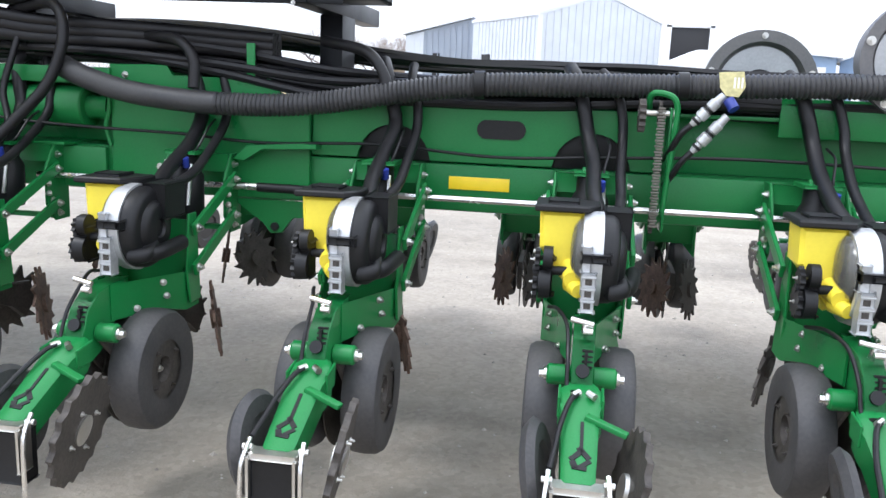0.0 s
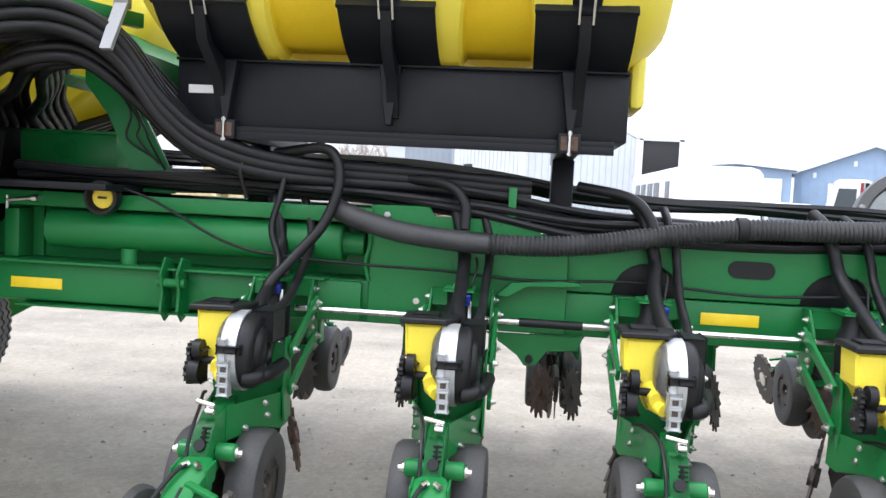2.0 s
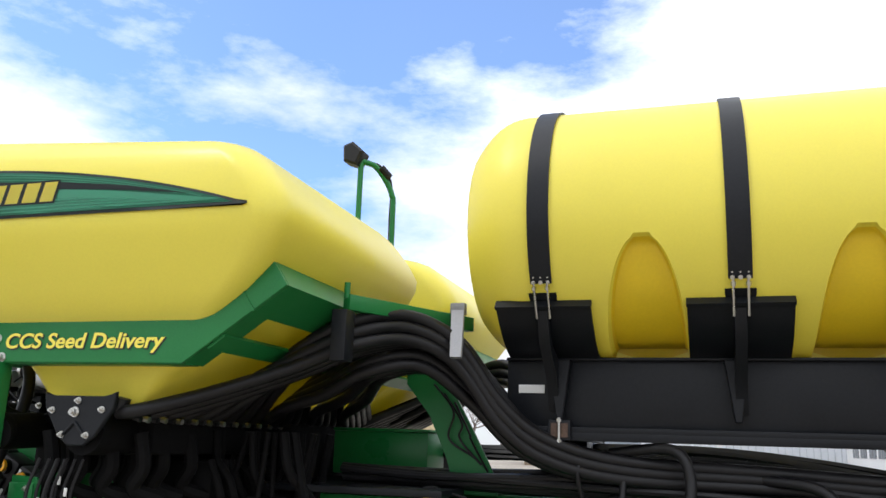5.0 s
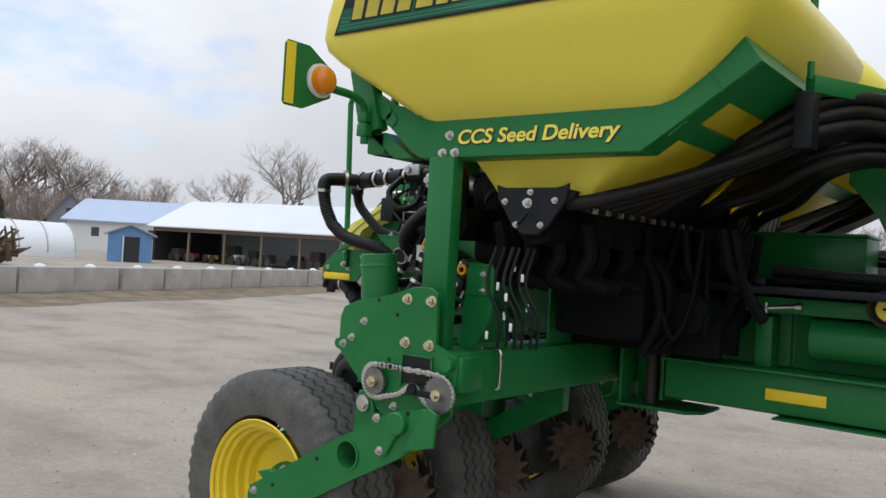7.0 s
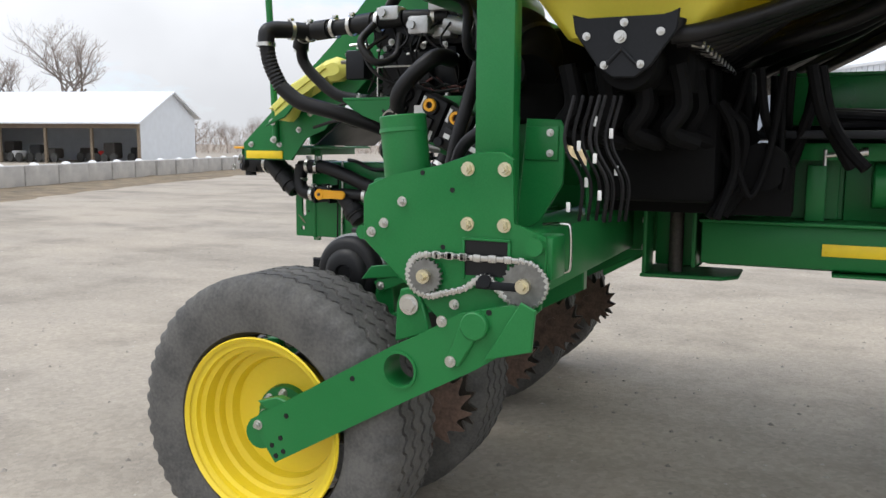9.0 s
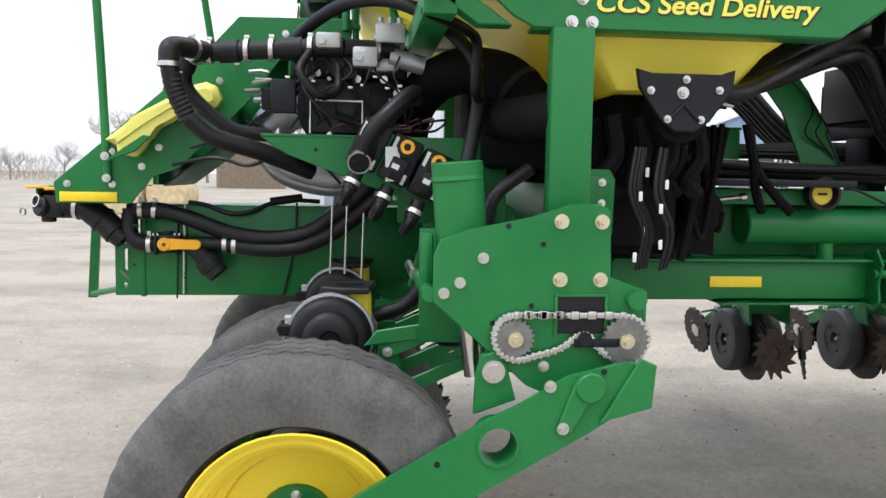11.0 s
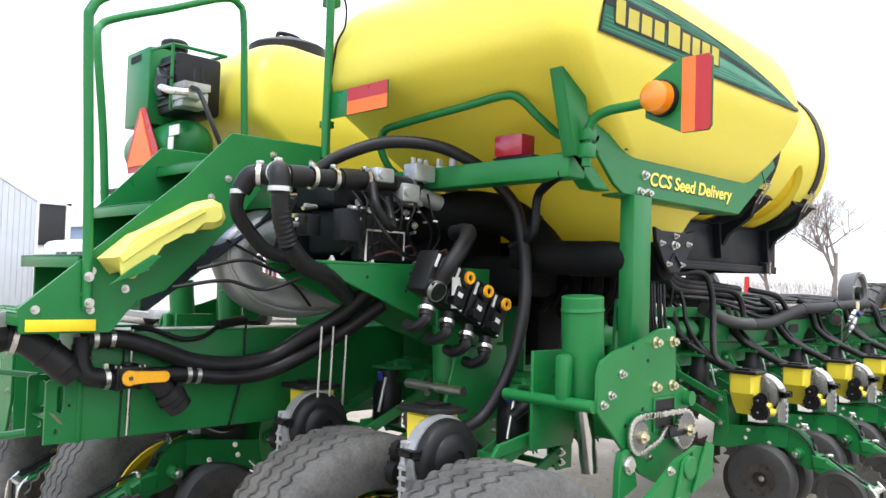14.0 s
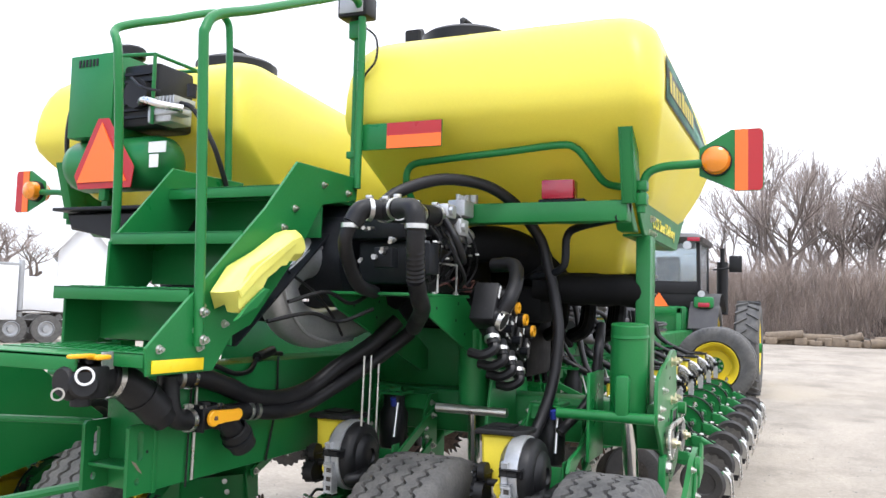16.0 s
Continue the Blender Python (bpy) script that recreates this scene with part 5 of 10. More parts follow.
    def arm_plate(b):
        """The arm's plate, pierced by the tube that runs across it."""
        e = []
        for ring in (ARM, [(bc[0] + br_ * math.cos(2 * math.pi * q / 28), bc[1] + br_ * math.sin(2 * math.pi * q / 28)) for q in range(28)]):
            vs = [b.verts.new((x, 1.80, z)) for x, z in ring]
            e += [b.edges.new((vs[q], vs[(q + 1) % len(vs)])) for q in range(len(vs))]
        fs = [f for f in bmesh.ops.triangle_fill(b, use_beauty=True, edges=e)["geom"] if isinstance(f, bmesh.types.BMFace)]
        ex = bmesh.ops.extrude_face_region(b, geom=fs)["geom"]
        bmesh.ops.translate(b, verts=[v for v in ex if isinstance(v, bmesh.types.BMVert)], vec=(0, 0.022, 0))
        bmesh.ops.recalc_face_normals(b, faces=b.faces[:])
    arm = part("lift_arm", S(arm_plate), GREEN, t)
    part("arm_bore", S(lathe([(-0.006, br_ - 0.004), (-0.006, br_ + 0.004), (0.10, br_ + 0.004), (0.10, br_ - 0.004)], (bc[0], 1.80, bc[1]), (0, 1, 0), 28, True)), GREEN, arm)
    part("clevis", S(poly([(-4.71, 0.85), (-4.59, 0.89), (-4.62, 1.0), (-4.65, 1.03), (-4.69, 1.02), (-4.705, 0.97)], "y", 1.88, 1.91, 0.004)), GREEN, arm)
    part("clevis_pin", S(rod((-4.657, 1.87, 0.975), (-4.657, 1.88, 0.975), 0.033, 20), rod((-4.657, 1.86, 0.975), (-4.657, 1.87, 0.975), 0.024, 6)), ZINC, arm)
    part("cover_strap", S(poly([(-4.44, 0.968), (-4.39, 0.978), (-4.385, 0.93), (-4.45, 0.82), (-4.49, 0.82), (-4.485, 0.85)], "y", 1.786, 1.80, 0.004)), GREEN, arm)
    part("pivot_disc", S(rod((-4.40, 1.775, 0.949), (-4.40, 1.80, 0.949), 0.042, 24, bev=0.004)), GREEN, arm)
    part("front_fin", S(poly([(-4.37, 0.85), (-4.225, 0.89), (-4.215, 1.01), (-4.26, 1.03)], "y", 1.784, 1.798, 0.003)), GREEN, arm)
    bolts(arm, [((-5.19, Y(1.80), 0.528), (0, o, 0)), ((-4.475, Y(1.786), 0.835), (0, o, 0)), ((-4.51, Y(1.80), 0.95), (0, o, 0))], 0.013, 0.012)
    for x, z in ((-5.10, 0.495), (-5.135, 0.465), (-5.09, 0.45), (-5.12, 0.43), (-4.82, 0.735), (-5.075, 0.575), (-4.36, 0.99)):
        part("hole", S(rod((x, 1.798, z), (x, 1.801, z), 0.009, 10)), BLACK, arm)
    part("hub_bracket", S(poly([(-5.21, 0.60), (-5.13, 0.625), (-5.02, 0.60), (-5.08, 0.52)], "y", 1.822, 1.86, 0.004)), GREEN, arm)
    part("stub_axle", S(rod((-5.20, 1.822, 0.49), (-5.215, 2.0, 0.49), 0.055, 20)), GREEN, arm)
    # sprockets and chain on the plate
    for x, z, r, tt in ((-4.600, 1.070, 0.058, 22), (-4.279, 1.064, 0.070, 24)):
        sp = part("sprocket", S(disc_spiked((x, 1.872, z), (0, 1, 0), r, tt, 0.008, 0.012)), SPROCKET, t)
        part("sprocket_hub", S(rod((x, 1.85, z), (x, 1.89, z), 0.022, 16), rod((x, 1.835, z), (x, 1.85, z), 0.012, 6)), BOLT, sp)
    loop = [(-4.59, 1.137), (-4.44, 1.136), (-4.28, 1.133), (-4.225, 1.10), (-4.215, 1.06), (-4.24, 1.015), (-4.29, 1.0), (-4.345, 1.03), (-4.385, 1.075), (-4.42, 1.075), (-4.47, 1.04), (-4.54, 1.02), (-4.59, 1.008), (-4.64, 1.03), (-4.658, 1.075), (-4.64, 1.12)]
    line = spline([(x, 1.872, z) for x, z in loop + loop[:2]], 7)
    bm = bmesh.new()
    acc = 0.0
    for i, (a, b) in enumerate(zip(line, line[1:])):
        d = (b - a)
        if d.length < 1e-5:
            continue
        m = Matrix.Translation((a + b) / 2) @ d.to_track_quat("X", "Y").to_matrix().to_4x4()
        wd = 0.011 if i % 2 else 0.008
        moved(m, box(-d.length * 0.48, d.length * 0.48, -wd, wd, -0.0055, 0.0055, 0.001))(bm)
    if mirror:
        for v in bm.verts:
            v.co.y = 2 * CY - v.co.y
    tagged(part("chain", bm, ZINC, t, "bright roller chain"), kind="stuff")
    part("tensioner", S(box(-4.43, -4.30, 1.862, 1.872, 1.045, 1.07, 0.003), rod((-4.40, 1.855, 1.07), (-4.40, 1.885, 1.07), 0.02, 14)), BLACKSTEEL, t)
    # roof beam with its flared ends
    bt = thing("tank_beam", "green folded steel beam under the seed tanks", "beam", at=(-4.0, Y(2.02), 1.95))
    FACE = [(-4.86, 2.27), (-4.80, 2.16), (-4.60, 1.985), (-4.54, 1.955), (-3.603, 1.952), (-3.228, 2.212), (-3.285, 2.296), (-3.545, 2.125), (-4.56, 2.142), (-4.70, 2.18)]
    face = part("face_plate", S(poly(FACE, "y", 2.0, 2.016, 0.003)), GREEN, bt)
    part("lower_flange", S(box(-4.54, -3.60, 2.016, 2.10, 1.95, 1.962, 0.003)), GREEN, bt)
    part("upper_flange", S(box(-4.55, -3.555, 1.985, 2.0, 2.118, 2.138, 0.002)), GREEN, bt)
    part("slot_rim", S(rod((-4.74, 1.994, 2.15), (-4.74, 2.0, 2.15), 0.03, 18), rod((-4.71, 1.994, 2.12), (-4.71, 2.0, 2.12), 0.03, 18)), GREEN, bt)
    bolts(face, [((x, Y(2.0), z), (0, o, 0)) for x, z in ((-4.43, 1.972), (-4.37, 1.972), (-4.40, 2.04))], 0.014, 0.016)
    part("front_slope", S(poly([(-3.228, 2.212), (-3.240, 2.220), (-3.612, 1.963), (-3.603, 1.953)], "y", 2.016, 2.13, 0.002)), GREEN, bt)
    part("slope_seam", S(poly([(-3.40, 2.215), (-3.405, 2.212), (-3.345, 2.125), (-3.340, 2.128)], "y", 1.997, 2.0, 0)), GREEN, bt)
    part("front_cross", S(poly([(-3.285, 2.298), (-3.228, 2.212), (-3.365, 2.118), (-3.373, 2.128), (-3.245, 2.216), (-3.297, 2.290)], "y", 2.016, CY, 0.002)), GREEN, bt)
    part("front_rib", S(poly([(-3.455, 2.045), (-3.463, 2.057), (-3.525, 2.012), (-3.517, 2.0)], "y", 2.016, CY, 0.002)), GREEN, bt)
    part("rear_cross", S(box(-4.86, -4.76, 2.016, CY, 1.985, 2.072, 0.008)), GREEN, bt)
    part("rear_slope", S(poly([(-4.86, 2.072), (-4.76, 2.072), (-4.60, 1.96), (-4.70, 1.96)], "y", 2.016, 2.09, 0.004)), GREEN, bt)
    # flared open tube at the rear corner
    m = Matrix.Translation((-4.855, 2.0, 2.205)) @ Matrix.Rotation(radians(-16), 4, "Y")
    part("stub_tube", S(moved(m, box(-0.055, 0.055, -0.02, -0.012, -0.14, 0.17, 0.002), box(-0.055, 0.055, 0.03, 0.038, -0.14, 0.17, 0.002), box(-0.055, -0.047, -0.012, 0.03, -0.14, 0.17, 0.002), box(0.047, 0.055, -0.012, 0.03, -0.14, 0.17, 0.002))), GREEN, bt, "open green square tube")
    if not mirror:
        mtx = Matrix(((1, 0, 0, -4.365), (0, 0, -1, 1.9985), (0, 1, 0, 2.006), (0, 0, 0, 1)))
        wide = Matrix.Diagonal((1.16, 1, 1, 1))
        lettering("lettering_shadow", "CCS Seed Delivery", 0.075, Matrix.Translation((0.003, 0, -0.003)) @ mtx @ wide, DECAL_B, bt, 0.0004, 0.18, 0.004)
        lettering("lettering", "CCS Seed Delivery", 0.075, Matrix.Translation((0, -0.001, 0)) @ mtx @ wide, DECAL_Y, bt, 0.0008, 0.18, 0.0016)
    # turn lamp with its sign on a bent pipe
    st = thing("warning_lamp", "amber flasher with green, orange and red warning sign", "warning lamp", at=(-4.808, Y(2.0), 2.04))
    part("clamp_pipe", S(tube([(-4.828, 1.965, 2.02), (-4.828, 1.96, 2.12), (-4.828, 1.94, 2.18), (-4.828, 1.88, 2.205), (-4.828, 1.78, 2.21), (-4.828, 1.69, 2.215)], 0.017, 12)), GREEN, st)
    part("clamp", S(box(-4.853, -4.803, 1.94, 1.985, 2.05, 2.10, 0.004), box(-4.853, -4.803, 1.94, 1.985, 2.11, 2.15, 0.004)), GREEN, st)
    sign = part("sign_plate", S(poly([(1.74, 2.275), (1.62, 2.345), (1.512, 2.345), (1.50, 2.33), (1.50, 2.115), (1.512, 2.10), (1.60, 2.10), (1.74, 2.165)], "x", -4.813, -4.807, 0.001)), GREEN, st)
    part("orange_stripe", S(poly([(1.605, 2.343), (1.557, 2.343), (1.557, 2.102), (1.605, 2.102)], "x", -4.817, -4.814, 0)), ORANGE, sign)
    part("red_stripe", S(poly([(1.557, 2.343), (1.513, 2.343), (1.503, 2.33), (1.503, 2.115), (1.513, 2.102), (1.557, 2.102)], "x", -4.817, -4.814, 0)), REDTAPE, sign)
    part("front_yellow_stripe", S(box(-4.806, -4.803, 1.504, 1.548, 2.108, 2.338, 0)), YELLOW, sign)
    part("lamp_body", S(lathe([(-0.015, 0.0), (-0.015, 0.060), (0.015, 0.060), (0.015, 0.0)], (-4.823, 1.675, 2.22), (1, 0, 0), 28)), BLACK, st)
    part("lamp_rim", S(lathe([(0.018, 0.0), (0.018, 0.066), (0.032, 0.066), (0.032, 0.0)], (-4.823, 1.675, 2.22), (1, 0, 0), 28)), WHITE, st, "white lamp rim")
    part("rear_lens", S(lathe([(-0.015, 0.056), (-0.05, 0.050), (-0.062, 0.03), (-0.064, 0.0)], (-4.823, 1.675, 2.22), (1, 0, 0), 28)), AMBER, st, "amber lens")
    part("front_lens", S(lathe([(0.03, 0.056), (0.062, 0.050), (0.075, 0.03), (0.077, 0.0)], (-4.823, 1.675, 2.22), (1, 0, 0), 28)), AMBER, st, "amber lens")


end_assembly(False)
end_assembly(True)

# ---------------------------------------------------------------- seed tanks
def seed_tank(mirror):
    def Y(y):
        return 2 * CY - y if mirror else y
    lv = [(1.80, -4.26, -3.86, 2.16, 3.08, 0.06), (1.92, -4.35, -3.76, 2.13, 3.10, 0.08), (2.05, -4.45, -3.57, 2.06, 3.13, 0.10), (2.12, -4.575, -3.47, 1.975, 3.15, 0.11),
          (2.20, -4.70, -3.375, 1.94, 3.16, 0.11), (2.29, -4.85, -3.285, 1.905, 3.175, 0.12), (2.36, -4.965, -3.235, 1.882, 3.185, 0.13), (2.41, -5.03, -3.208, 1.866, 3.19, 0.14),
          (2.46, -5.055, -3.200, 1.860, 3.19, 0.15), (2.56, -5.050, -3.245, 1.863, 3.19, 0.16), (2.64, -5.035, -3.285, 1.870, 3.188, 0.17), (2.71, -5.01, -3.325, 1.882, 3.18, 0.18),
          (2.77, -4.975, -3.37, 1.905, 3.165, 0.19), (2.815, -4.925, -3.42, 1.945, 3.14, 0.19), (2.845, -4.86, -3.48, 2.0, 3.10, 0.18), (2.864, -4.76, -3.56, 2.08, 3.04, 0.17), (2.872, -4.6, -3.68, 2.22, 2.93, 0.16)]
    rings = []
    for z, x0, x1, y0, y1, r in lv:
        y1 = y1 + (0.10 if z > 2.1 else 0.06)
        ring = rounded(x0, x1, y0, y1, z, r * 0.7, 9)
        # the crown drops towards the front
        rings.append([(x, Y(y), zz - max(0, zz - 2.5) / 0.375 * (0.005 + 0.115 * min(1, max(0, (x + 4.9) / 1.5)))) for x, y, zz in ring])
    t = thing("seed_tank", "large yellow moulded plastic seed tank on the planter", "seed tank", at=(-4.1, Y(2.55), 1.80), group="seed tanks")
    part("tank_body", B(loft(rings)), TANK, t, sharp=60)
    for lx, ly, lr in ((-4.62, 2.93 if mirror else 2.84, 0.22),):
        lid = part("lid", B(lathe([(-0.06, 0.0), (-0.06, lr), (0.06, lr), (0.075, lr - 0.02), (0.10, lr * 0.6), (0.125, 0.06), (0.13, 0.0)], (lx, Y(ly), 2.835), (0, 0, 1), 36)), BLACK, t, "black round filler lid")
        part("lid_handle", B(tube([(lx - 0.07, Y(ly), 2.94), (lx - 0.06, Y(ly), 2.98), (lx + 0.06, Y(ly), 2.98), (lx + 0.07, Y(ly), 2.94)], 0.012, 8)), BLACK, lid)
    if not mirror:
        # side decal: dark border, green field, light lines, yellow bars for the maker's name
        def face_y(z):
            return 1.858 + max(0, z - 2.47) * 0.06
        def strip(pts, off, a=0.0):
            bm = bmesh.new()
            vs = [bm.verts.new((x, face_y(z) - off, z)) for x, z in pts]
            bm.faces.new(vs)
            bmesh.ops.solidify(bm, geom=bm.faces[:], thickness=0.0008)
            return bm
        def top_z(x):
            f = (x + 4.865) / 1.553
            return 2.660 - 0.015 * f - 0.186 * f ** 2.5
        xs = [-4.865 + 1.553 * i / 32 for i in range(33)]
        outline = [(-4.93, 2.456)] + [(x, top_z(x)) for x in xs[:-1]] + [(-3.318, 2.466), (-3.316, 2.458), (-3.335, 2.451), (-3.70, 2.453), (-4.2, 2.454)]
        dec = part("side_decal", strip(outline, 0.004), DECAL_B, t, "green and black side decal")
        inner = [(-4.915, 2.466)] + [(x + 0.004, top_z(x) - 0.010) for x in xs[:-2]] + [(-3.37, 2.465), (-4.2, 2.466)]
        part("decal_field", strip(inner, 0.0052), DECAL_G, dec)
        for i in range(4):
            pts = [(x, top_z(x) - 0.016 - 0.013 * i * (1 - 0.6 * (x + 4.865) / 1.553)) for x in [-4.85 + (1.36 - 0.10 * i) * k / 20 for k in range(21)]]
            part("decal_line", strip(pts + [(x, z - 0.0045) for x, z in reversed(pts)], 0.0062), DECAL_T, dec)
        for i in range(4):
            z0 = 2.474 + 0.015 * i
            x1 = -3.45 - 0.14 * i
            part("decal_line", strip([(-4.905 + 0.005 * i, z0), (x1, z0 - 0.004 * i), (x1 - 0.1, z0 + 0.005 - 0.003 * i), (-4.903 + 0.005 * i, z0 + 0.006)], 0.0062), DECAL_T, dec)
        part("decal_band", strip([(-4.890, 2.560), (-4.876, 2.610), (-4.45, 2.602), (-4.06, 2.578), (-3.80, 2.550), (-3.54, 2.505), (-3.80, 2.532), (-4.06, 2.552), (-4.45, 2.562)], 0.0066), DECAL_B, dec)
        widths = [0.075, 0.085, 0.085, 0.085, 0.0, 0.10, 0.075, 0.075, 0.08, 0.075]
        x = -4.832
        for i, wd in enumerate(widths):
            if wd:
                tall = 0.092 if i in (0, 5) else 0.074
                zz = 2.508
                part("name_bar_edge", strip([(x - 0.008, zz - 0.007), (x + wd - 0.008, zz - 0.007), (x + wd + 0.004, zz + tall + 0.007), (x + 0.004, zz + tall + 0.007)], 0.0076), DECAL_B, dec)
                part("name_bar", strip([(x, zz), (x + wd - 0.018, zz), (x + wd - 0.006, zz + tall), (x + 0.012, zz + tall)], 0.0086), DECAL_Y, dec)
            x += wd if wd else 0.012
    return t


seed_tank(False)
seed_tank(True)

# meter boxes under the tanks, with their dark triangular end plate
mb = thing("seed_meter_box", "long black seed meter box under the tanks", "seed meter", at=(-4.06, CY, 1.55))
part("box_body", B(box(-4.20, -3.90, 2.30, 2 * CY - 2.30, 1.64, 1.85, 0.02)), SHADE_BLACK, mb)
# added black block that keeps the space below the meters dark
part("dark_fill_block", B(box(-4.26, -3.84, 2.62, 2 * CY - 2.62, 1.27, 1.62, 0.03)), SHADE_BLACK, mb)
part("roller", B(rod((-4.05, 2.10, 1.72), (-4.05, 2 * CY - 2.10, 1.72), 0.085, 20)), SHADE_BLACK, mb)
for y, o in ((2.07, -1), (2 * CY - 2.07, 1)):
    ep = part("end_plate", B(poly([(-4.21, 1.855), (-4.165, 1.838), (-3.945, 1.838), (-3.90, 1.858), (-3.905, 1.80), (-3.975, 1.70), (-4.02, 1.668), (-4.085, 1.668), (-4.13, 1.70), (-4.20, 1.80)], "y", y - 0.01, y + 0.01, 0.004)), BLACKSTEEL, mb, "dark blue-black end plate")
    bolts(ep, [((x, y + o * 0.01, z), (0, o, 0)) for x, z in ((-4.165, 1.79), (-3.95, 1.795), (-4.11, 1.705), (-4.005, 1.705), (-4.055, 1.825))], 0.009)
    bolts(ep, [((-4.065, y + o * 0.01, 1.785), (0, o, 0))], 0.014, 0.018)
    part("plate_rib", B(*[rod((-4.06, y + o * 0.012, 1.75), (x, y + o * 0.012, 1.70), 0.006, 8) for x in (-4.11, -4.01)]), BLACKSTEEL, ep)
rnd = random.Random(3)
for i in range(26):
    solo("nozzle", B(rod((-3.88, 2.14 + 0.05 * i, 1.775 - 0.003 * (i % 3)), (-3.845, 2.14 + 0.05 * i, 1.765), 0.011, 10)), ZINC if i % 2 else BLACK, "small seed outlet nozzle on the meter box", "nozzle", group="seed outlet nozzles")
# seed hoses sweeping from the meters over to the wing
for i in range(9):
    a, b = i % 3, i // 3
    y0 = 2.12 + 0.10 * i
    ya = 2.46 + 0.06 * a
    pts = [(-3.93, y0, 1.79), (-3.84, y0 + 0.01, 1.80), (-3.66, y0 + (ya - y0) * 0.45, 1.87 + 0.02 * b), (-3.42, y0 + (ya - y0) * 0.9, 1.975 + 0.04 * b), (-3.20, ya + 0.05, 2.075 + 0.048 * b), (-3.04, 2.70 + 0.05 * a, 2.115 + 0.048 * b), (-2.88, 2.82 + 0.04 * a, 2.03 + 0.046 * b), (-2.72, 2.91 + 0.04 * a, 1.80 + 0.045 * b), (-2.55, 2.99 + 0.03 * a, 1.67 + 0.04 * b), (-2.25, 3.08 + 0.03 * a, 1.60 + 0.035 * b), (-1.7, 3.14 + 0.03 * a, 1.585 + 0.03 * b), (-1.2, 3.17 + 0.03 * a, 1.56 + 0.03 * b)]
    sh = thing("seed_supply_hose", "thick black seed supply hose arching from meter to wing", "hose", at=pts[0], group="seed supply hoses")
    part("hose", B(tube(pts, 0.026, 12)), HOSE, sh)
    part("end_cuff", B(rod(pts[0], (pts[0][0] + 0.012, pts[0][1], pts[0][2] + 0.05), 0.031, 12)), BLACK, sh)
for i in range(15):
    a, b = i % 5, i // 5
    y0 = 3.02 + 0.085 * i
    pts = [(-3.92, y0, 1.79), (-3.82, y0 - 0.02, 1.80), (-3.66, y0 - 0.18 - 0.02 * i, 1.84 + 0.03 * a), (-3.44, 2.78 + 0.045 * i, 1.90 + 0.045 * a), (-3.22, 2.70 + 0.02 * i, 1.99 + 0.04 * a), (-3.02, 2.80 + 0.015 * i, 2.02 + 0.04 * a), (-2.84, 2.93 + 0.012 * i, 1.88 + 0.035 * a), (-2.66, 3.02 + 0.012 * i, 1.70 + 0.03 * a), (-2.40, 3.12 + 0.01 * i, 1.60 + 0.02 * a), (-2.0, 3.18 + 0.01 * i, 1.56 + 0.015 * a)]
    solo("seed_supply_hose", B(tube(pts, 0.026, 10, 6)), HOSE, "thick black seed supply hose arching from meter to wing", "hose", group="seed supply hoses")
for i in range(12):
    a, b = i % 4, i // 4
    y0 = 4.95 - 0.085 * i
    pts = [(-3.93, y0, 1.79), (-3.82, y0, 1.80), (-3.62, 4.72 - 0.05 * a - 0.03 * i, 1.85 + 0.035 * b), (-3.40, 4.62 - 0.06 * a, 1.95 + 0.05 * b), (-3.18, 4.52 - 0.06 * a, 2.05 + 0.05 * b), (-3.0, 4.42 - 0.06 * a, 2.07 + 0.05 * b), (-2.84, 4.32 - 0.05 * a, 1.96 + 0.045 * b), (-2.68, 4.22 - 0.05 * a, 1.76 + 0.04 * b), (-2.45, 4.14 - 0.04 * a, 1.62 + 0.035 * b), (-2.0, 4.08 - 0.04 * a, 1.57 + 0.03 * b)]
    solo("seed_supply_hose", B(tube(pts, 0.026, 10, 6)), HOSE, "thick black seed supply hose arching from meter to wing", "hose", group="seed supply hoses")
for i in range(9):
    y0 = 2.60 + 0.05 * i
    pts = [(-3.84, y0, 1.62), (-3.78 + rnd.uniform(-0.03, 0.05), y0, 1.52), (-3.79 + rnd.uniform(-0.05, 0.05), y0 + 0.04, 1.38), (-3.82 + rnd.uniform(-0.05, 0.05), y0, 1.22)]
    solo("drop_hose", B(tube(pts, 0.017, 8)), SHADE_BLACK, "black hose hanging under the meter box", "hose", group="hanging hoses")
for i in range(8):
    y0 = 2.07 + 0.025 * (i % 4)
    x0 = -4.20 + 0.018 * i + rnd.uniform(-0.006, 0.006)
    solo("wiring", B(tube([(x0, y0, 1.62), (x0 - 0.02, y0 - 0.02, 1.48), (x0 + 0.03, y0, 1.36), (x0 + 0.02, y0 + 0.02, 1.24)], 0.006, 6)), HOSE, "thin black wiring with pale ties", "cable", group="wiring under the tanks")
    solo("cable_tie", B(box(x0 - 0.008, x0 + 0.004, y0 - 0.03, y0 - 0.024, 1.27 + 0.037 * ((i * 5) % 8), 1.30 + 0.037 * ((i * 5) % 8), 0.002)), WHITE, "white cable label on the wiring", "label", group="cable labels")
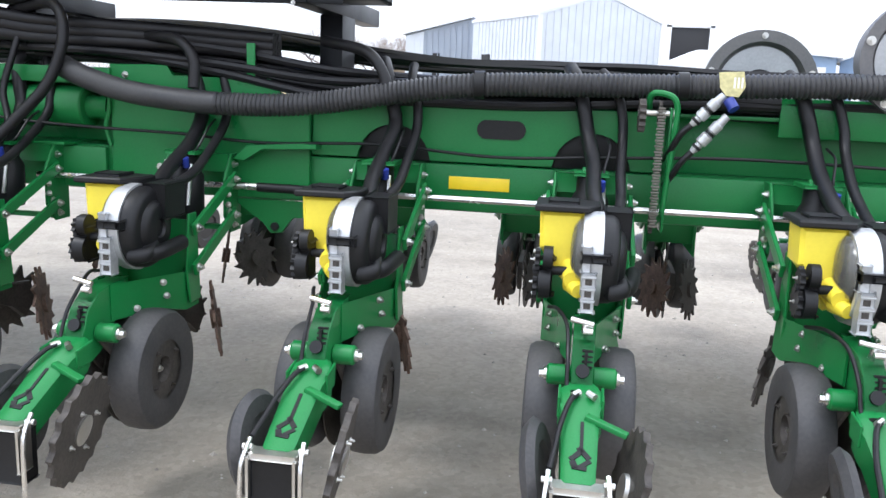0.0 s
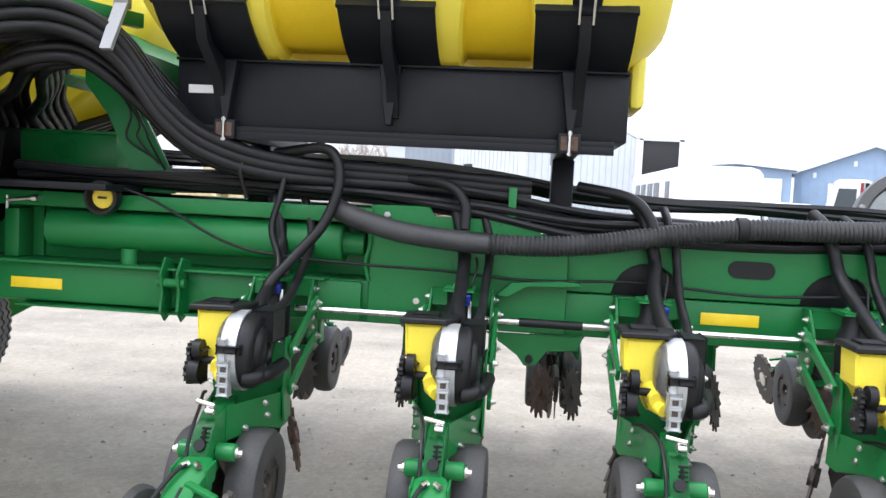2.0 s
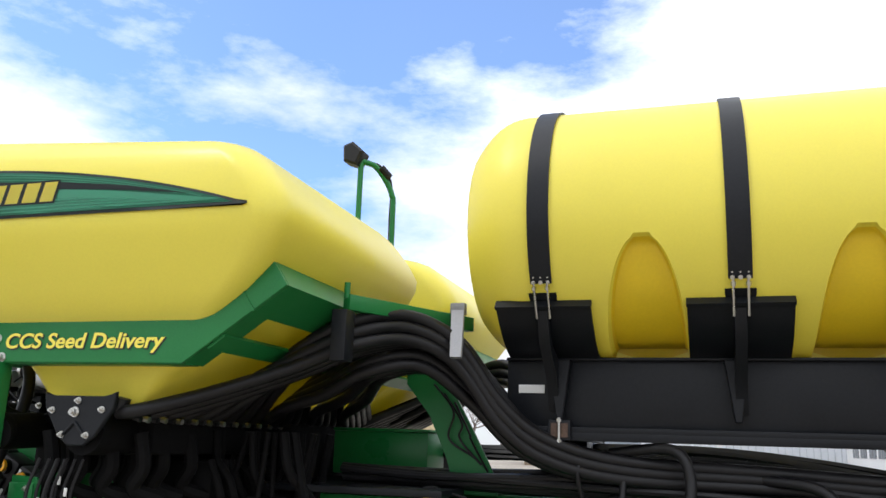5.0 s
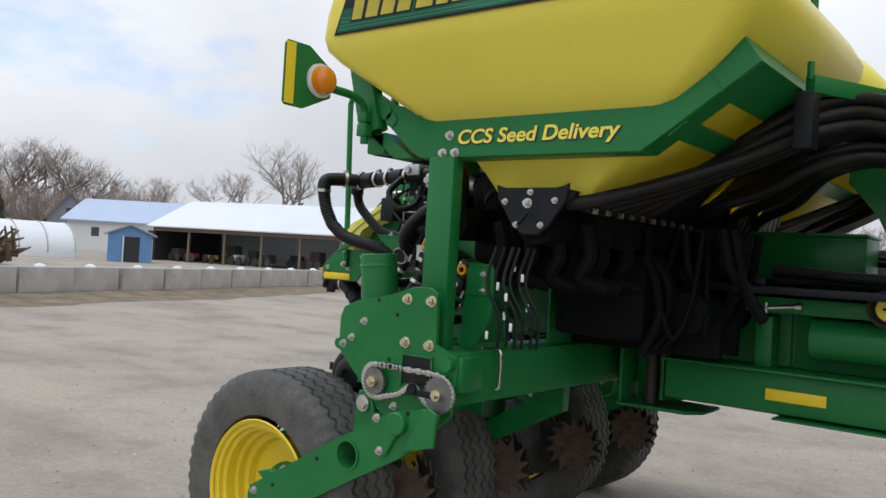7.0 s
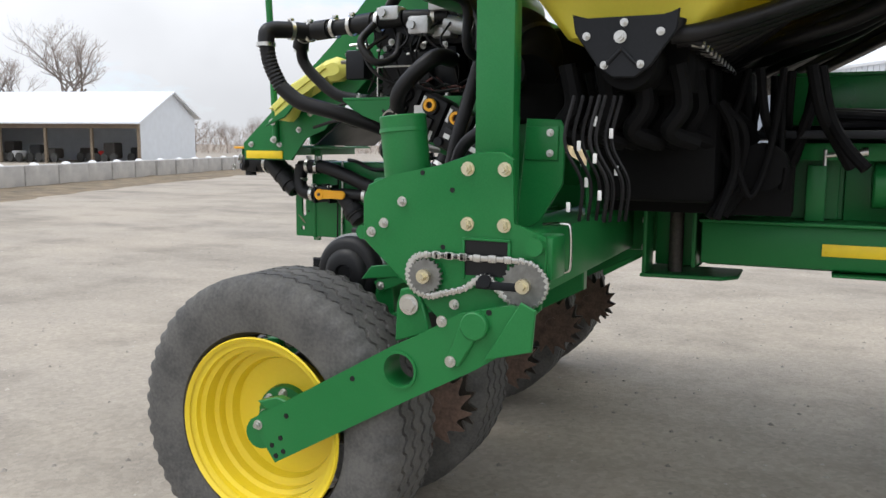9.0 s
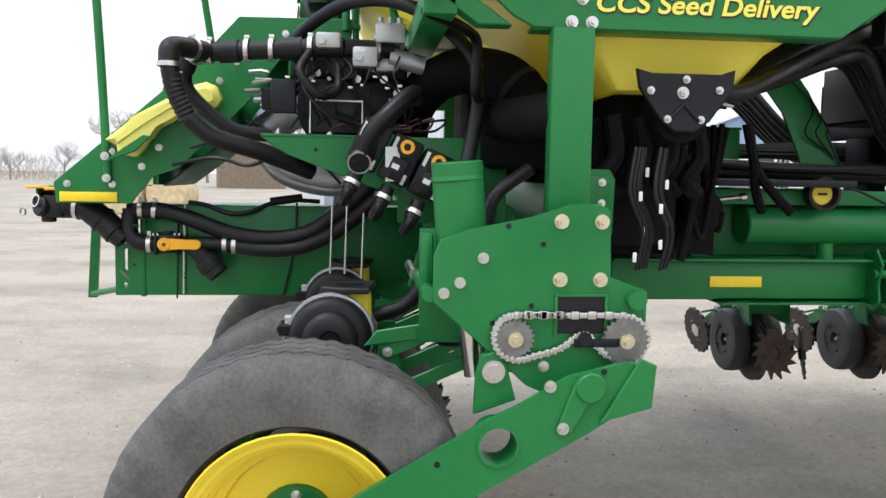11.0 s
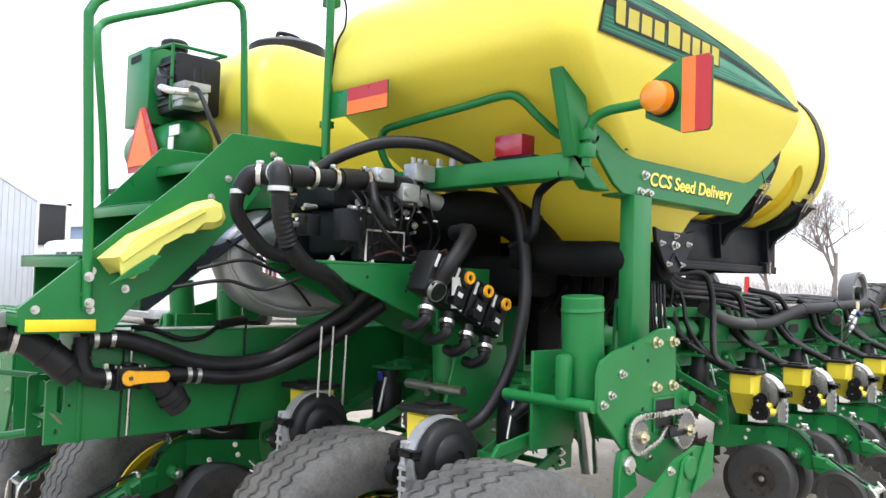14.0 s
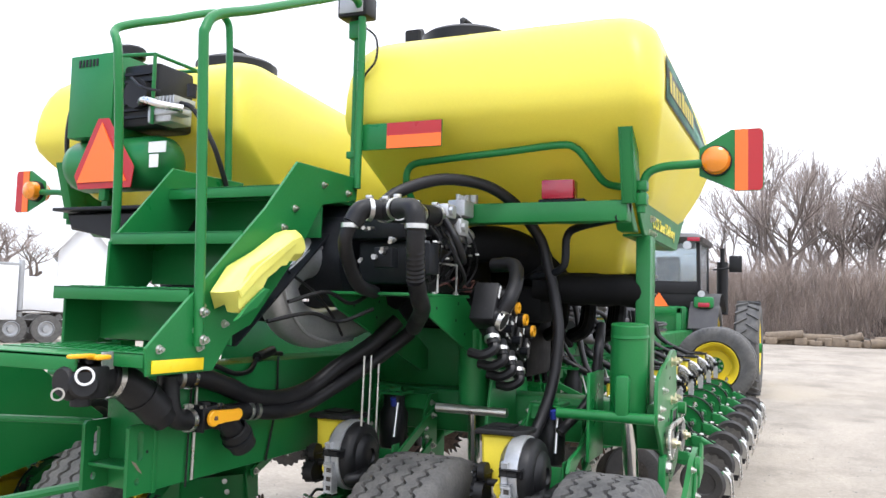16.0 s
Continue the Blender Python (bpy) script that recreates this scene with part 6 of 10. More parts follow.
# added black boxes and pipes that fill the shade under the tanks, and hose bundle
pm = thing("dark_fill", "black boxes and pipes filling the shaded space under the seed tanks", "plenum", at=(-3.6, CY, 1.25))
part("dark_fill_body", B(box(-4.30, -3.80, 3.22, 2 * CY - 3.22, 1.25, 1.86, 0.05)), SHADE_BLACK, pm)
part("dark_fill_base", B(box(-3.74, -3.25, 3.80, 2 * CY - 2.9, 1.25, 1.72, 0.04)), SHADE_BLACK, pm)
part("dark_fill_pipe", B(rod((-3.70, 2.72, 1.40), (-3.70, 2 * CY - 2.72, 1.40), 0.085, 20)), SHADE_BLACK, pm)
part("dark_fill_pipe", B(rod((-4.22, 2.72, 1.45), (-4.22, 2 * CY - 2.72, 1.45), 0.075, 20)), SHADE_BLACK, pm)
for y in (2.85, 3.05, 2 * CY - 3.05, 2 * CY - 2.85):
    part("dark_fill_saddle", B(box(-4.28, -3.6, y - 0.02, y + 0.02, 1.22, 1.40, 0.004)), SHADE_BLACK, pm)
part("frame_stand", B(box(-4.1, -3.2, CY - 0.2, CY + 0.2, 1.15, 1.25, 0.01)), BLACKSTEEL, pm)
tbx = thing("tool_box", "dark green steel tool box under the tanks", "tool box", at=(-3.45, 3.6, 1.25))
part("box_body", B(box(-3.70, -3.205, 3.47, 3.74, 1.56, 1.765, 0.006)), GREEN, tbx)
part("box_lid", B(box(-3.705, -3.20, 3.465, 3.745, 1.765, 1.78, 0.004)), GREEN, tbx)
part("box_stand", B(box(-3.6, -3.3, 3.52, 3.68, 1.25, 1.56, 0.004)), BLACKSTEEL, tbx)
# sloping stay plate beside it
sp_ = thing("stay_plate", "green curved stay plate with thin black wires", "plate", at=(-2.9, 3.13, 1.5))
part("plate", B(poly([(-3.24, 2.06), (-3.10, 2.06), (-3.0, 1.93), (-2.90, 1.75), (-2.80, 1.56), (-2.80, 1.50), (-2.99, 1.50), (-3.04, 1.66), (-3.12, 1.84), (-3.24, 1.98)], "y", 3.235, 3.25, 0.003)), GREEN, sp_)
for j in range(3):
    part("wire", B(tube([(-3.10 + 0.05 * j, 3.22, 1.98 - 0.04 * j), (-3.0 + 0.04 * j, 3.20, 1.86 - 0.05 * j), (-3.02 + 0.05 * j, 3.21, 1.74), (-2.90 + 0.03 * j, 3.22, 1.66 - 0.03 * j)], 0.005, 6)), HOSE, sp_)
rnd = random.Random(14)
for i in range(24):
    y0 = 2.66 + 0.5 * rnd.random()
    x0 = -4.25 + 0.75 * rnd.random()
    dx, dy, s = rnd.uniform(-0.12, 0.16), rnd.uniform(-0.05, 0.12), rnd.uniform(0.12, 0.3)
    solo("hanging_hose", B(tube([(x0, y0, 1.74), (x0 + dx * 0.4, y0, 1.74 - s), (x0 + dx, y0 + dy, 1.70 - 1.4 * s), (x0 + dx * 1.6, y0 + dy * 1.5, 1.40)], rnd.choice((0.012, 0.016, 0.02)), 8)), SHADE_BLACK, "black hose hanging under the seed tanks", "hose", group="hanging hoses")
for i in range(14):
    y0, x0 = 2.16 + 0.035 * i, -4.26 + 0.11 * (i % 4) + rnd.uniform(-0.02, 0.02)
    solo("hanging_hose", B(tube([(x0, y0, 1.72), (x0 + 0.02, y0 + 0.01, 1.60), (x0 - 0.02, y0 + 0.02, 1.52), (x0 + 0.05, y0 + 0.10, 1.48)], 0.028, 8)), SHADE_BLACK, "black hose hanging under the seed tanks", "hose", group="hanging hoses")
# carrier arm that holds the hoses
ALU = mat("dull_aluminium", (0.24, 0.24, 0.25), 0.5, metal=0.3, vary=0.15, scale=12, bump=0.08)
ha = thing("hose_carrier", "green bar with a bright hanger holding the hoses", "bracket", at=(-3.1, 2.5, 2.1))
part("bar", B(moved(Matrix.Translation((-3.20, 2.42, 2.225)) @ Matrix.Rotation(math.atan2(0.62, 0.31), 4, "Z"), box(0, 0.70, -0.02, 0.02, -0.03, 0.03, 0.003))), GREEN, ha)
part("peg", B(rod((-3.20, 2.42, 2.24), (-3.20, 2.42, 2.30), 0.012, 10)), GREEN, ha)
part("hanger", B(loft([[(-2.935, 2.91, 2.275), (-2.88, 2.91, 2.275), (-2.88, 2.93, 2.275), (-2.935, 2.93, 2.275)], [(-2.86, 2.66, 2.045), (-2.815, 2.66, 2.045), (-2.815, 2.68, 2.04), (-2.86, 2.68, 2.04)]]), box(-2.94, -2.875, 2.905, 2.94, 2.25, 2.30, 0.004)), ALU, ha)
part("strap", B(box(-3.23, -3.17, 2.36, 2.44, 2.0, 2.19, 0.004)), BLACKSTEEL, ha)
# work light on a mast behind the tanks
ml = thing("work_light_mast", "green twin post with a black work light", "work light", at=(-3.6, 3.6, 2.2))
part("post", B(rod((-3.685, 3.57, 2.2), (-3.685, 3.57, 3.225), 0.016, 10)), GREEN, ml)
part("post", B(tube([(-3.535, 3.70, 2.2), (-3.535, 3.70, 2.95), (-3.54, 3.69, 3.05), (-3.57, 3.67, 3.13), (-3.62, 3.62, 3.205), (-3.685, 3.57, 3.225)], 0.016, 10)), GREEN, ml)
part("light_head", B(poly([(-3.77, 3.215), (-3.69, 3.185), (-3.655, 3.265), (-3.72, 3.325), (-3.775, 3.305)], "y", 3.51, 3.62, 0.012)), BLACK, ml)
part("light_wire", B(tube([(-3.66, 3.58, 3.22), (-3.60, 3.64, 3.21), (-3.55, 3.69, 3.12), (-3.55, 3.70, 2.9), (-3.55, 3.715, 2.6)], 0.008, 6)), HOSE, ml)
part("wire_joint", B(rod((-3.59, 3.63, 3.20), (-3.55, 3.67, 3.15), 0.022, 10)), BLACK, ml)

# ---------------------------------------------------------------- liquid tank
def liquid_tank():
    cx0, cx1, cz, R, ty = -2.835, -0.705, 2.63, 0.55, 3.18
    t = thing("liquid_tank", "large yellow cylindrical liquid tank with black straps", "liquid tank", at=((cx0 + cx1) / 2, CY, 1.24))
    n = 220
    bm = bmesh.new()
    arches = (-2.125, -1.365)

    def columns(h):
        """Stations along the tank, with the recesses' edges on fixed columns, and how deep each lies."""
        g = min(1.0, max(0.0, h))
        w = max(0.03, 0.158 * (1 - g ** 2.2) ** 0.5)
        e = min(0.022, w * 0.6)
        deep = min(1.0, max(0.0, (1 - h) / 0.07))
        xs = [(cx0 + (arches[0] - w - cx0) * (i / 30) ** 1.25, 0.0) for i in range(30)]
        for k, xa in enumerate(arches):
            xs += [(xa - w, 0.0), (xa - w + e * 0.5, 0.75 * deep), (xa - w + e, deep)]
            xs += [(xa + (w - e) * f, deep) for f in (-0.6, -0.2, 0.2, 0.6)]
            xs += [(xa + w - e, deep), (xa + w - e * 0.5, 0.75 * deep), (xa + w, 0.0)]
            if k == 0:
                a, b = xa + w, arches[1] - w
                xs += [(a + (b - a) * i / 16, 0.0) for i in range(1, 16)]
        a = arches[1] + w
        xs += [(cx1 - (cx1 - a) * (1 - i / 30) ** 1.25, 0.0) for i in range(1, 31)]
        return xs

    lines = []
    for k in range(n):
        a = 2 * math.pi * k / n
        ny, nz = math.cos(a), math.sin(a)
        h = (cz + R * nz - 1.99) / 0.515
        front = ny < 0
        line = []
        for x, q in columns(h if front else 1.2):
            e = min(x - cx0, cx1 - x)
            rr = R * (1 - 0.26 * max(0, 1 - e / 0.24) ** 2.4) - (0.055 * q if front else 0)
            line.append((bm.verts.new((x, ty + rr * ny, cz + rr * nz)), q if front else 0))
        lines.append(line)
    for l0, l1 in zip(lines, lines[1:] + lines[:1]):
        for (a, q0), (b, q1), (c, q2), (d, q3) in zip(l0, l0[1:], l1[1:], l1):
            f = bm.faces.new((a, d, c, b))
            # faces inside the arches take the colour with the shading in it
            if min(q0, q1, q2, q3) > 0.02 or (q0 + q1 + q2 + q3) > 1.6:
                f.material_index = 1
    bm.faces.new([l[0][0] for l in lines])
    bm.faces.new([l[-1][0] for l in reversed(lines)])
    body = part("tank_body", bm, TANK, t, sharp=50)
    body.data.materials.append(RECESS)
    part("sump", B(box(-0.826, -0.762, ty - 0.09, ty + 0.3, 1.94, 2.30, 0.03)), TANK, t)
    for xs in (-2.512, -1.782, -1.035):
        bm = bmesh.new()
        k = 48
        rows = []
        for i in range(k + 1):
            a = radians(-32) + radians(244) * i / k
            y, z = ty - (R + 0.004) * math.cos(a), cz + (R + 0.004) * math.sin(a)
            y2, z2 = ty - (R + 0.012) * math.cos(a), cz + (R + 0.012) * math.sin(a)
            rows.append([bm.verts.new((xs - 0.042, y, z)), bm.verts.new((xs + 0.042, y, z)), bm.verts.new((xs + 0.042, y2, z2)), bm.verts.new((xs - 0.042, y2, z2))])
        for r0, r1 in zip(rows, rows[1:]):
            for j in range(4):
                bm.faces.new((r0[j], r0[(j + 1) % 4], r1[(j + 1) % 4], r1[j]))
        bm.faces.new(rows[0])
        bm.faces.new(rows[-1])
        st = part("strap", bm, BLACKSTEEL, t, "black steel band")
        yb = ty - (R + 0.014) * math.cos(radians(-31))
        bolts(st, [((xs + dx, yb - 0.002 + dz * 0.3, 2.335 + dz), (0, -1, -0.3)) for dx in (-0.028, 0, 0.028) for dz in (0, 0.022)], 0.006, 0.006)
        for dx in (-0.026, 0.026):
            part("draw_bolt", B(rod((xs + dx, yb - 0.012, 2.335), (xs + dx, yb + 0.065, 2.205), 0.005, 8), rod((xs + dx, yb - 0.004, 2.318), (xs + dx, yb + 0.002, 2.306), 0.010, 6)), ZINC, st)
        part("strap_shoe", B(poly([(yb + 0.035, 2.30), (yb + 0.045, 2.305), (2.81, 2.245), (2.80, 2.24)], "x", xs - 0.055, xs + 0.055, 0.002)), BLACKSTEEL, st)
        c = {-2.512: -2.515, -1.782: -1.785, -1.035: -1.035}[xs]
        for s in (1, -1):
            arc = [radians(42 + 37 * i / 8) for i in range(9)]
            q = [(ty - (R + 0.010) * math.cos(v), cz - (R + 0.010) * math.sin(v)) for v in arc] + [(ty - (R + 0.022) * math.cos(v), cz - (R + 0.022) * math.sin(v)) for v in reversed(arc)]
            sd = part("saddle", B(poly([(y if s > 0 else 2 * ty - y, z) for y, z in q], "x", c - 0.187, c + 0.187, 0)), BLACKSTEEL, t)
            lip = [(2.735, 2.248), (2.748, 2.238), (2.775, 2.268), (2.762, 2.278)]
            part("saddle_lip", B(poly([(y if s > 0 else 2 * ty - y, z) for y, z in lip], "x", c - 0.19, c + 0.19, 0.002)), BLACKSTEEL, sd)
        part("saddle_web", B(poly([(2.755, 2.235), (2.86, 2.11), (3.05, 2.06), (3.055, 1.86), (3.03, 1.86), (2.96, 2.0), (2.80, 2.11)], "x", c - 0.022, c + 0.022, 0.002)), BLACKSTEEL, t)
    part("tray_front", B(box(-2.72, -0.83, 3.055, 3.07, 1.80, 2.075, 0.003)), BLACKSTEEL, t)
    part("tray_lip", B(box(-2.72, -0.83, 3.03, 3.07, 2.07, 2.082, 0.003)), BLACKSTEEL, t)
    part("tray_back", B(box(-2.72, -0.83, 3.60, 3.615, 1.80, 2.0, 0.003)), BLACKSTEEL, t)
    part("tray_end", B(box(-2.72, -2.705, 3.07, 3.60, 1.80, 2.075, 0.003)), BLACKSTEEL, t)
    part("tray_end", B(box(-0.845, -0.83, 3.07, 3.60, 1.80, 2.075, 0.003)), BLACKSTEEL, t)
    part("tray_floor", B(box(-2.72, -0.83, 3.07, 3.60, 1.80, 1.815, 0.003)), BLACKSTEEL, t)
    part("tray_rail", B(box(-2.60, -0.88, 3.02, 3.06, 1.775, 1.80, 0.003), box(-2.60, -0.88, 3.02, 3.028, 1.745, 1.78, 0.003)), BLACKSTEEL, t)
    for xs in (-2.49, -1.80, -1.06):
        part("gusset", B(poly([(xs - 0.045, 2.07), (xs + 0.045, 2.07), (xs + 0.012, 1.83), (xs - 0.012, 1.83)], "y", 3.0, 3.055, 0.003)), BLACKSTEEL, t)
    for xs in (-2.49, -1.06):
        tb = part("cross_tube", B(box(xs - 0.045, xs + 0.045, 3.0, 2 * CY - 3.0, 1.745, 1.825, 0.004)), BLACKSTEEL, t)
        part("tube_mouth", B(box(xs - 0.034, xs + 0.034, 2.997, 3.001, 1.757, 1.813, 0)), RUST, tb, "rusty open tube end")
        part("tube_bolt", B(rod((xs, 2.99, 1.735), (xs, 2.99, 1.835), 0.005, 8), rod((xs, 2.99, 1.818), (xs, 2.99, 1.83), 0.010, 6), rod((xs, 2.99, 1.738), (xs, 2.99, 1.748), 0.010, 6)), ZINC, tb)
        part("support_leg", B(box(xs - 0.05, xs + 0.05, CY - 0.1, CY + 0.1, 1.24, 1.745, 0.004)), BLACKSTEEL, t)
    part("label", B(box(-2.67, -2.56, 3.05, 3.054, 1.935, 1.97, 0.001)), WHITE, t, "small white label")
    return t


liquid_tank()

# ---------------------------------------------------------------- ladder and platform
ld = thing("ladder", "green steel boarding ladder with handrails and four treads", "ladder", at=(-5.7, CY, 1.37))
STR = [(-6.295, 1.47), (-6.285, 1.385), (-5.985, 1.385), (-5.90, 1.50), (-5.79, 1.535), (-5.50, 1.82), (-5.36, 2.02), (-5.08, 2.07), (-5.07, 2.17), (-5.54, 2.165), (-5.73, 1.96), (-6.05, 1.68)]
STL = [(-6.05, 1.455), (-6.05, 1.64), (-5.86, 1.66), (-5.86, 1.83), (-5.73, 1.96), (-5.54, 2.165), (-5.07, 2.17), (-5.08, 2.07), (-5.36, 2.02), (-5.50, 1.82), (-5.79, 1.535), (-5.90, 1.455)]
for y in (3.155, 3.776):
    s = part("stringer", B(poly(STR if y < CY else STL, "y", y, y + 0.012, 0.003)), GREEN, ld)
    o = -1 if y < CY else 1
    bolts(s, [((x, y if o < 0 else y + 0.012, z), (0, o, 0)) for x, z in ((-6.24, 1.465), (-6.06, 1.465), (-5.94, 1.54), (-5.87, 1.62), (-5.62, 1.90), (-5.35, 2.10), (-5.16, 2.09), (-6.08, 1.52), (-6.06, 1.60), (-5.55, 1.98)) if y < CY or x > -5.95], 0.011)
part("reflector", B(box(-6.27, -6.04, 3.148, 3.154, 1.392, 1.432, 0.001)), REFL, ld, "yellow reflective strip")
TREADS = [(-6.17, 1.455), (-5.985, 1.655), (-5.735, 1.865), (-5.44, 2.075)]
for x, z in TREADS:
    tr = part("tread", B(box(x - 0.12, x + 0.12, 3.168, 3.775, z - 0.006, z, 0.001), box(x - 0.12, x - 0.112, 3.168, 3.775, z - 0.045, z, 0.002)), GREEN, ld)
    bm = bmesh.new()
    for i in range(12):
        for j in range(3):
            box(x - 0.09 + 0.07 * j, x - 0.055 + 0.07 * j, 3.20 + 0.046 * i, 3.222 + 0.046 * i, z, z + 0.004, 0)(bm)
    tagged(part("grip", bm, GREEN, tr), kind="stuff")
for x, z in TREADS[1:]:
    part("riser", B(box(x + 0.10, x + 0.11, 3.168, 3.775, z - 0.19, z - 0.006, 0.002)), GREEN, ld)
part("back_sheet", B(poly([(-5.86, 1.46), (-5.85, 1.46), (-5.06, 2.05), (-5.07, 2.06)], "y", 3.168, 3.775, 0)), BLACKSTEEL, ld)
part("lower_platform", B(box(-6.42, -6.29, 3.30, 4.5, 1.44, 1.452, 0.002), box(-6.42, -6.41, 3.30, 4.5, 1.40, 1.45, 0.002)), GREEN, ld)
part("top_platform", B(box(-5.36, -4.95, 3.168, 3.775, 2.045, 2.06, 0.003)), GREEN, ld)
# handrails
R1 = [(-6.075, 3.145, 1.47), (-6.09, 3.145, 1.9), (-6.115, 3.145, 2.42), (-6.11, 3.145, 2.51), (-6.05, 3.145, 2.575), (-5.85, 3.145, 2.66), (-5.45, 3.145, 2.84), (-5.22, 3.145, 2.94), (-5.13, 3.145, 2.93), (-5.10, 3.145, 2.84), (-5.10, 3.145, 2.12)]
part("handrail", B(tube(R1, 0.0175, 12, 6)), GREEN, ld)
R2 = [(-5.74, 3.875, 1.84), (-5.78, 3.84, 2.2), (-5.83, 3.82, 2.58), (-5.80, 3.875, 2.68), (-5.72, 3.875, 2.735), (-5.5, 3.875, 2.83), (-5.22, 3.875, 2.955), (-5.13, 3.875, 2.95), (-5.10, 3.875, 2.87), (-5.08, 3.875, 2.5), (-5.06, 3.875, 2.10)]
part("handrail", B(tube(R2, 0.0175, 12, 6)), GREEN, ld)
bolts(ld, [((-6.075, 3.127, 1.49), (0, -1, 0)), ((-6.08, 3.127, 1.58), (0, -1, 0))], 0.013, 0.016)
# pale moulded chock box hung on the stringer
ch = thing("wheel_chock", "pale yellow moulded plastic wheel chock on the ladder", "wheel chock", at=(-5.85, 3.10, 1.57))
CHK = [(-6.06, 1.645), (-5.95, 1.735), (-5.72, 1.868), (-5.66, 1.885), (-5.62, 1.87), (-5.60, 1.82), (-5.615, 1.79), (-5.65, 1.772), (-5.70, 1.768), (-5.745, 1.776), (-5.785, 1.772), (-5.825, 1.745), (-5.855, 1.70), (-5.885, 1.655), (-5.915, 1.605), (-5.945, 1.578), (-5.97, 1.582), (-5.985, 1.61)]
part("chock_body", B(poly(CHK, "y", 3.045, 3.145, 0.028)), PALE, ch)
part("chock_rib", B(poly([(-6.02, 1.655), (-5.92, 1.735), (-5.72, 1.85), (-5.70, 1.83), (-5.90, 1.71), (-6.0, 1.63)], "y", 3.035, 3.05, 0.004)), PALE, ch)
part("chock_strap", B(poly([(-6.05, 1.555), (-5.93, 1.60), (-5.87, 1.66), (-5.90, 1.665), (-5.98, 1.61)], "y", 3.02, 3.034, 0.003)), GREEN, ch)

# pole with reflector sign and rear work light
po = thing("light_pole", "green pole with striped sign and square work light", "light pole", at=(-5.06, 3.19, 2.0))
part("pole", B(rod((-5.06, 3.19, 2.0), (-5.06, 3.19, 2.86), 0.0155, 12)), GREEN, po)
sg = part("sign_plate", B(box(-5.086, -5.08, 2.75, 3.17, 2.29, 2.405, 0.002)), GREEN, po)
part("red_stripe", B(box(-5.0905, -5.0865, 2.752, 3.01, 2.348, 2.403, 0)), REDTAPE, sg)
part("orange_stripe", B(box(-5.0905, -5.0865, 2.752, 3.01, 2.292, 2.348, 0)), ORANGE, sg)
part("clamp", B(box(-5.085, -5.04, 3.165, 3.215, 2.26, 2.29, 0.003), box(-5.085, -5.04, 3.165, 3.215, 2.13, 2.15, 0.003)), GREEN, po)
part("lamp_bracket", B(box(-5.09, -5.03, 3.16, 3.22, 2.80, 2.88, 0.004)), GREEN, po)
lh = part("lamp_head", B(box(-5.13, -5.03, 3.11, 3.26, 2.885, 2.985, 0.012)), BLACK, po)
part("lamp_glass", B(box(-5.136, -5.13, 3.125, 3.245, 2.90, 2.972, 0.004)), GLASSY, lh, "clear lamp glass")
part("lamp_wire", B(tube([(-5.05, 3.16, 2.86), (-5.05, 3.10, 2.80), (-5.05, 3.10, 2.70), (-5.05, 3.16, 2.62), (-5.05, 3.18, 2.45)], 0.005, 6)), HOSE, po)
# guard pipe across the tank's rear and red tail lamp
gp = thing("guard_rail", "bent green pipe guard behind the seed tank", "guard rail", at=(-5.1, 2.4, 2.0))
part("pipe", B(tube([(-4.80, 2.98, 2.05), (-4.87, 2.99, 2.10), (-4.91, 3.0, 2.18), (-4.915, 2.97, 2.245), (-4.918, 2.85, 2.262), (-4.918, 2.50, 2.285), (-4.916, 2.29, 2.300), (-4.90, 2.22, 2.285), (-4.85, 2.17, 2.22), (-4.78, 2.13, 2.16), (-4.74, 2.08, 2.145), (-4.76, 2.0, 2.14)], 0.016, 12)), GREEN, gp)
gp2 = thing("guard_rail", "bent dark pipe under the seed tank", "guard rail", at=(-4.6, 2.2, 1.8))
part("pipe", B(tube([(-4.85, 2.05, 2.0), (-4.70, 2.25, 1.98), (-4.66, 2.32, 1.94), (-4.66, 2.34, 1.80), (-4.60, 2.5, 1.76)], 0.018, 10)), BLACKSTEEL, gp2)
tl = thing("tail_lamp", "dark red square tail lamp", "tail lamp", at=(-4.81, 2.31, 2.072))
part("lens", B(box(-4.85, -4.77, 2.245, 2.385, 2.085, 2.168, 0.008)), REDLENS, tl)
part("base", B(box(-4.84, -4.78, 2.20, 2.40, 2.072, 2.085, 0.003)), BLACKSTEEL, tl)
# slow moving vehicle triangle
sm = thing("warning_triangle", "orange warning triangle with red border", "warning sign", at=(-5.62, 4.08, 2.06))
part("border", B(poly([(4.14, 2.385), (4.075, 2.385), (3.905, 2.15), (3.92, 2.055), (4.245, 2.055), (4.275, 2.12)], "x", -5.625, -5.619, 0.001)), REDTAPE, sm)
part("field", B(poly([(4.108, 2.365), (3.945, 2.085), (4.25, 2.085)], "x", -5.631, -5.6255, 0)), ORANGE, sm)
part("post", B(box(-5.618, -5.59, 4.08, 4.12, 2.0, 2.3, 0.003)), GREEN, sm)
for ob in sm.children:
    ob.matrix_basis = Matrix.Translation((0.235, 0.245, 0.065))

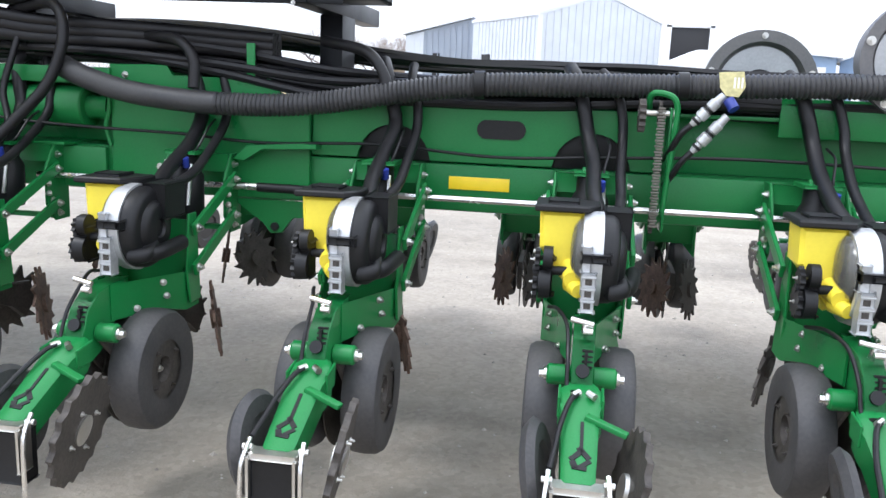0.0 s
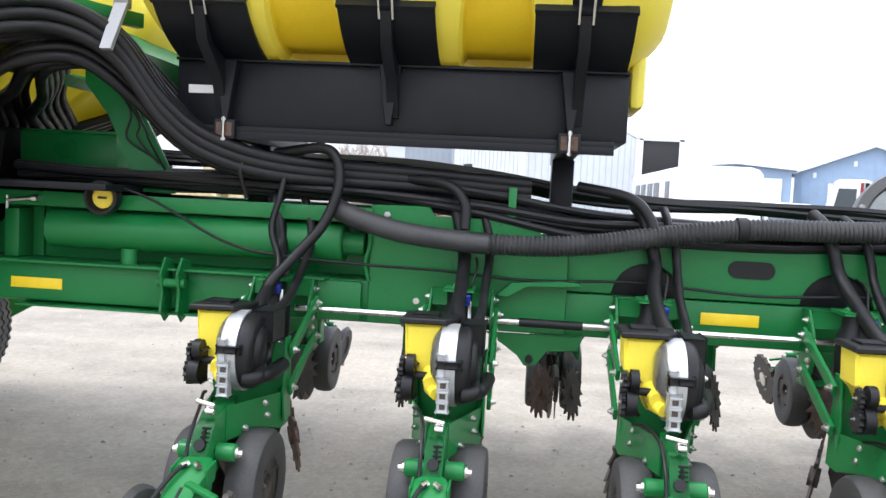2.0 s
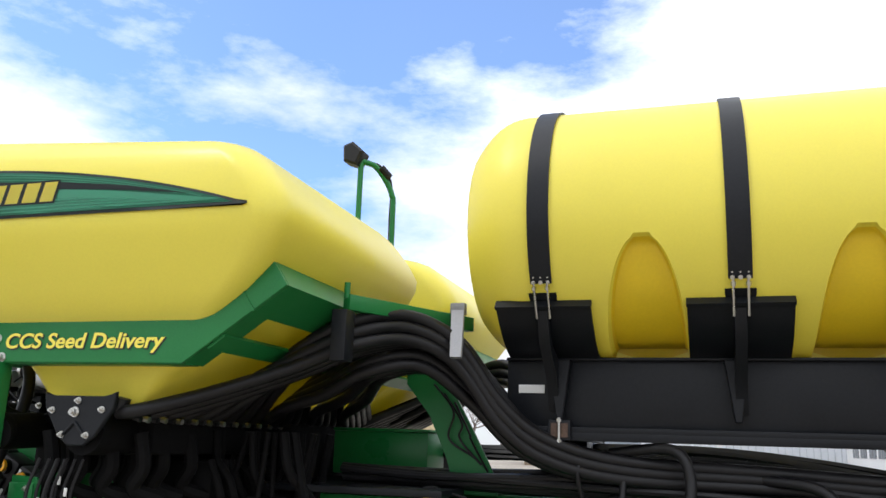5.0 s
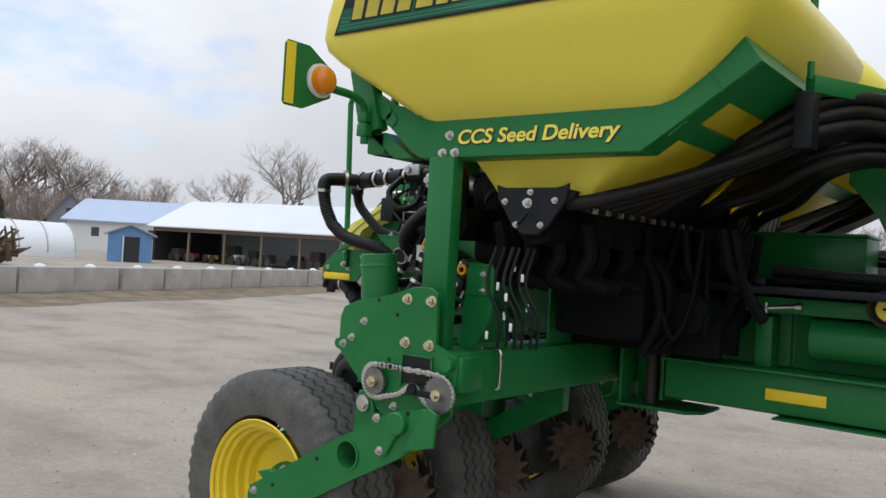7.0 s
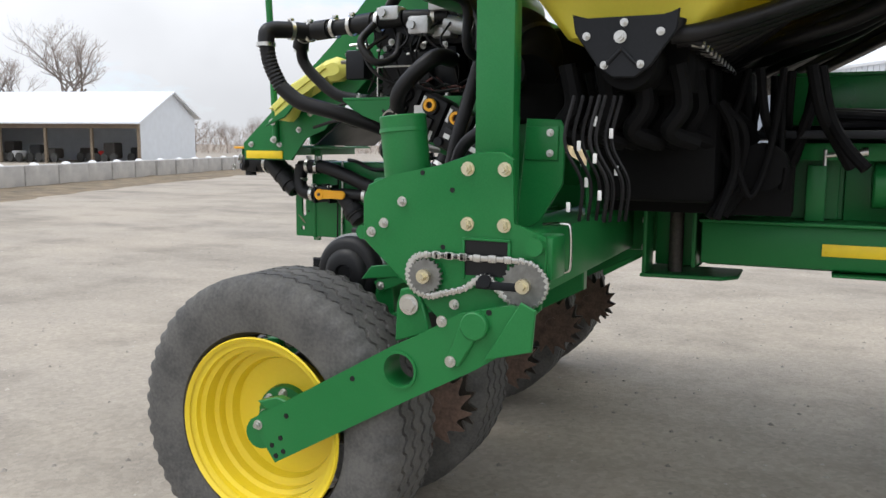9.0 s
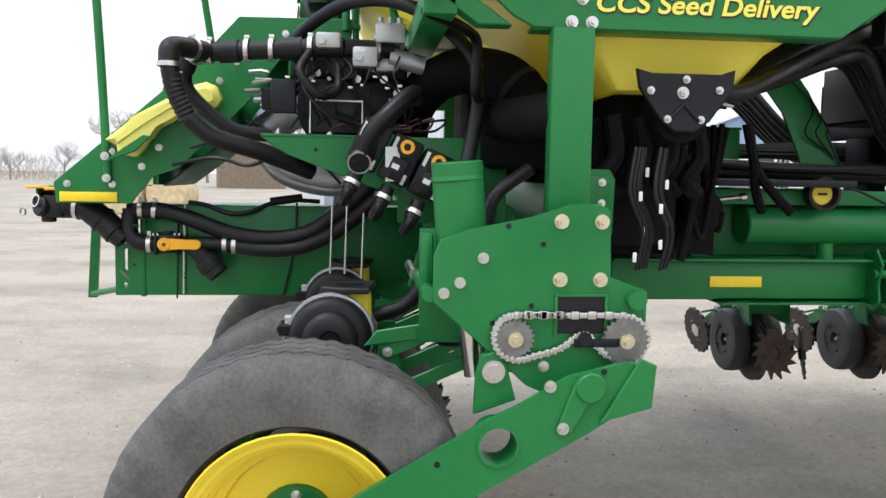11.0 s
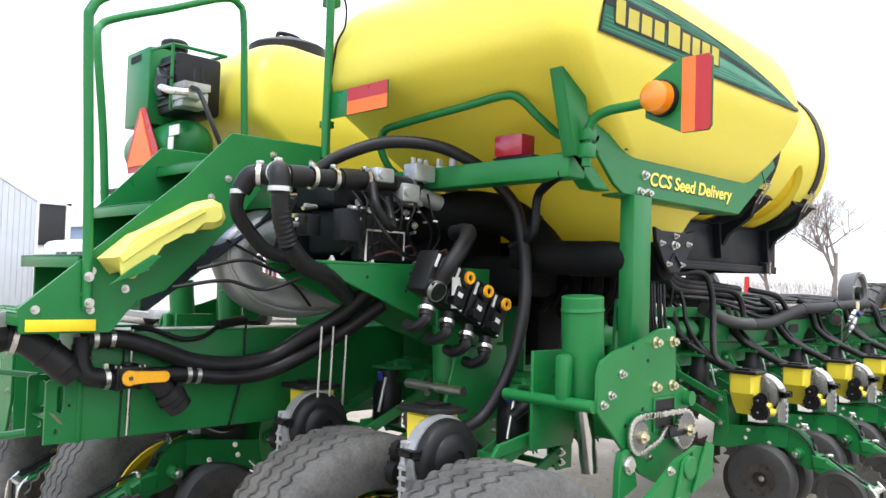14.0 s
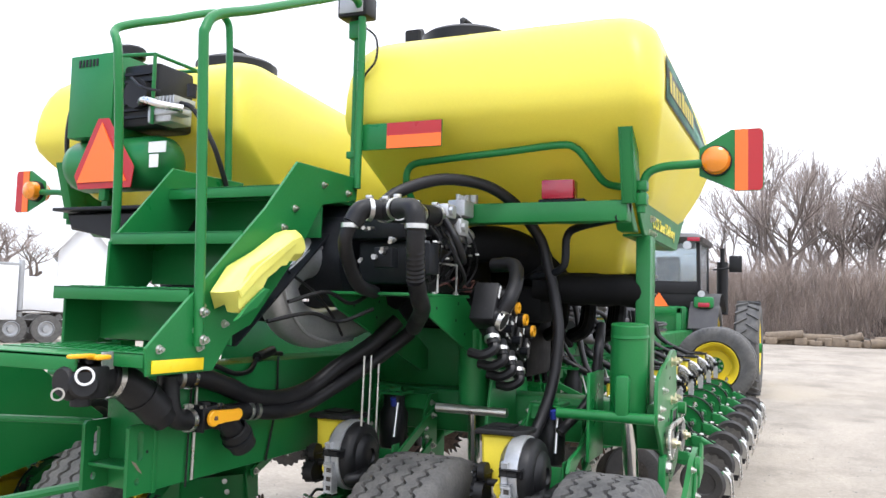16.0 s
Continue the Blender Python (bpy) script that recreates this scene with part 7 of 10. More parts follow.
# ---------------------------------------------------------------- air compressor
ac = thing("air_compressor", "green engine-driven air compressor with round tank", "air compressor", at=(-5.3, 4.3, 2.06))
part("deck", B(box(-5.62, -5.2, 3.88, 4.50, 1.99, 2.005, 0.003)), BLACKSTEEL, ac)
at_ = part("air_tank", B(lathe([(0.0, 0.0), (0.01, 0.06), (0.05, 0.115), (0.10, 0.13), (0.56, 0.13), (0.61, 0.115), (0.65, 0.06), (0.66, 0.0)], (-5.32, 4.06, 2.245), (0, 1, 0), 32)), GREEN, ac, "green air tank")
part("tank_label", B(*[poly([(4.02 + dy, 2.32), (4.12 + dy, 2.32), (4.12 + dy, 2.27), (4.02 + dy, 2.27)], "x", -5.442, -5.436, 0) for dy in (0,)], poly([(4.05, 2.26), (4.10, 2.26), (4.10, 2.20), (4.05, 2.20)], "x", -5.455, -5.449, 0)), WHITE, at_)
part("leg", B(box(-5.36, -5.28, 4.0, 4.04, 2.005, 2.13, 0.003)), GREEN, ac)
part("leg", B(box(-5.36, -5.28, 4.44, 4.48, 2.005, 2.13, 0.003)), GREEN, ac)
part("cabinet", B(box(-5.46, -5.20, 4.34, 4.62, 2.36, 2.76, 0.006)), GREEN, ac)
part("guard_frame", B(rod((-5.45, 4.10, 2.725), (-5.45, 4.33, 2.74), 0.009, 8), rod((-5.16, 4.10, 2.725), (-5.16, 4.33, 2.74), 0.009, 8), rod((-5.45, 4.10, 2.725), (-5.16, 4.10, 2.725), 0.009, 8), rod((-5.45, 4.10, 2.40), (-5.45, 4.10, 2.725), 0.009, 8)), GREEN, ac)
for q in range(7):
    part("cooling_slat", B(box(-5.432, -5.42, 4.13, 4.30, 2.44 + 0.034 * q, 2.452 + 0.034 * q, 0)), BLACKSTEEL, ac)
part("exhaust_pipe", B(tube([(-5.46, 4.16, 2.50), (-5.50, 4.10, 2.50), (-5.50, 4.0, 2.47), (-5.44, 3.93, 2.46)], 0.018, 10)), STEEL, ac)
part("fuel_line", B(tube([(-5.47, 4.22, 2.62), (-5.50, 4.12, 2.56), (-5.48, 4.03, 2.54)], 0.007, 6)), HOSE, ac)
part("oil_cap", B(rod((-5.40, 3.92, 2.52), (-5.40, 3.92, 2.58), 0.022, 12)), BLACK, ac)
part("vent_slot", B(*[box(-5.464, -5.459, 4.44 + 0.022 * i, 4.452 + 0.022 * i, 2.70, 2.735, 0) for i in range(6)]), BLACK, ac)
en = part("engine", B(box(-5.42, -5.18, 4.10, 4.32, 2.40, 2.70, 0.02), rod((-5.42, 4.20, 2.55), (-5.46, 4.20, 2.55), 0.07, 20)), BLACK, ac)
part("pump_head", B(box(-5.44, -5.30, 4.0, 4.14, 2.41, 2.49, 0.008), box(-5.45, -5.36, 3.95, 4.10, 2.44, 2.47, 0.006), box(-5.42, -5.32, 3.985, 4.11, 2.485, 2.50, 0.002)), CAST, ac)
for i in range(7):
    part("cooling_fin", B(box(-5.44, -5.30, 3.985 + 0.02 * i, 3.993 + 0.02 * i, 2.495, 2.53, 0)), CAST, ac)
part("under_box", B(poly([(3.86, 1.985), (4.46, 1.985), (4.43, 1.91), (4.22, 1.875), (4.02, 1.81), (3.86, 1.80)], "x", -5.58, -5.26, 0.012)), BLACK, ac)
part("air_filter", B(rod((-5.30, 4.40, 2.77), (-5.30, 4.40, 2.83), 0.07, 24, bev=0.01)), BLACK, ac)
part("hose", B(tube([(-5.40, 3.98, 2.50), (-5.40, 3.90, 2.46), (-5.38, 3.80, 2.30), (-5.30, 3.78, 2.12)], 0.012, 8)), HOSE, ac)
part("hose", B(tube([(-5.30, 4.68, 2.62), (-5.30, 4.78, 2.55), (-5.30, 4.80, 2.35), (-5.30, 4.74, 2.15)], 0.012, 8)), HOSE, ac)

for ob in ac.children:
    ob.matrix_basis = Matrix.Translation((0.082, -0.024, 0.01)) @ ob.matrix_basis

# ---------------------------------------------------------------- pump, fan and manifolds behind the tank
pb = thing("pump_bracket", "green triangular shelf bracket with pump", "bracket", at=(-4.9, 2.75, 1.3))
for y in (2.70, 3.08):
    pl = part("side_plate", B(poly([(-5.40, 1.655), (-4.90, 1.66), (-4.84, 1.62), (-4.45, 1.40), (-4.45, 1.30), (-4.52, 1.30), (-5.33, 1.60)], "y", y, y + 0.012, 0.003)), GREEN, pb)
    for x, z in ((-5.2, 1.61), (-5.0, 1.56), (-4.9, 1.50), (-4.98, 1.63)):
        part("hole", B(rod((x, y - 0.001, z), (x, y + 0.0125, z), 0.007, 8)), BLACK, pl)
part("shelf", B(box(-5.40, -4.85, 2.70, 3.10, 1.655, 1.667, 0.003)), GREEN, pb)
bolts(pb, [((-5.34, 2.74, 1.667), (0, 0, 1)), ((-5.15, 2.74, 1.667), (0, 0, 1)), ((-4.92, 2.74, 1.667), (0, 0, 1))], 0.012)
part("engine_block", B(box(-5.30, -4.86, 2.80, 3.06, 1.88, 2.02, 0.02), box(-5.24, -4.90, 2.78, 3.05, 1.70, 1.88, 0.02), rod((-5.1, 2.78, 1.93), (-5.1, 2.72, 1.93), 0.06, 18)), BLACKSTEEL, pb)
part("carburettor", B(box(-5.06, -4.92, 2.74, 2.80, 1.94, 1.99, 0.008), box(-4.99, -4.90, 2.72, 2.80, 1.905, 1.945, 0.008), rod((-4.93, 2.74, 1.96), (-4.80, 2.74, 1.93), 0.035, 14)), CAST, pb)
part("valve_block", B(box(-4.82, -4.66, 2.70, 2.80, 1.99, 2.085, 0.006), rod((-4.79, 2.75, 2.08), (-4.79, 2.75, 2.12), 0.014, 8), rod((-4.71, 2.75, 2.08), (-4.71, 2.75, 2.13), 0.02, 10)), CAST, pb, "grey cast valve block")
part("cable_box", B(box(-5.22, -5.0, 2.73, 2.78, 1.675, 1.85, 0.004)), BLACK, pb)
part("wire_frame", B(tube([(-5.22, 2.69, 1.67), (-5.22, 2.69, 1.79), (-5.03, 2.69, 1.79), (-5.03, 2.69, 1.68)], 0.005, 6, smooth=False)), ZINC, pb)
WIRE = mat("brown_wiring", (0.10, 0.035, 0.03), 0.6, vary=0.5, scale=60)
rnd = random.Random(8)
for i in range(9):
    p = [(-5.22 + 0.05 * i, 2.74, 1.68 + rnd.uniform(0, 0.04)), (-5.12 + 0.05 * i, 2.715, 1.70 + rnd.uniform(0, 0.05)), (-5.0 + 0.03 * i, 2.73, 1.69), (-4.85, 2.72 + rnd.uniform(-0.03, 0.03), 1.68 + rnd.uniform(0, 0.02))]
    part("wire", B(tube(p, 0.005, 5)), WIRE if i % 2 else HOSE, pb)
part("relay_box", B(box(-5.36, -5.27, 2.66, 2.72, 1.74, 1.86, 0.008)), BLACKSTEEL, pb)
bolts(pb, [((x, 2.775, z), (0, -1, 0)) for x, z in ((-5.20, 1.90), (-5.05, 1.88), (-4.95, 1.88), (-5.13, 1.96), (-5.0, 2.0), (-4.90, 1.83))], 0.011)

# plumbing: cross of fittings, clamps and hoses
pm = thing("pump_plumbing", "black fittings and hoses with bright worm clamps", "plumbing", at=(-5.2, 2.7, 1.95))
def clamp(c, d, r):
    return part("hose_clamp", B(lathe([(-0.008, r), (-0.008, r + 0.004), (0.008, r + 0.004), (0.008, r)], c, d, 20, True), box(c[0] - 0.01, c[0] + 0.01, c[1] - 0.012, c[1] + 0.012, c[2] + r, c[2] + r + 0.014, 0.002)), ZINC, pm)
part("main_pipe", B(rod((-5.60, 2.74, 1.957), (-5.10, 2.70, 1.985), 0.034, 16), rod((-5.55, 2.737, 1.960), (-5.48, 2.731, 1.964), 0.042, 16), rod((-5.33, 2.72, 1.972), (-5.25, 2.713, 1.977), 0.042, 16)), BLACK, pm)
part("long_pipe", B(rod((-5.10, 2.70, 1.985), (-4.92, 2.74, 1.985), 0.032, 16)), HOSE, pm)
part("elbow", B(tube([(-5.60, 2.74, 1.957), (-5.66, 2.79, 1.955), (-5.69, 2.815, 1.90)], 0.036, 14)), BLACK, pm)
part("tee_elbow", B(tube([(-5.59, 2.735, 1.958), (-5.65, 2.64, 1.957), (-5.688, 2.575, 1.945), (-5.692, 2.56, 1.89)], 0.036, 14)), BLACK, pm)
for x0, x1, z0, z1 in ((-5.20, -5.11, 1.975, 2.032), (-5.067, -4.975, 1.912, 1.985)):
    part("silver_fitting", B(box(x0, x1, 2.66, 2.74, z0, z1, 0.01), rod((x0 + 0.02, 2.645, (z0 + z1) / 2), (x0 + 0.02, 2.66, (z0 + z1) / 2), 0.018, 8)), CAST, pm, "bright cast fitting")
part("hydraulic_block", B(box(-4.985, -4.875, 2.68, 2.76, 2.005, 2.075, 0.006), *[rod((-4.965 + 0.035 * q, 2.72, 2.075), (-4.965 + 0.035 * q, 2.72, 2.10), 0.010, 8) for q in range(3)]), CAST, pm, "grey hydraulic valve block")
for c, d, r in (((-5.585, 2.739, 1.957), (1, -0.07, 0), 0.040), ((-5.45, 2.728, 1.966), (1, -0.07, 0), 0.040), ((-5.22, 2.71, 1.979), (1, -0.07, 0), 0.040), ((-5.36, 2.72, 1.97), (1, -0.07, 0), 0.040), ((-4.98, 2.73, 1.985), (1, 0.2, 0), 0.034), ((-5.691, 2.56, 1.888), (0, 0, 1), 0.037), ((-5.69, 2.82, 1.895), (0, 0, 1), 0.030), ((-5.635, 2.665, 1.957), (0.5, 0.85, 0), 0.038), ((-5.64, 2.775, 1.956), (-0.6, 0.5, 0), 0.038)):
    clamp(c, d, r)
part("down_hose", B(tube([(-5.69, 2.818, 1.91), (-5.69, 2.84, 1.84), (-5.635, 2.855, 1.77), (-5.53, 2.87, 1.69), (-5.38, 2.885, 1.665)], 0.026, 12)), HOSE, pm)
part("ribbed_hose", B(tube([(-5.692, 2.56, 1.90), (-5.675, 2.57, 1.80), (-5.635, 2.585, 1.71)], 0.034, 14, 6, ridge=0.003, pitch=0.016)), HOSE, pm)
part("ribbed_tail", B(tube([(-5.635, 2.585, 1.71), (-5.55, 2.61, 1.645), (-5.40, 2.67, 1.60), (-5.22, 2.79, 1.53)], 0.033, 12)), HOSE, pm)
part("small_hose", B(tube([(-5.22, 2.66, 1.96), (-5.25, 2.60, 1.88), (-5.18, 2.60, 1.80), (-5.12, 2.66, 1.83), (-5.12, 2.70, 1.92)], 0.016, 10)), HOSE, pm)
part("arc_hose", B(tube([(-5.32, 2.92, 2.0), (-5.24, 2.86, 2.08), (-5.10, 2.74, 2.145), (-4.95, 2.61, 2.14), (-4.82, 2.53, 2.085), (-4.735, 2.49, 2.02), (-4.655, 2.44, 1.92), (-4.64, 2.41, 1.80), (-4.655, 2.375, 1.69), (-4.70, 2.34, 1.50), (-4.76, 2.35, 1.28), (-4.86, 2.39, 1.10), (-4.98, 2.42, 1.04)], 0.025, 12)), HOSE, pm)
part("side_hose", B(tube([(-4.5, 2.2, 1.55), (-4.62, 2.18, 1.45), (-4.66, 2.2, 1.25), (-4.80, 2.3, 1.10)], 0.022, 10)), HOSE, pm)

for q, pts in enumerate(([(-5.72, 3.05, 1.62), (-5.55, 3.0, 1.66), (-5.40, 2.98, 1.62), (-5.30, 2.95, 1.66)], [(-5.80, 3.08, 1.55), (-5.62, 3.02, 1.58), (-5.48, 2.98, 1.55), (-5.36, 2.9, 1.60)], [(-5.18, 2.70, 1.92), (-5.24, 2.62, 1.84), (-5.16, 2.60, 1.74), (-5.05, 2.66, 1.70)])):
    part("wire", B(tube(pts, 0.008, 6)), HOSE, pm)

rnd = random.Random(27)
# small bright fittings, ties and leads round the pump
for i in range(26):
    x, z = -5.26 + 0.40 * rnd.random(), 1.70 + 0.32 * rnd.random()
    y = 2.772 if z < 1.87 else 2.79
    part("fitting", B(rod((x, y + 0.01, z), (x + rnd.uniform(-0.01, 0.01), y - 0.02 - 0.03 * rnd.random(), z + rnd.uniform(-0.01, 0.01)), 0.006 + 0.006 * rnd.random(), 6)), (ZINC, BLACK, CAST)[i % 3], pm)
for i in range(10):
    x = -5.30 + 0.045 * i
    y, z = 2.70 + 0.04 * rnd.random(), 1.98 - 0.03 * rnd.random()
    part("wire", B(tube([(x, y, z), (x + rnd.uniform(-0.05, 0.05), y - 0.05, z - 0.08), (x + rnd.uniform(-0.08, 0.08), y - 0.03, z - 0.17), (x + rnd.uniform(-0.1, 0.12), y + 0.02, 1.69)], 0.0045, 6)), HOSE, pm)
    q = rnd.random()
    part("tie", B(box(x - 0.008, x + 0.008, y - 0.058, y - 0.045, z - 0.09 - 0.06 * q, z - 0.082 - 0.06 * q, 0.001)), WHITE if i % 3 == 0 else ZINC, pm)
for i in range(9):
    x, y, z = -5.42 + 0.05 * rnd.random(), 2.78 + 0.22 * rnd.random(), 1.70 + 0.22 * rnd.random()
    part("fitting", B(rod((x, y, z), (x - 0.03 - 0.03 * rnd.random(), y - 0.01, z + rnd.uniform(-0.01, 0.01)), 0.006 + 0.005 * rnd.random(), 6)), (ZINC, CAST)[i % 2], pm)
part("coil_box", B(box(-5.41, -5.35, 2.80, 2.88, 1.76, 1.84, 0.006)), BLACKSTEEL, pm, "dark ignition box")

# section valve manifold
vm = thing("valve_manifold", "black section valve manifold with yellow dials", "manifold", at=(-4.75, 2.55, 1.35))
m0 = Matrix.Translation((-4.985, 2.55, 1.665)) @ Matrix.Rotation(radians(25), 4, "Y")
for i in range(4):
    mm = m0 @ Matrix.Translation((0.12 * i, 0, 0))
    blk = part("valve", B(moved(mm, box(-0.056, 0.056, -0.05, 0.06, -0.13, 0.04, 0.012), box(-0.03, 0.03, -0.07, -0.05, -0.12, -0.04, 0.006), rod((0, -0.04, 0.0), (0, -0.075, 0.0), 0.032, 18), rod((0, -0.03, -0.15), (0, -0.05, -0.215), 0.026, 14))), BLACK, vm)
    if i:
        part("dial", B(moved(mm, lathe([(0.0, 0.013), (-0.012, 0.013), (-0.012, 0.024), (0.0, 0.026)], (0, -0.075, 0.005), (0, 1, 0), 20))), HANDLE_Y, blk, "yellow ring dial")
    part("valve_label", B(moved(mm, box(-0.022, 0.004, -0.0735, -0.0705, -0.082, -0.064, 0))), WHITE, blk)
    part("valve_label", B(moved(mm, box(-0.048, -0.036, -0.0535, -0.0505, -0.028, 0.025, 0))), WHITE, blk)
    part("valve_label", B(moved(mm, box(0.030, 0.042, -0.0535, -0.0505, -0.122, -0.085, 0))), WHITE, blk)
    part("solenoid", B(moved(mm, rod((-0.03, -0.05, -0.105), (-0.03, -0.085, -0.105), 0.018, 12))), BLACKSTEEL, blk)
    part("clamp", B(moved(mm, lathe([(-0.008, 0.028), (-0.008, 0.033), (0.008, 0.033), (0.008, 0.028)], (0, -0.04, -0.19), (0, 0.3, 1), 18, True))), ZINC, blk)
    part("outlet", B(moved(mm, tube([(0, -0.05, -0.205), (0, -0.055, -0.235), (0.0, -0.01, -0.262), (0.01, 0.05, -0.25)], 0.021, 8))), HOSE, blk)
part("inlet_hose", B(tube([(-5.02, 2.50, 1.58), (-5.0, 2.46, 1.66), (-4.93, 2.46, 1.74), (-4.86, 2.50, 1.80), (-4.84, 2.60, 1.80)], 0.032, 12)), HOSE, vm)
part("inlet", B(rod((-5.04, 2.55, 1.60), (-5.04, 2.47, 1.56), 0.036, 16)), BLACK, vm)
part("inlet_clamp", B(lathe([(-0.01, 0.036), (-0.01, 0.041), (0.01, 0.041), (0.01, 0.036)], (-5.04, 2.48, 1.565), (0, -1, -0.4), 18, True)), ZINC, vm)
part("hanger_plate", B(box(-4.9, -4.5, 2.62, 2.635, 1.35, 1.66, 0.003)), GREEN, vm)
part("rear_label", B(box(-4.95, -4.90, 2.49, 2.493, 1.50, 1.62, 0)), WHITE, vm)

# fan duct: black drum towards the right, grey duct to the left
fd = thing("fan_duct", "black air duct with a grey moulded elbow", "air duct", at=(-4.6, 2.9, 1.5))
# added black box that closes a bright gap beside the duct
part("gap_fill_lower", B(box(-4.60, -4.34, 2.45, 2.80, 1.55, 1.72, 0.04)), SHADE_BLACK, fd)
part("arch_duct", B(tube([(-4.84, 3.12, 1.66), (-4.83, 2.98, 1.78), (-4.77, 2.82, 1.87), (-4.66, 2.68, 1.91), (-4.53, 2.57, 1.88), (-4.45, 2.49, 1.79), (-4.45, 2.42, 1.72)], 0.085, 18)), SHADE_BLACK, fd)
# another added black box, which darkens the space behind the arch
part("gap_fill_box", B(box(-4.62, -4.32, 2.78, 3.40, 1.52, 1.93, 0.06)), SHADE_BLACK, fd)
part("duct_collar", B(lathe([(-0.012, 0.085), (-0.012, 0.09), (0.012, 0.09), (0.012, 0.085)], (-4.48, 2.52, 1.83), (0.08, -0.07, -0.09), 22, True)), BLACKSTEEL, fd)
part("cross_pipe", B(tube([(-4.56, 2.50, 1.72), (-4.50, 2.2, 1.71), (-4.47, 2.12, 1.712), (-4.42, 2.05, 1.70)], 0.07, 16)), SHADE_BLACK, fd)
part("elbow_duct", B(tube([(-5.20, 3.25, 1.82), (-5.36, 3.28, 1.78), (-5.44, 3.30, 1.68), (-5.36, 3.30, 1.56), (-5.20, 3.30, 1.51), (-5.02, 3.28, 1.52), (-4.85, 3.22, 1.58)], 0.085, 20)), GALV, fd, "grey moulded elbow duct")
part("duct_rib", B(tube([(-5.20, 3.18, 1.86), (-5.38, 3.20, 1.82), (-5.50, 3.22, 1.69), (-5.40, 3.21, 1.52), (-5.20, 3.21, 1.455), (-5.0, 3.20, 1.46)], 0.008, 8)), GALV, fd)
part("fan_body", B(lathe([(0.0, 0.0), (0.0, 0.20), (0.16, 0.20), (0.18, 0.16), (0.18, 0.0)], (-5.10, 3.10, 1.80), (0, 1, 0), 30)), BLACKSTEEL, fd)
part("duct_strap", B(tube([(-5.52, 3.2, 1.74), (-5.35, 3.18, 1.66), (-5.20, 3.18, 1.56), (-5.12, 3.18, 1.48)], 0.006, 6)), HOSE, fd)

# fill valve plumbing on the tail beam
fp = thing("fill_plumbing", "black fill plumbing with orange-yellow ball valve handles", "plumbing", at=(-5.9, 3.3, 1.1))
part("fill_elbow", B(tube([(-6.27, 3.33, 1.372), (-6.22, 3.32, 1.36), (-6.17, 3.31, 1.325), (-6.125, 3.30, 1.29), (-6.085, 3.29, 1.25)], 0.056, 18)), BLACK, fp)
part("elbow_bead", B(lathe([(-0.006, 0.056), (-0.006, 0.061), (0.006, 0.061), (0.006, 0.056)], (-6.145, 3.305, 1.307), (0.7, -0.1, -0.6), 22, True)), BLACK, fp)
part("elbow_nut", B(lathe([(-0.022, 0.02), (-0.022, 0.05), (0.022, 0.044), (0.022, 0.02)], (-6.07, 3.29, 1.235), (0.7, -0.1, -0.7), 12)), BLACK, fp)
part("elbow_low", B(tube([(-6.03, 3.30, 1.335), (-6.03, 3.29, 1.26), (-6.0, 3.285, 1.218), (-5.93, 3.285, 1.207)], 0.036, 14)), BLACK, fp)
part("ball_valve", B(rod((-5.95, 3.285, 1.207), (-5.76, 3.285, 1.21), 0.030, 14), box(-5.905, -5.825, 3.25, 3.325, 1.168, 1.25, 0.008), rod((-5.865, 3.285, 1.245), (-5.865, 3.285, 1.262), 0.022, 12)), BLACK, fp)
for x in (-5.912, -5.822):
    part("valve_flange", B(box(x - 0.006, x + 0.006, 3.243, 3.33, 1.162, 1.256, 0.003)), BLACKSTEEL, fp)
    part("flange_bolt", B(rod((x - 0.012, 3.25, 1.25), (x + 0.012, 3.25, 1.25), 0.006, 6)), ZINC, fp)
part("strainer", B(rod((-5.765, 3.285, 1.205), (-5.70, 3.28, 1.135), 0.040, 18), lathe([(-0.03, 0.046), (-0.026, 0.053), (0.026, 0.055), (0.03, 0.05), (0.06, 0.05), (0.066, 0.04), (0.066, 0)], (-5.69, 3.275, 1.125), (0.62, -0.05, -0.72), 20)), BLACK, fp)
part("strainer_rib", B(lathe([(-0.004, 0.054), (-0.004, 0.059), (0.004, 0.059), (0.004, 0.054)], (-5.685, 3.275, 1.118), (0.62, -0.05, -0.72), 20, True)), BLACKSTEEL, fp)
hd = part("valve_handle", B(rod((-5.873, 3.226, 1.209), (-5.873, 3.243, 1.209), 0.029, 22, bev=0.004), poly([(-5.87, 1.183), (-5.80, 1.189), (-5.735, 1.186), (-5.722, 1.196), (-5.717, 1.209), (-5.722, 1.223), (-5.735, 1.231), (-5.80, 1.227), (-5.87, 1.237)], "y", 3.228, 3.240, 0.004)), HANDLE_Y, fp, "orange-yellow valve handle")
part("handle_screw", B(rod((-5.873, 3.220, 1.209), (-5.873, 3.227, 1.209), 0.008, 6)), RUST, hd)
part("upper_hose", B(tube([(-5.99, 3.31, 1.352), (-5.88, 3.30, 1.348), (-5.74, 3.29, 1.305), (-5.60, 3.285, 1.255), (-5.42, 3.27, 1.235), (-5.26, 3.24, 1.265), (-5.14, 3.18, 1.35), (-5.02, 3.08, 1.45), (-4.95, 3.0, 1.55)], 0.035, 14)), HOSE, fp)
part("lower_hose", B(tube([(-5.77, 3.285, 1.21), (-5.62, 3.285, 1.205), (-5.46, 3.265, 1.187), (-5.30, 3.24, 1.20), (-5.15, 3.18, 1.27), (-5.0, 3.06, 1.39), (-4.9, 2.96, 1.50)], 0.032, 14)), HOSE, fp)
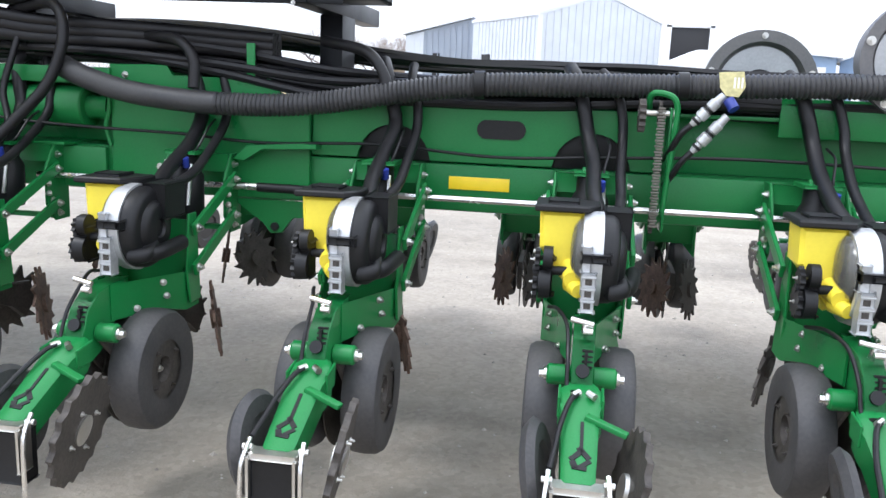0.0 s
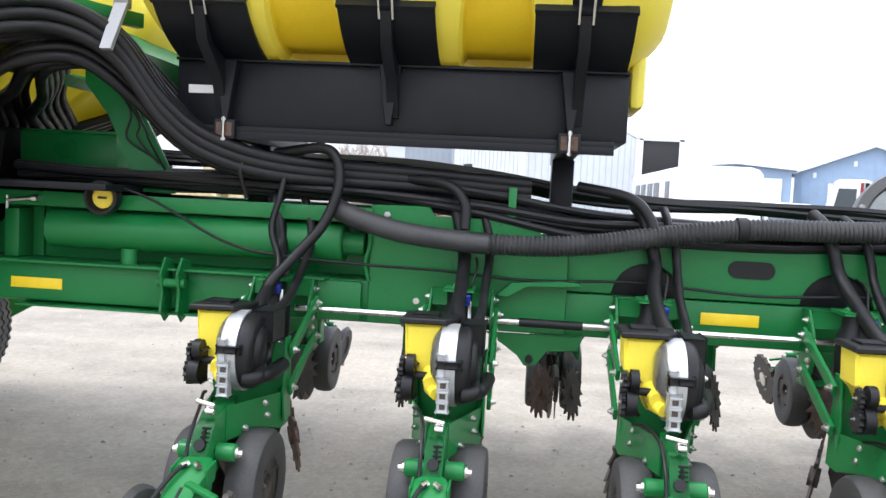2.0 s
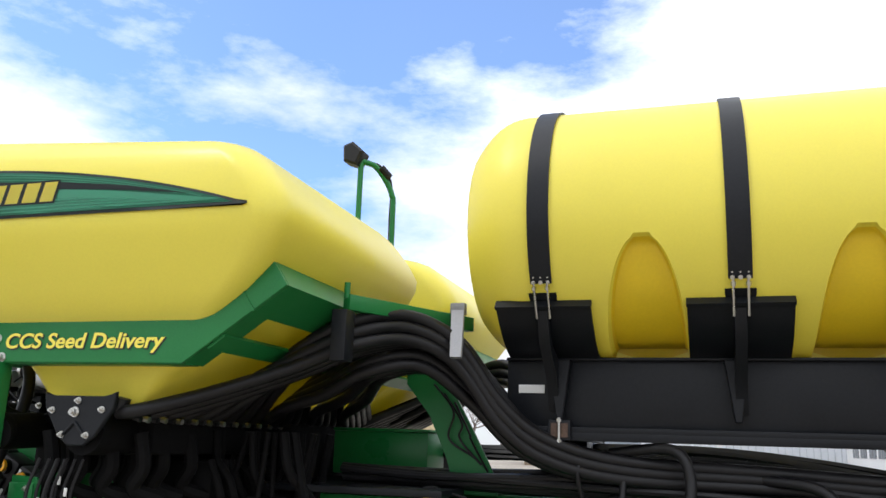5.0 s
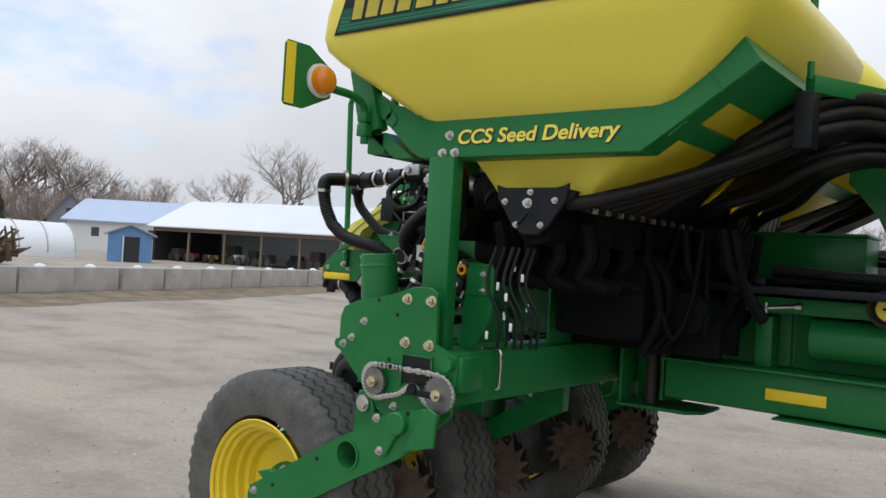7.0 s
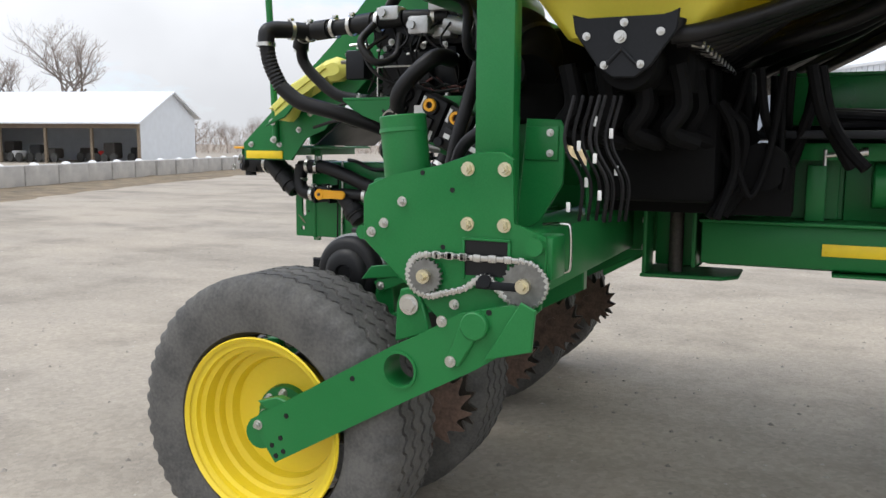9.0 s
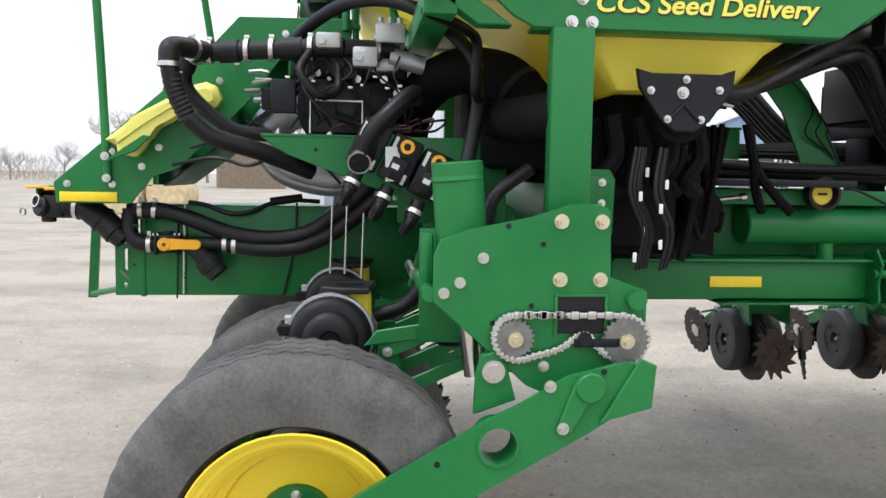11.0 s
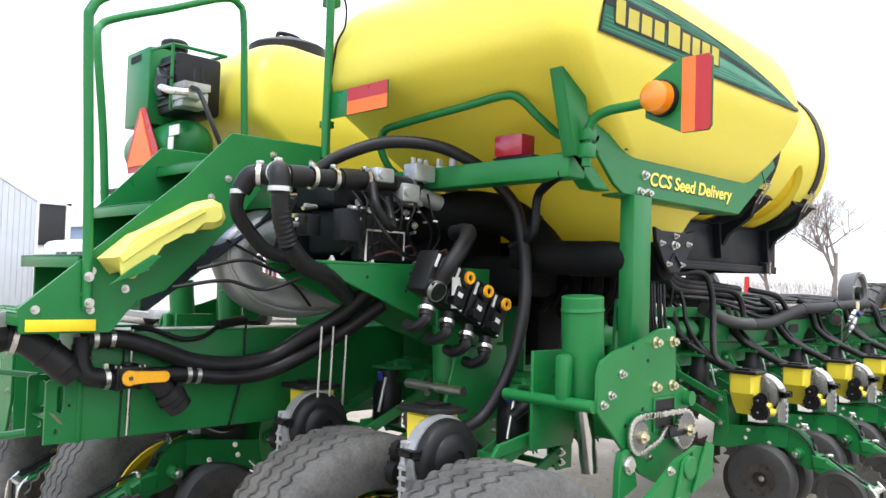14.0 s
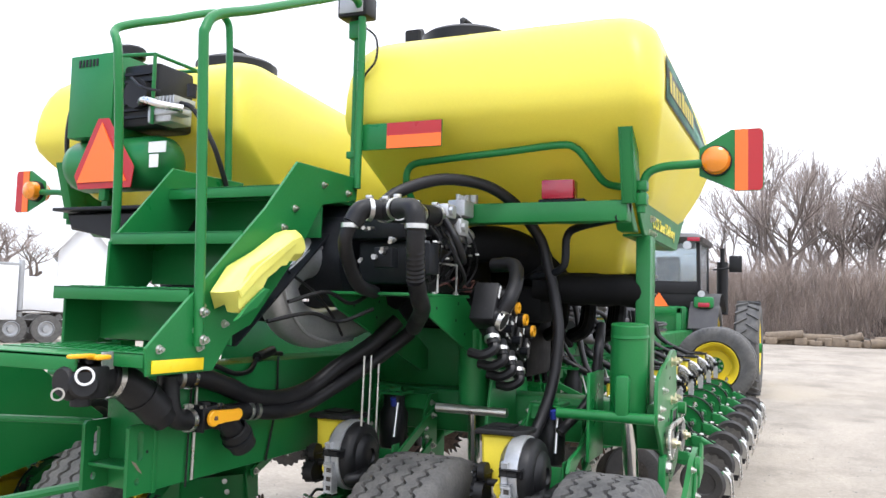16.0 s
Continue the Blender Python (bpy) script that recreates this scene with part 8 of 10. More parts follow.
part("cross_fitting", B(rod((-6.04, 3.31, 1.345), (-5.94, 3.31, 1.352), 0.036, 14), rod((-6.03, 3.30, 1.36), (-6.03, 3.295, 1.27), 0.031, 14)), BLACK, fp)
for c, d, r in (((-5.985, 3.31, 1.352), (1, 0, 0), 0.037), ((-5.925, 3.305, 1.350), (1, 0, -0.1), 0.037), ((-5.945, 3.285, 1.207), (1, 0, 0), 0.037), ((-5.625, 3.285, 1.206), (1, 0, 0), 0.034), ((-5.585, 3.283, 1.203), (1, 0, -0.05), 0.034), ((-6.03, 3.297, 1.282), (0, 0, 1), 0.033), ((-6.245, 3.33, 1.368), (1, -0.2, -0.2), 0.060)):
    part("hose_clamp", B(lathe([(-0.009, r), (-0.009, r + 0.004), (0.009, r + 0.004), (0.009, r)], c, d, 18, True), box(c[0] - 0.008, c[0] + 0.008, c[1] - 0.012, c[1] + 0.012, c[2] + r, c[2] + r + 0.018, 0.002), rod((c[0], c[1] - 0.02, c[2] + r + 0.011), (c[0], c[1] + 0.022, c[2] + r + 0.011), 0.005, 6)), ZINC, fp)
# filler valve under the corner of the platform
rv = part("filler_valve", B(lathe([(-0.085, 0.0), (-0.085, 0.040), (-0.06, 0.056), (0.06, 0.056), (0.085, 0.044), (0.085, 0.0)], (-6.345, 3.335, 1.368), (0.97, -0.1, 0), 20), box(-6.385, -6.305, 3.275, 3.395, 1.315, 1.415, 0.012), rod((-6.345, 3.335, 1.41), (-6.345, 3.335, 1.438), 0.024, 14)), BLACK, fp, "black plastic filler valve")
part("cap", B(lathe([(0.0, 0.0), (0.0, 0.040), (0.035, 0.044), (0.045, 0.036), (0.045, 0.0)], (-6.378, 3.31, 1.36), (-0.62, -0.78, 0.12), 22)), BLACK, rv)
part("cap_ring", B(lathe([(-0.005, 0.021), (-0.005, 0.028), (0.005, 0.028), (0.005, 0.021)], (-6.408, 3.272, 1.388), (-0.62, -0.78, 0.25), 20, True)), ZINC, rv, "bright ring")
part("valve_plate", B(box(-6.335, -6.285, 3.285, 3.291, 1.385, 1.455, 0.004)), GALV, rv, "grey steel plate")
part("lever", B(box(-6.455, -6.365, 3.275, 3.30, 1.440, 1.452, 0.005), box(-6.375, -6.315, 3.265, 3.31, 1.433, 1.447, 0.005)), HANDLE_Y, rv, "orange-yellow valve handle")
part("drop_ring", B(lathe([(-0.003, 0.014), (-0.003, 0.019), (0.003, 0.019), (0.003, 0.014)], (-6.475, 3.30, 1.34), (-0.5, -0.8, 0), 18, True)), ZINC, rv)
part("valve_neck", B(rod((-6.375, 3.32, 1.32), (-6.375, 3.32, 1.296), 0.03, 14)), BLACK, rv)
part("hang_wire", B(rod((-5.812, 3.366, 1.38), (-5.82, 3.366, 0.975), 0.006, 8)), ZINC, fp)
part("hang_wire", B(rod((-5.84, 3.366, 1.36), (-5.85, 3.366, 0.955), 0.004, 6)), HOSE, fp)
part("tie", B(tube([(-5.32, 3.366, 1.39), (-5.33, 3.36, 1.2), (-5.38, 3.366, 0.97)], 0.005, 6)), HOSE, fp)
for x in (-5.16, -5.10, -5.03):
    solo("hanger_rod", B(rod((x, 3.05, 1.05), (x + 0.01, 3.05, 1.40), 0.005, 8)), ZINC, "thin bright hanger rod by the tail beam", "rod", group="hanger rods")
# beam clutter: low hose and small leads along the tail beam
solo("tail_lead", B(tube([(-5.80, 3.41, 1.385), (-5.72, 3.37, 1.375), (-5.62, 3.35, 1.34), (-5.53, 3.35, 1.345), (-5.45, 3.38, 1.38), (-5.36, 3.41, 1.40), (-5.22, 3.42, 1.395)], 0.010, 8)), HOSE, "thin black lead lying on the tail beam", "cable")
solo("lead_plug", B(rod((-5.44, 3.385, 1.392), (-5.30, 3.41, 1.412), 0.02, 10)), BLACK, "black cable plug lying on the tail beam", "plug")
# inner frame parts seen between the wheels
ib = thing("inner_bracket", "green lift bracket of the inner wheels", "bracket", at=(-4.65, 2.62, 0.9))
part("plate", B(poly([(-4.80, 1.34), (-4.50, 1.34), (-4.47, 1.0), (-4.60, 0.90), (-4.72, 1.0), (-4.86, 1.12)], "y", 2.60, 2.615, 0.003)), GREEN, ib)
part("cylinder", B(rod((-4.74, 2.72, 1.52), (-4.72, 2.72, 1.15), 0.07, 24)), GREEN, ib)
part("piston_rod", B(rod((-4.72, 2.72, 1.15), (-4.70, 2.72, 0.85), 0.028, 14)), STEEL, ib)
part("cross_pin", B(rod((-4.84, 2.52, 1.17), (-4.84, 2.85, 1.17), 0.02, 12)), ZINC, ib)
part("link_arm", B(poly([(-5.02, 0.98), (-4.98, 1.03), (-4.52, 1.10), (-4.52, 1.04)], "y", 2.20, 2.215, 0.003)), GREEN, ib)
part("wheel_arm", B(poly([(-5.35, 0.45), (-5.25, 0.40), (-4.40, 0.86), (-4.40, 1.0)], "y", 3.0, 3.06, 0.006)), GREEN, ib)
part("axle", B(rod((-5.215, 2.28, 0.49), (-5.215, 3.05, 0.49), 0.05, 18)), GREEN, ib)
ib2 = thing("inner_bracket", "green lift bracket of the inner wheels", "bracket", at=(-4.65, 4.5, 0.9))
part("wheel_arm", B(poly([(-5.43, 0.45), (-5.33, 0.40), (-4.40, 0.86), (-4.40, 1.0)], "y", 4.50, 4.56, 0.006)), GREEN, ib2)
part("axle", B(rod((-5.305, 4.14, 0.49), (-5.305, 4.90, 0.49), 0.05, 18)), GREEN, ib2)
part("cylinder", B(rod((-4.74, 4.53, 1.52), (-4.72, 4.53, 1.15), 0.07, 24)), GREEN, ib2)
# left rear panel beside the ladder
lp = thing("rear_panel", "green folded panel beside the ladder with pale label", "panel", at=(-5.6, 4.4, 0.8))
part("sheet", B(poly([(-5.90, 1.32), (-5.60, 1.32), (-5.20, 1.05), (-5.20, 0.95), (-5.90, 0.82)], "y", 4.45, 4.465, 0.003)), GREEN, lp)
part("rear_sheet", B(poly([(4.45, 1.32), (5.0, 1.32), (5.0, 0.80), (4.52, 0.80), (4.45, 0.98)], "x", -5.915, -5.90, 0.003)), GREEN, lp)
part("top_fold", B(box(-5.915, -5.30, 4.465, 5.0, 1.315, 1.33, 0.003)), GREEN, lp)
bolts(lp, [((-5.915, 4.48, 1.20), (-1, 0, 0)), ((-5.915, 4.49, 1.02), (-1, 0, 0))], 0.011)

FIXED = set(scene.objects)                        # what follows stands on the lot

# ---------------------------------------------------------------- tractor on the tongue
def tractor():
    TC = CY + 0.5
    t = thing("tractor", "large green tractor with cab and dual rear tyres", "tractor", at=(9.6, TC, 0))
    glass = mat("cab_glass", (0.72, 0.80, 0.84), 0.05, vary=0.05, trans=0.9, bump=0.0)
    def lug_tyre(y0, y1, x, r, rim, tag=""):
        d = 1
        prof = [(y0 + 0.06, rim), (y0, rim + 0.10), (y0, r - 0.12), (y0 + 0.05, r - 0.045), (y1 - 0.05, r - 0.045), (y1, r - 0.12), (y1, rim + 0.10), (y1 - 0.06, rim)]
        w = part("wheel", B(lathe(prof, (x, 0, r), (0, 1, 0), 56)), TYRE, t, "lugged rear tyre")
        bm = bmesh.new()
        k = 22
        mid = (y0 + y1) / 2
        for i in range(k * 2):
            s = 1 if i % 2 else -1
            a0 = 2 * math.pi * (i + 0.0) / (k * 2)
            vs = []
            for rr in (r - 0.05, r):
                for (yy, da) in ((mid - s * 0.01, 0.0), (mid + s * ((y1 - y0) / 2 - 0.01), 0.17)):
                    for e in (-0.018, 0.018):
                        a = a0 + da + e
                        vs.append(bm.verts.new((x + rr * math.cos(a), yy, r + rr * math.sin(a))))
            for f in ((0, 1, 3, 2), (4, 5, 7, 6), (0, 1, 5, 4), (2, 3, 7, 6), (0, 2, 6, 4), (1, 3, 7, 5)):
                bm.faces.new([vs[q] for q in f])
        tagged(part("lug", bm, TYRE, w), kind="stuff")
        part("rim", B(lathe([(y0 + 0.05, rim), (y0 + 0.03, rim + 0.03), (y0 + 0.10, rim - 0.03), (y0 + 0.16, rim - 0.1), (y0 + 0.16, 0.0)], (x, 0, r), (0, 1, 0), 36), lathe([(y1 - 0.05, rim), (y1 - 0.03, rim + 0.03), (y1 - 0.10, rim - 0.03), (y1 - 0.16, 0.0)], (x, 0, r), (0, 1, 0), 36)), YELLOW, w, "yellow rim")
    for y0 in (2.22, 3.02, 2 * TC - 2.22 - 0.46, 2 * TC - 3.02 - 0.46):
        lug_tyre(y0, y0 + 0.46, 9.6, 0.95, 0.56)
    for y0 in (2.45, 2 * TC - 2.45 - 0.42):
        lug_tyre(y0, y0 + 0.42, 12.5, 0.72, 0.40)
    part("rear_axle", B(rod((9.6, 2.2, 0.95), (9.6, 2 * TC - 2.2, 0.95), 0.10, 20)), GREEN, t)
    part("body", B(box(8.9, 10.2, TC - 0.5, TC + 0.5, 0.8, 1.75, 0.06)), GREEN, t)
    part("hitch_frame", B(box(8.62, 8.72, TC - 0.42, TC - 0.32, 0.9, 1.72, 0.01), box(8.62, 8.72, TC + 0.32, TC + 0.42, 0.9, 1.72, 0.01), box(8.62, 8.72, TC - 0.42, TC + 0.42, 1.60, 1.72, 0.01)), GREEN, t)
    part("hood", B(loft([rounded(10.6, 13.4, TC - 0.42, TC + 0.42, z, 0.12, 5) for z in (1.0, 1.75)] + [rounded(10.7, 13.3, TC - 0.32, TC + 0.32, 1.95, 0.12, 5)])), GREEN, t)
    for s in (-1, 1):
        y = TC + s * 0.83
        bm = bmesh.new()
        rows = []
        for i in range(11):
            a = radians(40 + 12 * i)
            rows.append([bm.verts.new((9.6 + 1.08 * math.cos(a), y + s * dy, 0.95 + 1.08 * math.sin(a))) for dy in (-0.28, 0.28)])
        for r0, r1 in zip(rows, rows[1:]):
            bm.faces.new((r0[0], r0[1], r1[1], r1[0]))
        bmesh.ops.solidify(bm, geom=bm.faces[:], thickness=0.10)
        part("fender", bm, FANGREY, t, "dark grey fender")
        part("fender_top", B(box(8.78, 9.0, y - 0.18, y + 0.2, 1.72, 1.95, 0.05)), GREEN, t)
        part("tail_lamp", B(box(8.76, 8.79, y - 0.11, y + 0.11, 1.74, 1.83, 0.01)), REDLENS, t)
        part("fender_lamp", B(lathe([(0, 0), (0, 0.07), (0.05, 0.07), (0.05, 0)], (8.85, y - s * 0.05, 2.0), (-1, 0, 0), 18)), GLASSY, t)
        part("mirror", B(box(10.1, 10.16, TC + s * 1.32 - 0.13, TC + s * 1.32 + 0.13, 2.5, 2.85, 0.02)), BLACK, t)
        part("mirror_arm", B(rod((10.2, TC + s * 0.85, 2.55), (10.15, TC + s * 1.3, 2.6), 0.02, 8)), BLACK, t)
    for s in (-1, 1):
        for x in (9.05, 10.6):
            part("pillar", B(poly([(TC + s * 0.74, 1.95), (TC + s * 0.67, 1.95), (TC + s * 0.65, 3.05), (TC + s * 0.72, 3.05)], "x", x - 0.05, x + 0.05, 0.01)), BLACK, t)
        part("side_glass", B(box(9.1, 10.55, TC + s * 0.70 - 0.01, TC + s * 0.70 + 0.01, 1.95, 3.05, 0)), glass, t)
    part("rear_glass", B(box(9.03, 9.045, TC - 0.66, TC + 0.66, 2.25, 3.04, 0)), glass, t, "pale cab glass")
    part("front_glass", B(box(10.6, 10.615, TC - 0.66, TC + 0.66, 1.9, 3.04, 0)), glass, t)
    part("cab_floor", B(box(9.0, 10.65, TC - 0.72, TC + 0.72, 1.72, 2.1, 0.03)), BLACK, t)
    part("rear_wall", B(box(8.98, 9.02, TC - 0.69, TC + 0.69, 2.0, 2.26, 0.01)), BLACK, t)
    part("seat", B(box(9.6, 9.75, TC - 0.25, TC + 0.25, 2.2, 2.8, 0.06), box(9.7, 10.1, TC - 0.25, TC + 0.25, 2.1, 2.3, 0.06)), BLACK, t)
    part("steering_wheel", B(lathe([(-0.015, 0.17), (0, 0.185), (0.015, 0.17), (0, 0.155)], (10.3, TC, 2.55), (-0.7, 0, 0.7), 24, True)), BLACK, t)
    roof = part("roof", B(loft([rounded(8.85, 10.8, TC - 0.78, TC + 0.78, 3.05, 0.15, 5), rounded(8.83, 10.82, TC - 0.80, TC + 0.80, 3.15, 0.16, 5), rounded(9.0, 10.6, TC - 0.66, TC + 0.66, 3.24, 0.16, 5)])), mat("dark_red_brown_roof", (0.035, 0.03, 0.03), 0.4), t)
    for s in (-1, 1):
        part("roof_lamp", B(lathe([(0, 0), (0, 0.085), (0.05, 0.085), (0.06, 0)], (8.86, TC + s * 0.5, 2.98), (-1, 0, 0), 20)), GLASSY, roof)
        part("roof_marker", B(box(8.81, 8.84, TC + s * 0.62 - 0.12, TC + s * 0.62 + 0.12, 3.06, 3.14, 0.01)), ORANGE if s > 0 else REDLENS, roof)
    part("exhaust", B(rod((10.75, TC - 1.0, 1.6), (10.75, TC - 1.0, 2.75), 0.12, 20), rod((10.75, TC - 1.0, 2.75), (10.75, TC - 1.0, 3.05), 0.05, 14)), BLACK, t)
    part("triangle", B(poly([(TC + 0.22, 1.74), (TC - 0.16, 1.74), (TC + 0.03, 2.02)], "x", 8.70, 8.715, 0)), ORANGE, t, "orange warning triangle")


tractor()

# ---------------------------------------------------------------- buildings and yard
def put_block_wall():
    a, b = Vector((-21.6, 2.0, 0)), Vector((-33.5, 38.0, 0))
    u = (b - a).normalized()
    n = Vector((-u.y, u.x, 0))
    t = thing("block_wall", "low wall of large weathered concrete blocks", "wall", at=a, kind="structure")
    mesh = finish(B(box(0, 1.80, -0.3, 0.3, 0, 0.74, 0.04)), "concrete_block", CONCRETE)
    capm = finish(B(lathe([(0, 0.16), (0.05, 0.13), (0.08, 0.05), (0.085, 0.0)], (0.9, 0, 0.735), (0, 0, 1), 10)), "block_cap", WHITEPAINT)
    rnd = random.Random(2)
    ang = math.atan2(u.y, u.x)
    for i in range(20):
        p = u * (1.85 * i) + n * rnd.uniform(-0.06, 0.06)
        for nm, me in (("block", mesh), ("block_cap", capm)):
            ob = new(nm, me)
            ob.parent = t
            ob.matrix_basis = Matrix.Translation(p) @ Matrix.Rotation(ang + rnd.uniform(-0.02, 0.02), 4, "Z")
    bm = bmesh.new()
    g = []
    for i in range(60):
        row = []
        for j, off in enumerate((0.4, -0.2, -1.2, -2.2, -3.4)):
            q = a + u * (0.75 * i - 4) - n * (-off) * -1
            w = off * (1 + 0.25 * noise.noise((i * 0.4, j, 0)))
            q = a + u * (0.75 * i - 4) - n * w * -1
            row.append(bm.verts.new((q.x, q.y, 0.03 + 0.10 * (1 if j in (1, 2) else 0) * (0.5 + 0.5 * noise.noise((i * 0.6, j * 2, 3))) - (0.05 if j == 4 else 0))))
        g.append(row)
    for r0, r1 in zip(g, g[1:]):
        for j in range(4):
            bm.faces.new((r0[j], r0[j + 1], r1[j + 1], r1[j]))
    ob = new("verge", finish(bm, "verge", GRASS, 180))
    tagged(ob, "strip of dry brown grass before the block wall", "verge", kind="structure")
    return t


put_block_wall()


def open_shed():
    e = (-2.84, -0.58)
    a, b = polar(147.6, 72, e), polar(135.2, 62, e)
    u = (b - a).normalized()
    v = Vector((-u.y, u.x, 0))
    if v.dot(a - Vector((*e, 0))) < 0:
        v = -v
    w, dep, ev, pk = (b - a).length, 9.0, 2.75, 5.2
    m = Matrix(((u.x, v.x, 0, a.x), (u.y, v.y, 0, a.y), (0, 0, 1, 0), (0, 0, 0, 1)))
    t = thing("open_shed", "open-fronted pole shed with a white metal roof", "shed", at=a)
    part("roof", B(moved(m, poly([(-0.6, ev), (dep * 0.55, pk), (dep + 0.5, ev + 0.6), (dep + 0.5, ev + 0.7), (dep * 0.55, pk + 0.1), (-0.6, ev + 0.1)], "x", -0.4, w + 0.4, 0))), ROOFMETAL, t)
    part("back_wall", B(moved(m, box(0, w, dep - 0.1, dep, 0, ev + 0.5, 0))), METALSIDE, t)
    part("end_wall", B(moved(m, poly([(0, 0), (0, ev), (dep * 0.55, pk), (dep, ev + 0.6), (dep, 0)], "x", w - 0.05, w + 0.05, 0))), METALSIDE, t)
    part("end_wall", B(moved(m, poly([(0, 0), (0, ev), (dep * 0.55, pk), (dep, ev + 0.6), (dep, 0)], "x", -0.05, 0.05, 0))), DARKVOID, t)
    part("header", B(moved(m, box(0, w, -0.1, 0.1, ev - 0.3, ev, 0))), WOODPOST, t)
    for i in range(6):
        part("post", B(moved(m, box(w * i / 5 - 0.09, w * i / 5 + 0.09, -0.09, 0.09, 0, ev, 0))), WOODPOST if i else DARKVOID, t)
    rnd = random.Random(4)
    cols = [RUST, REDCAP, YELLOW, DARKSTEEL, WHITEPAINT, DARKVOID, DARKSTEEL, DARKSTEEL, REDCAP, DARKSTEEL, DARKVOID]
    for i, c in enumerate(cols):
        x = w * (0.06 + 0.085 * i)
        h = rnd.uniform(0.35, 0.6) if c in (REDCAP, YELLOW, WHITEPAINT) else rnd.uniform(0.6, 1.3)
        o = m @ Vector((x, rnd.uniform(1.5, 4), 0))
        it = thing("stored_implement", "dark farm implement stored under the shed roof", "farm implement", at=o, group="implements under the shed")
        part("body", B(box(o.x - 0.35 - 0.2 * (h > 0.6), o.x + 0.35 + 0.2 * (h > 0.6), o.y - 0.4, o.y + 0.4, 0.30, 0.30 + h, 0.1)), c, it)
        part("wheel", B(rod((o.x - 0.4, o.y - 0.5, 0.35), (o.x - 0.4, o.y - 0.35, 0.35), 0.35, 14)), TYRE, it)
        part("wheel", B(rod((o.x + 0.5, o.y - 0.5, 0.35), (o.x + 0.5, o.y - 0.35, 0.35), 0.35, 14)), TYRE, it)


open_shed()
E_T8 = (-2.84, -0.58)


def gabled(name, label, cat, b0, d0, b1, d1, depth, eave, peak, wm, rm, eye=E_T8, ribs=0.4):
    a, b = polar(b0, d0, eye), polar(b1, d1, eye)
    # the wall runs left to right as seen from the eye, its depth goes away from the eye
    u = (b - a).normalized()
    v = Vector((-u.y, u.x, 0))
    if v.dot(a - Vector((*eye, 0))) < 0:
        a, b = b, a
    return shed(name, label, cat, a, b, depth, eave, peak, wm, rm, ribs)


def rect_on(t, m, name, x0, x1, z0, z1, material, label="", proud=0.05):
    return part(name, B(moved(m, box(x0, x1, -proud, 0.0, z0, z1, 0))), material, t, label)


t, m, w = gabled("small_shed", "small blue shed with a dark open door", "shed", 150.4, 60, 147.7, 60, 3.0, 1.95, 2.55, BLUESIDE, GALV)
rect_on(t, m, "doorway", w * 0.36, w * 0.72, 0, 1.75, DARKVOID, "dark open doorway")
rect_on(t, m, "trim", w * 0.33, w * 0.36, 0, 1.8, WHITEPAINT)
# long house with a pale blue roof behind the shed
a, b = polar(153, 100, E_T8), polar(142.5, 92, E_T8)
t = thing("long_house", "long low building with pale blue metal roof", "house", at=a)
u = (b - a).normalized()
v = Vector((-u.y, u.x, 0))
if v.dot(a - Vector((*E_T8, 0))) < 0:
    v = -v
m = Matrix(((u.x, v.x, 0, a.x), (u.y, v.y, 0, a.y), (0, 0, 1, 0), (0, 0, 0, 1)))
w = (b - a).length
part("wall", B(moved(m, box(0, w, 0, 9, 0, 3.4, 0))), WHITEPAINT, t)
part("roof", B(moved(m, poly([(-0.6, 3.3), (4.5, 5.9), (9.6, 3.3), (9.6, 3.45), (4.5, 6.05), (-0.6, 3.45)], "x", -0.5, w + 0.5, 0))), BLUEROOF, t)
for i in range(5):
    part("window", B(moved(m, box(w * (0.15 + 0.17 * i), w * (0.15 + 0.17 * i) + 0.9, -0.05, 0, 1.7, 2.7, 0))), WINDOW, t)
t, m, w = gabled("farm_store", "white gabled farm store behind the parked trucks", "shed", 49.3, 46, 46.2, 46, 8.0, 3.9, 5.4, WHITEPAINT, WHITEPAINT, (-8.18, 1.34))
# greenhouse
a = polar(158.5, 62, E_T8)
b = polar(152.3, 64, E_T8)
u = (b - a).normalized()
t = thing("greenhouse", "long white film-covered hoop greenhouse", "greenhouse", at=a)
v = Vector((-u.y, u.x, 0))
if v.dot(a - Vector((*E_T8, 0))) < 0:
    v = -v
m = Matrix(((u.x, v.x, 0, a.x), (u.y, v.y, 0, a.y), (0, 0, 1, 0), (0, 0, 0, 1)))
w = (b - a).length
arc = [(3 - 3 * math.cos(math.pi * i / 16), 0.3 + 2.2 * math.sin(math.pi * i / 16)) for i in range(17)]
part("film", B(moved(m, poly([(0, 0)] + arc + [(6, 0)], "x", -6, w, 0))), PLASTICFILM, t)
for i in range(8):
    part("hoop", B(moved(m, tube([(-6 + (w + 6) * i / 7, y, z + 0.02) for y, z in arc], 0.05, 6, 2))), GALV, t)
# heap of brush and roots at the end of the wall, and a grey house in the wood
q = polar(156.6, 44, E_T8)
bh = thing("root_heap", "dark brown heap of roots and broken wood", "heap", at=q)
rnd = random.Random(8)
for i in range(26):
    a, l = rnd.uniform(0, 6.28), rnd.uniform(0.6, 1.5)
    part("root", B(rod((q.x + rnd.uniform(-1, 1), q.y + rnd.uniform(-0.8, 0.8), rnd.uniform(0.1, 0.9)), (q.x + math.cos(a) * l, q.y + math.sin(a) * l, rnd.uniform(0.6, 1.9)), rnd.uniform(0.08, 0.2), 6, 0.04)), RUST if i % 3 else WOODPOST, bh)
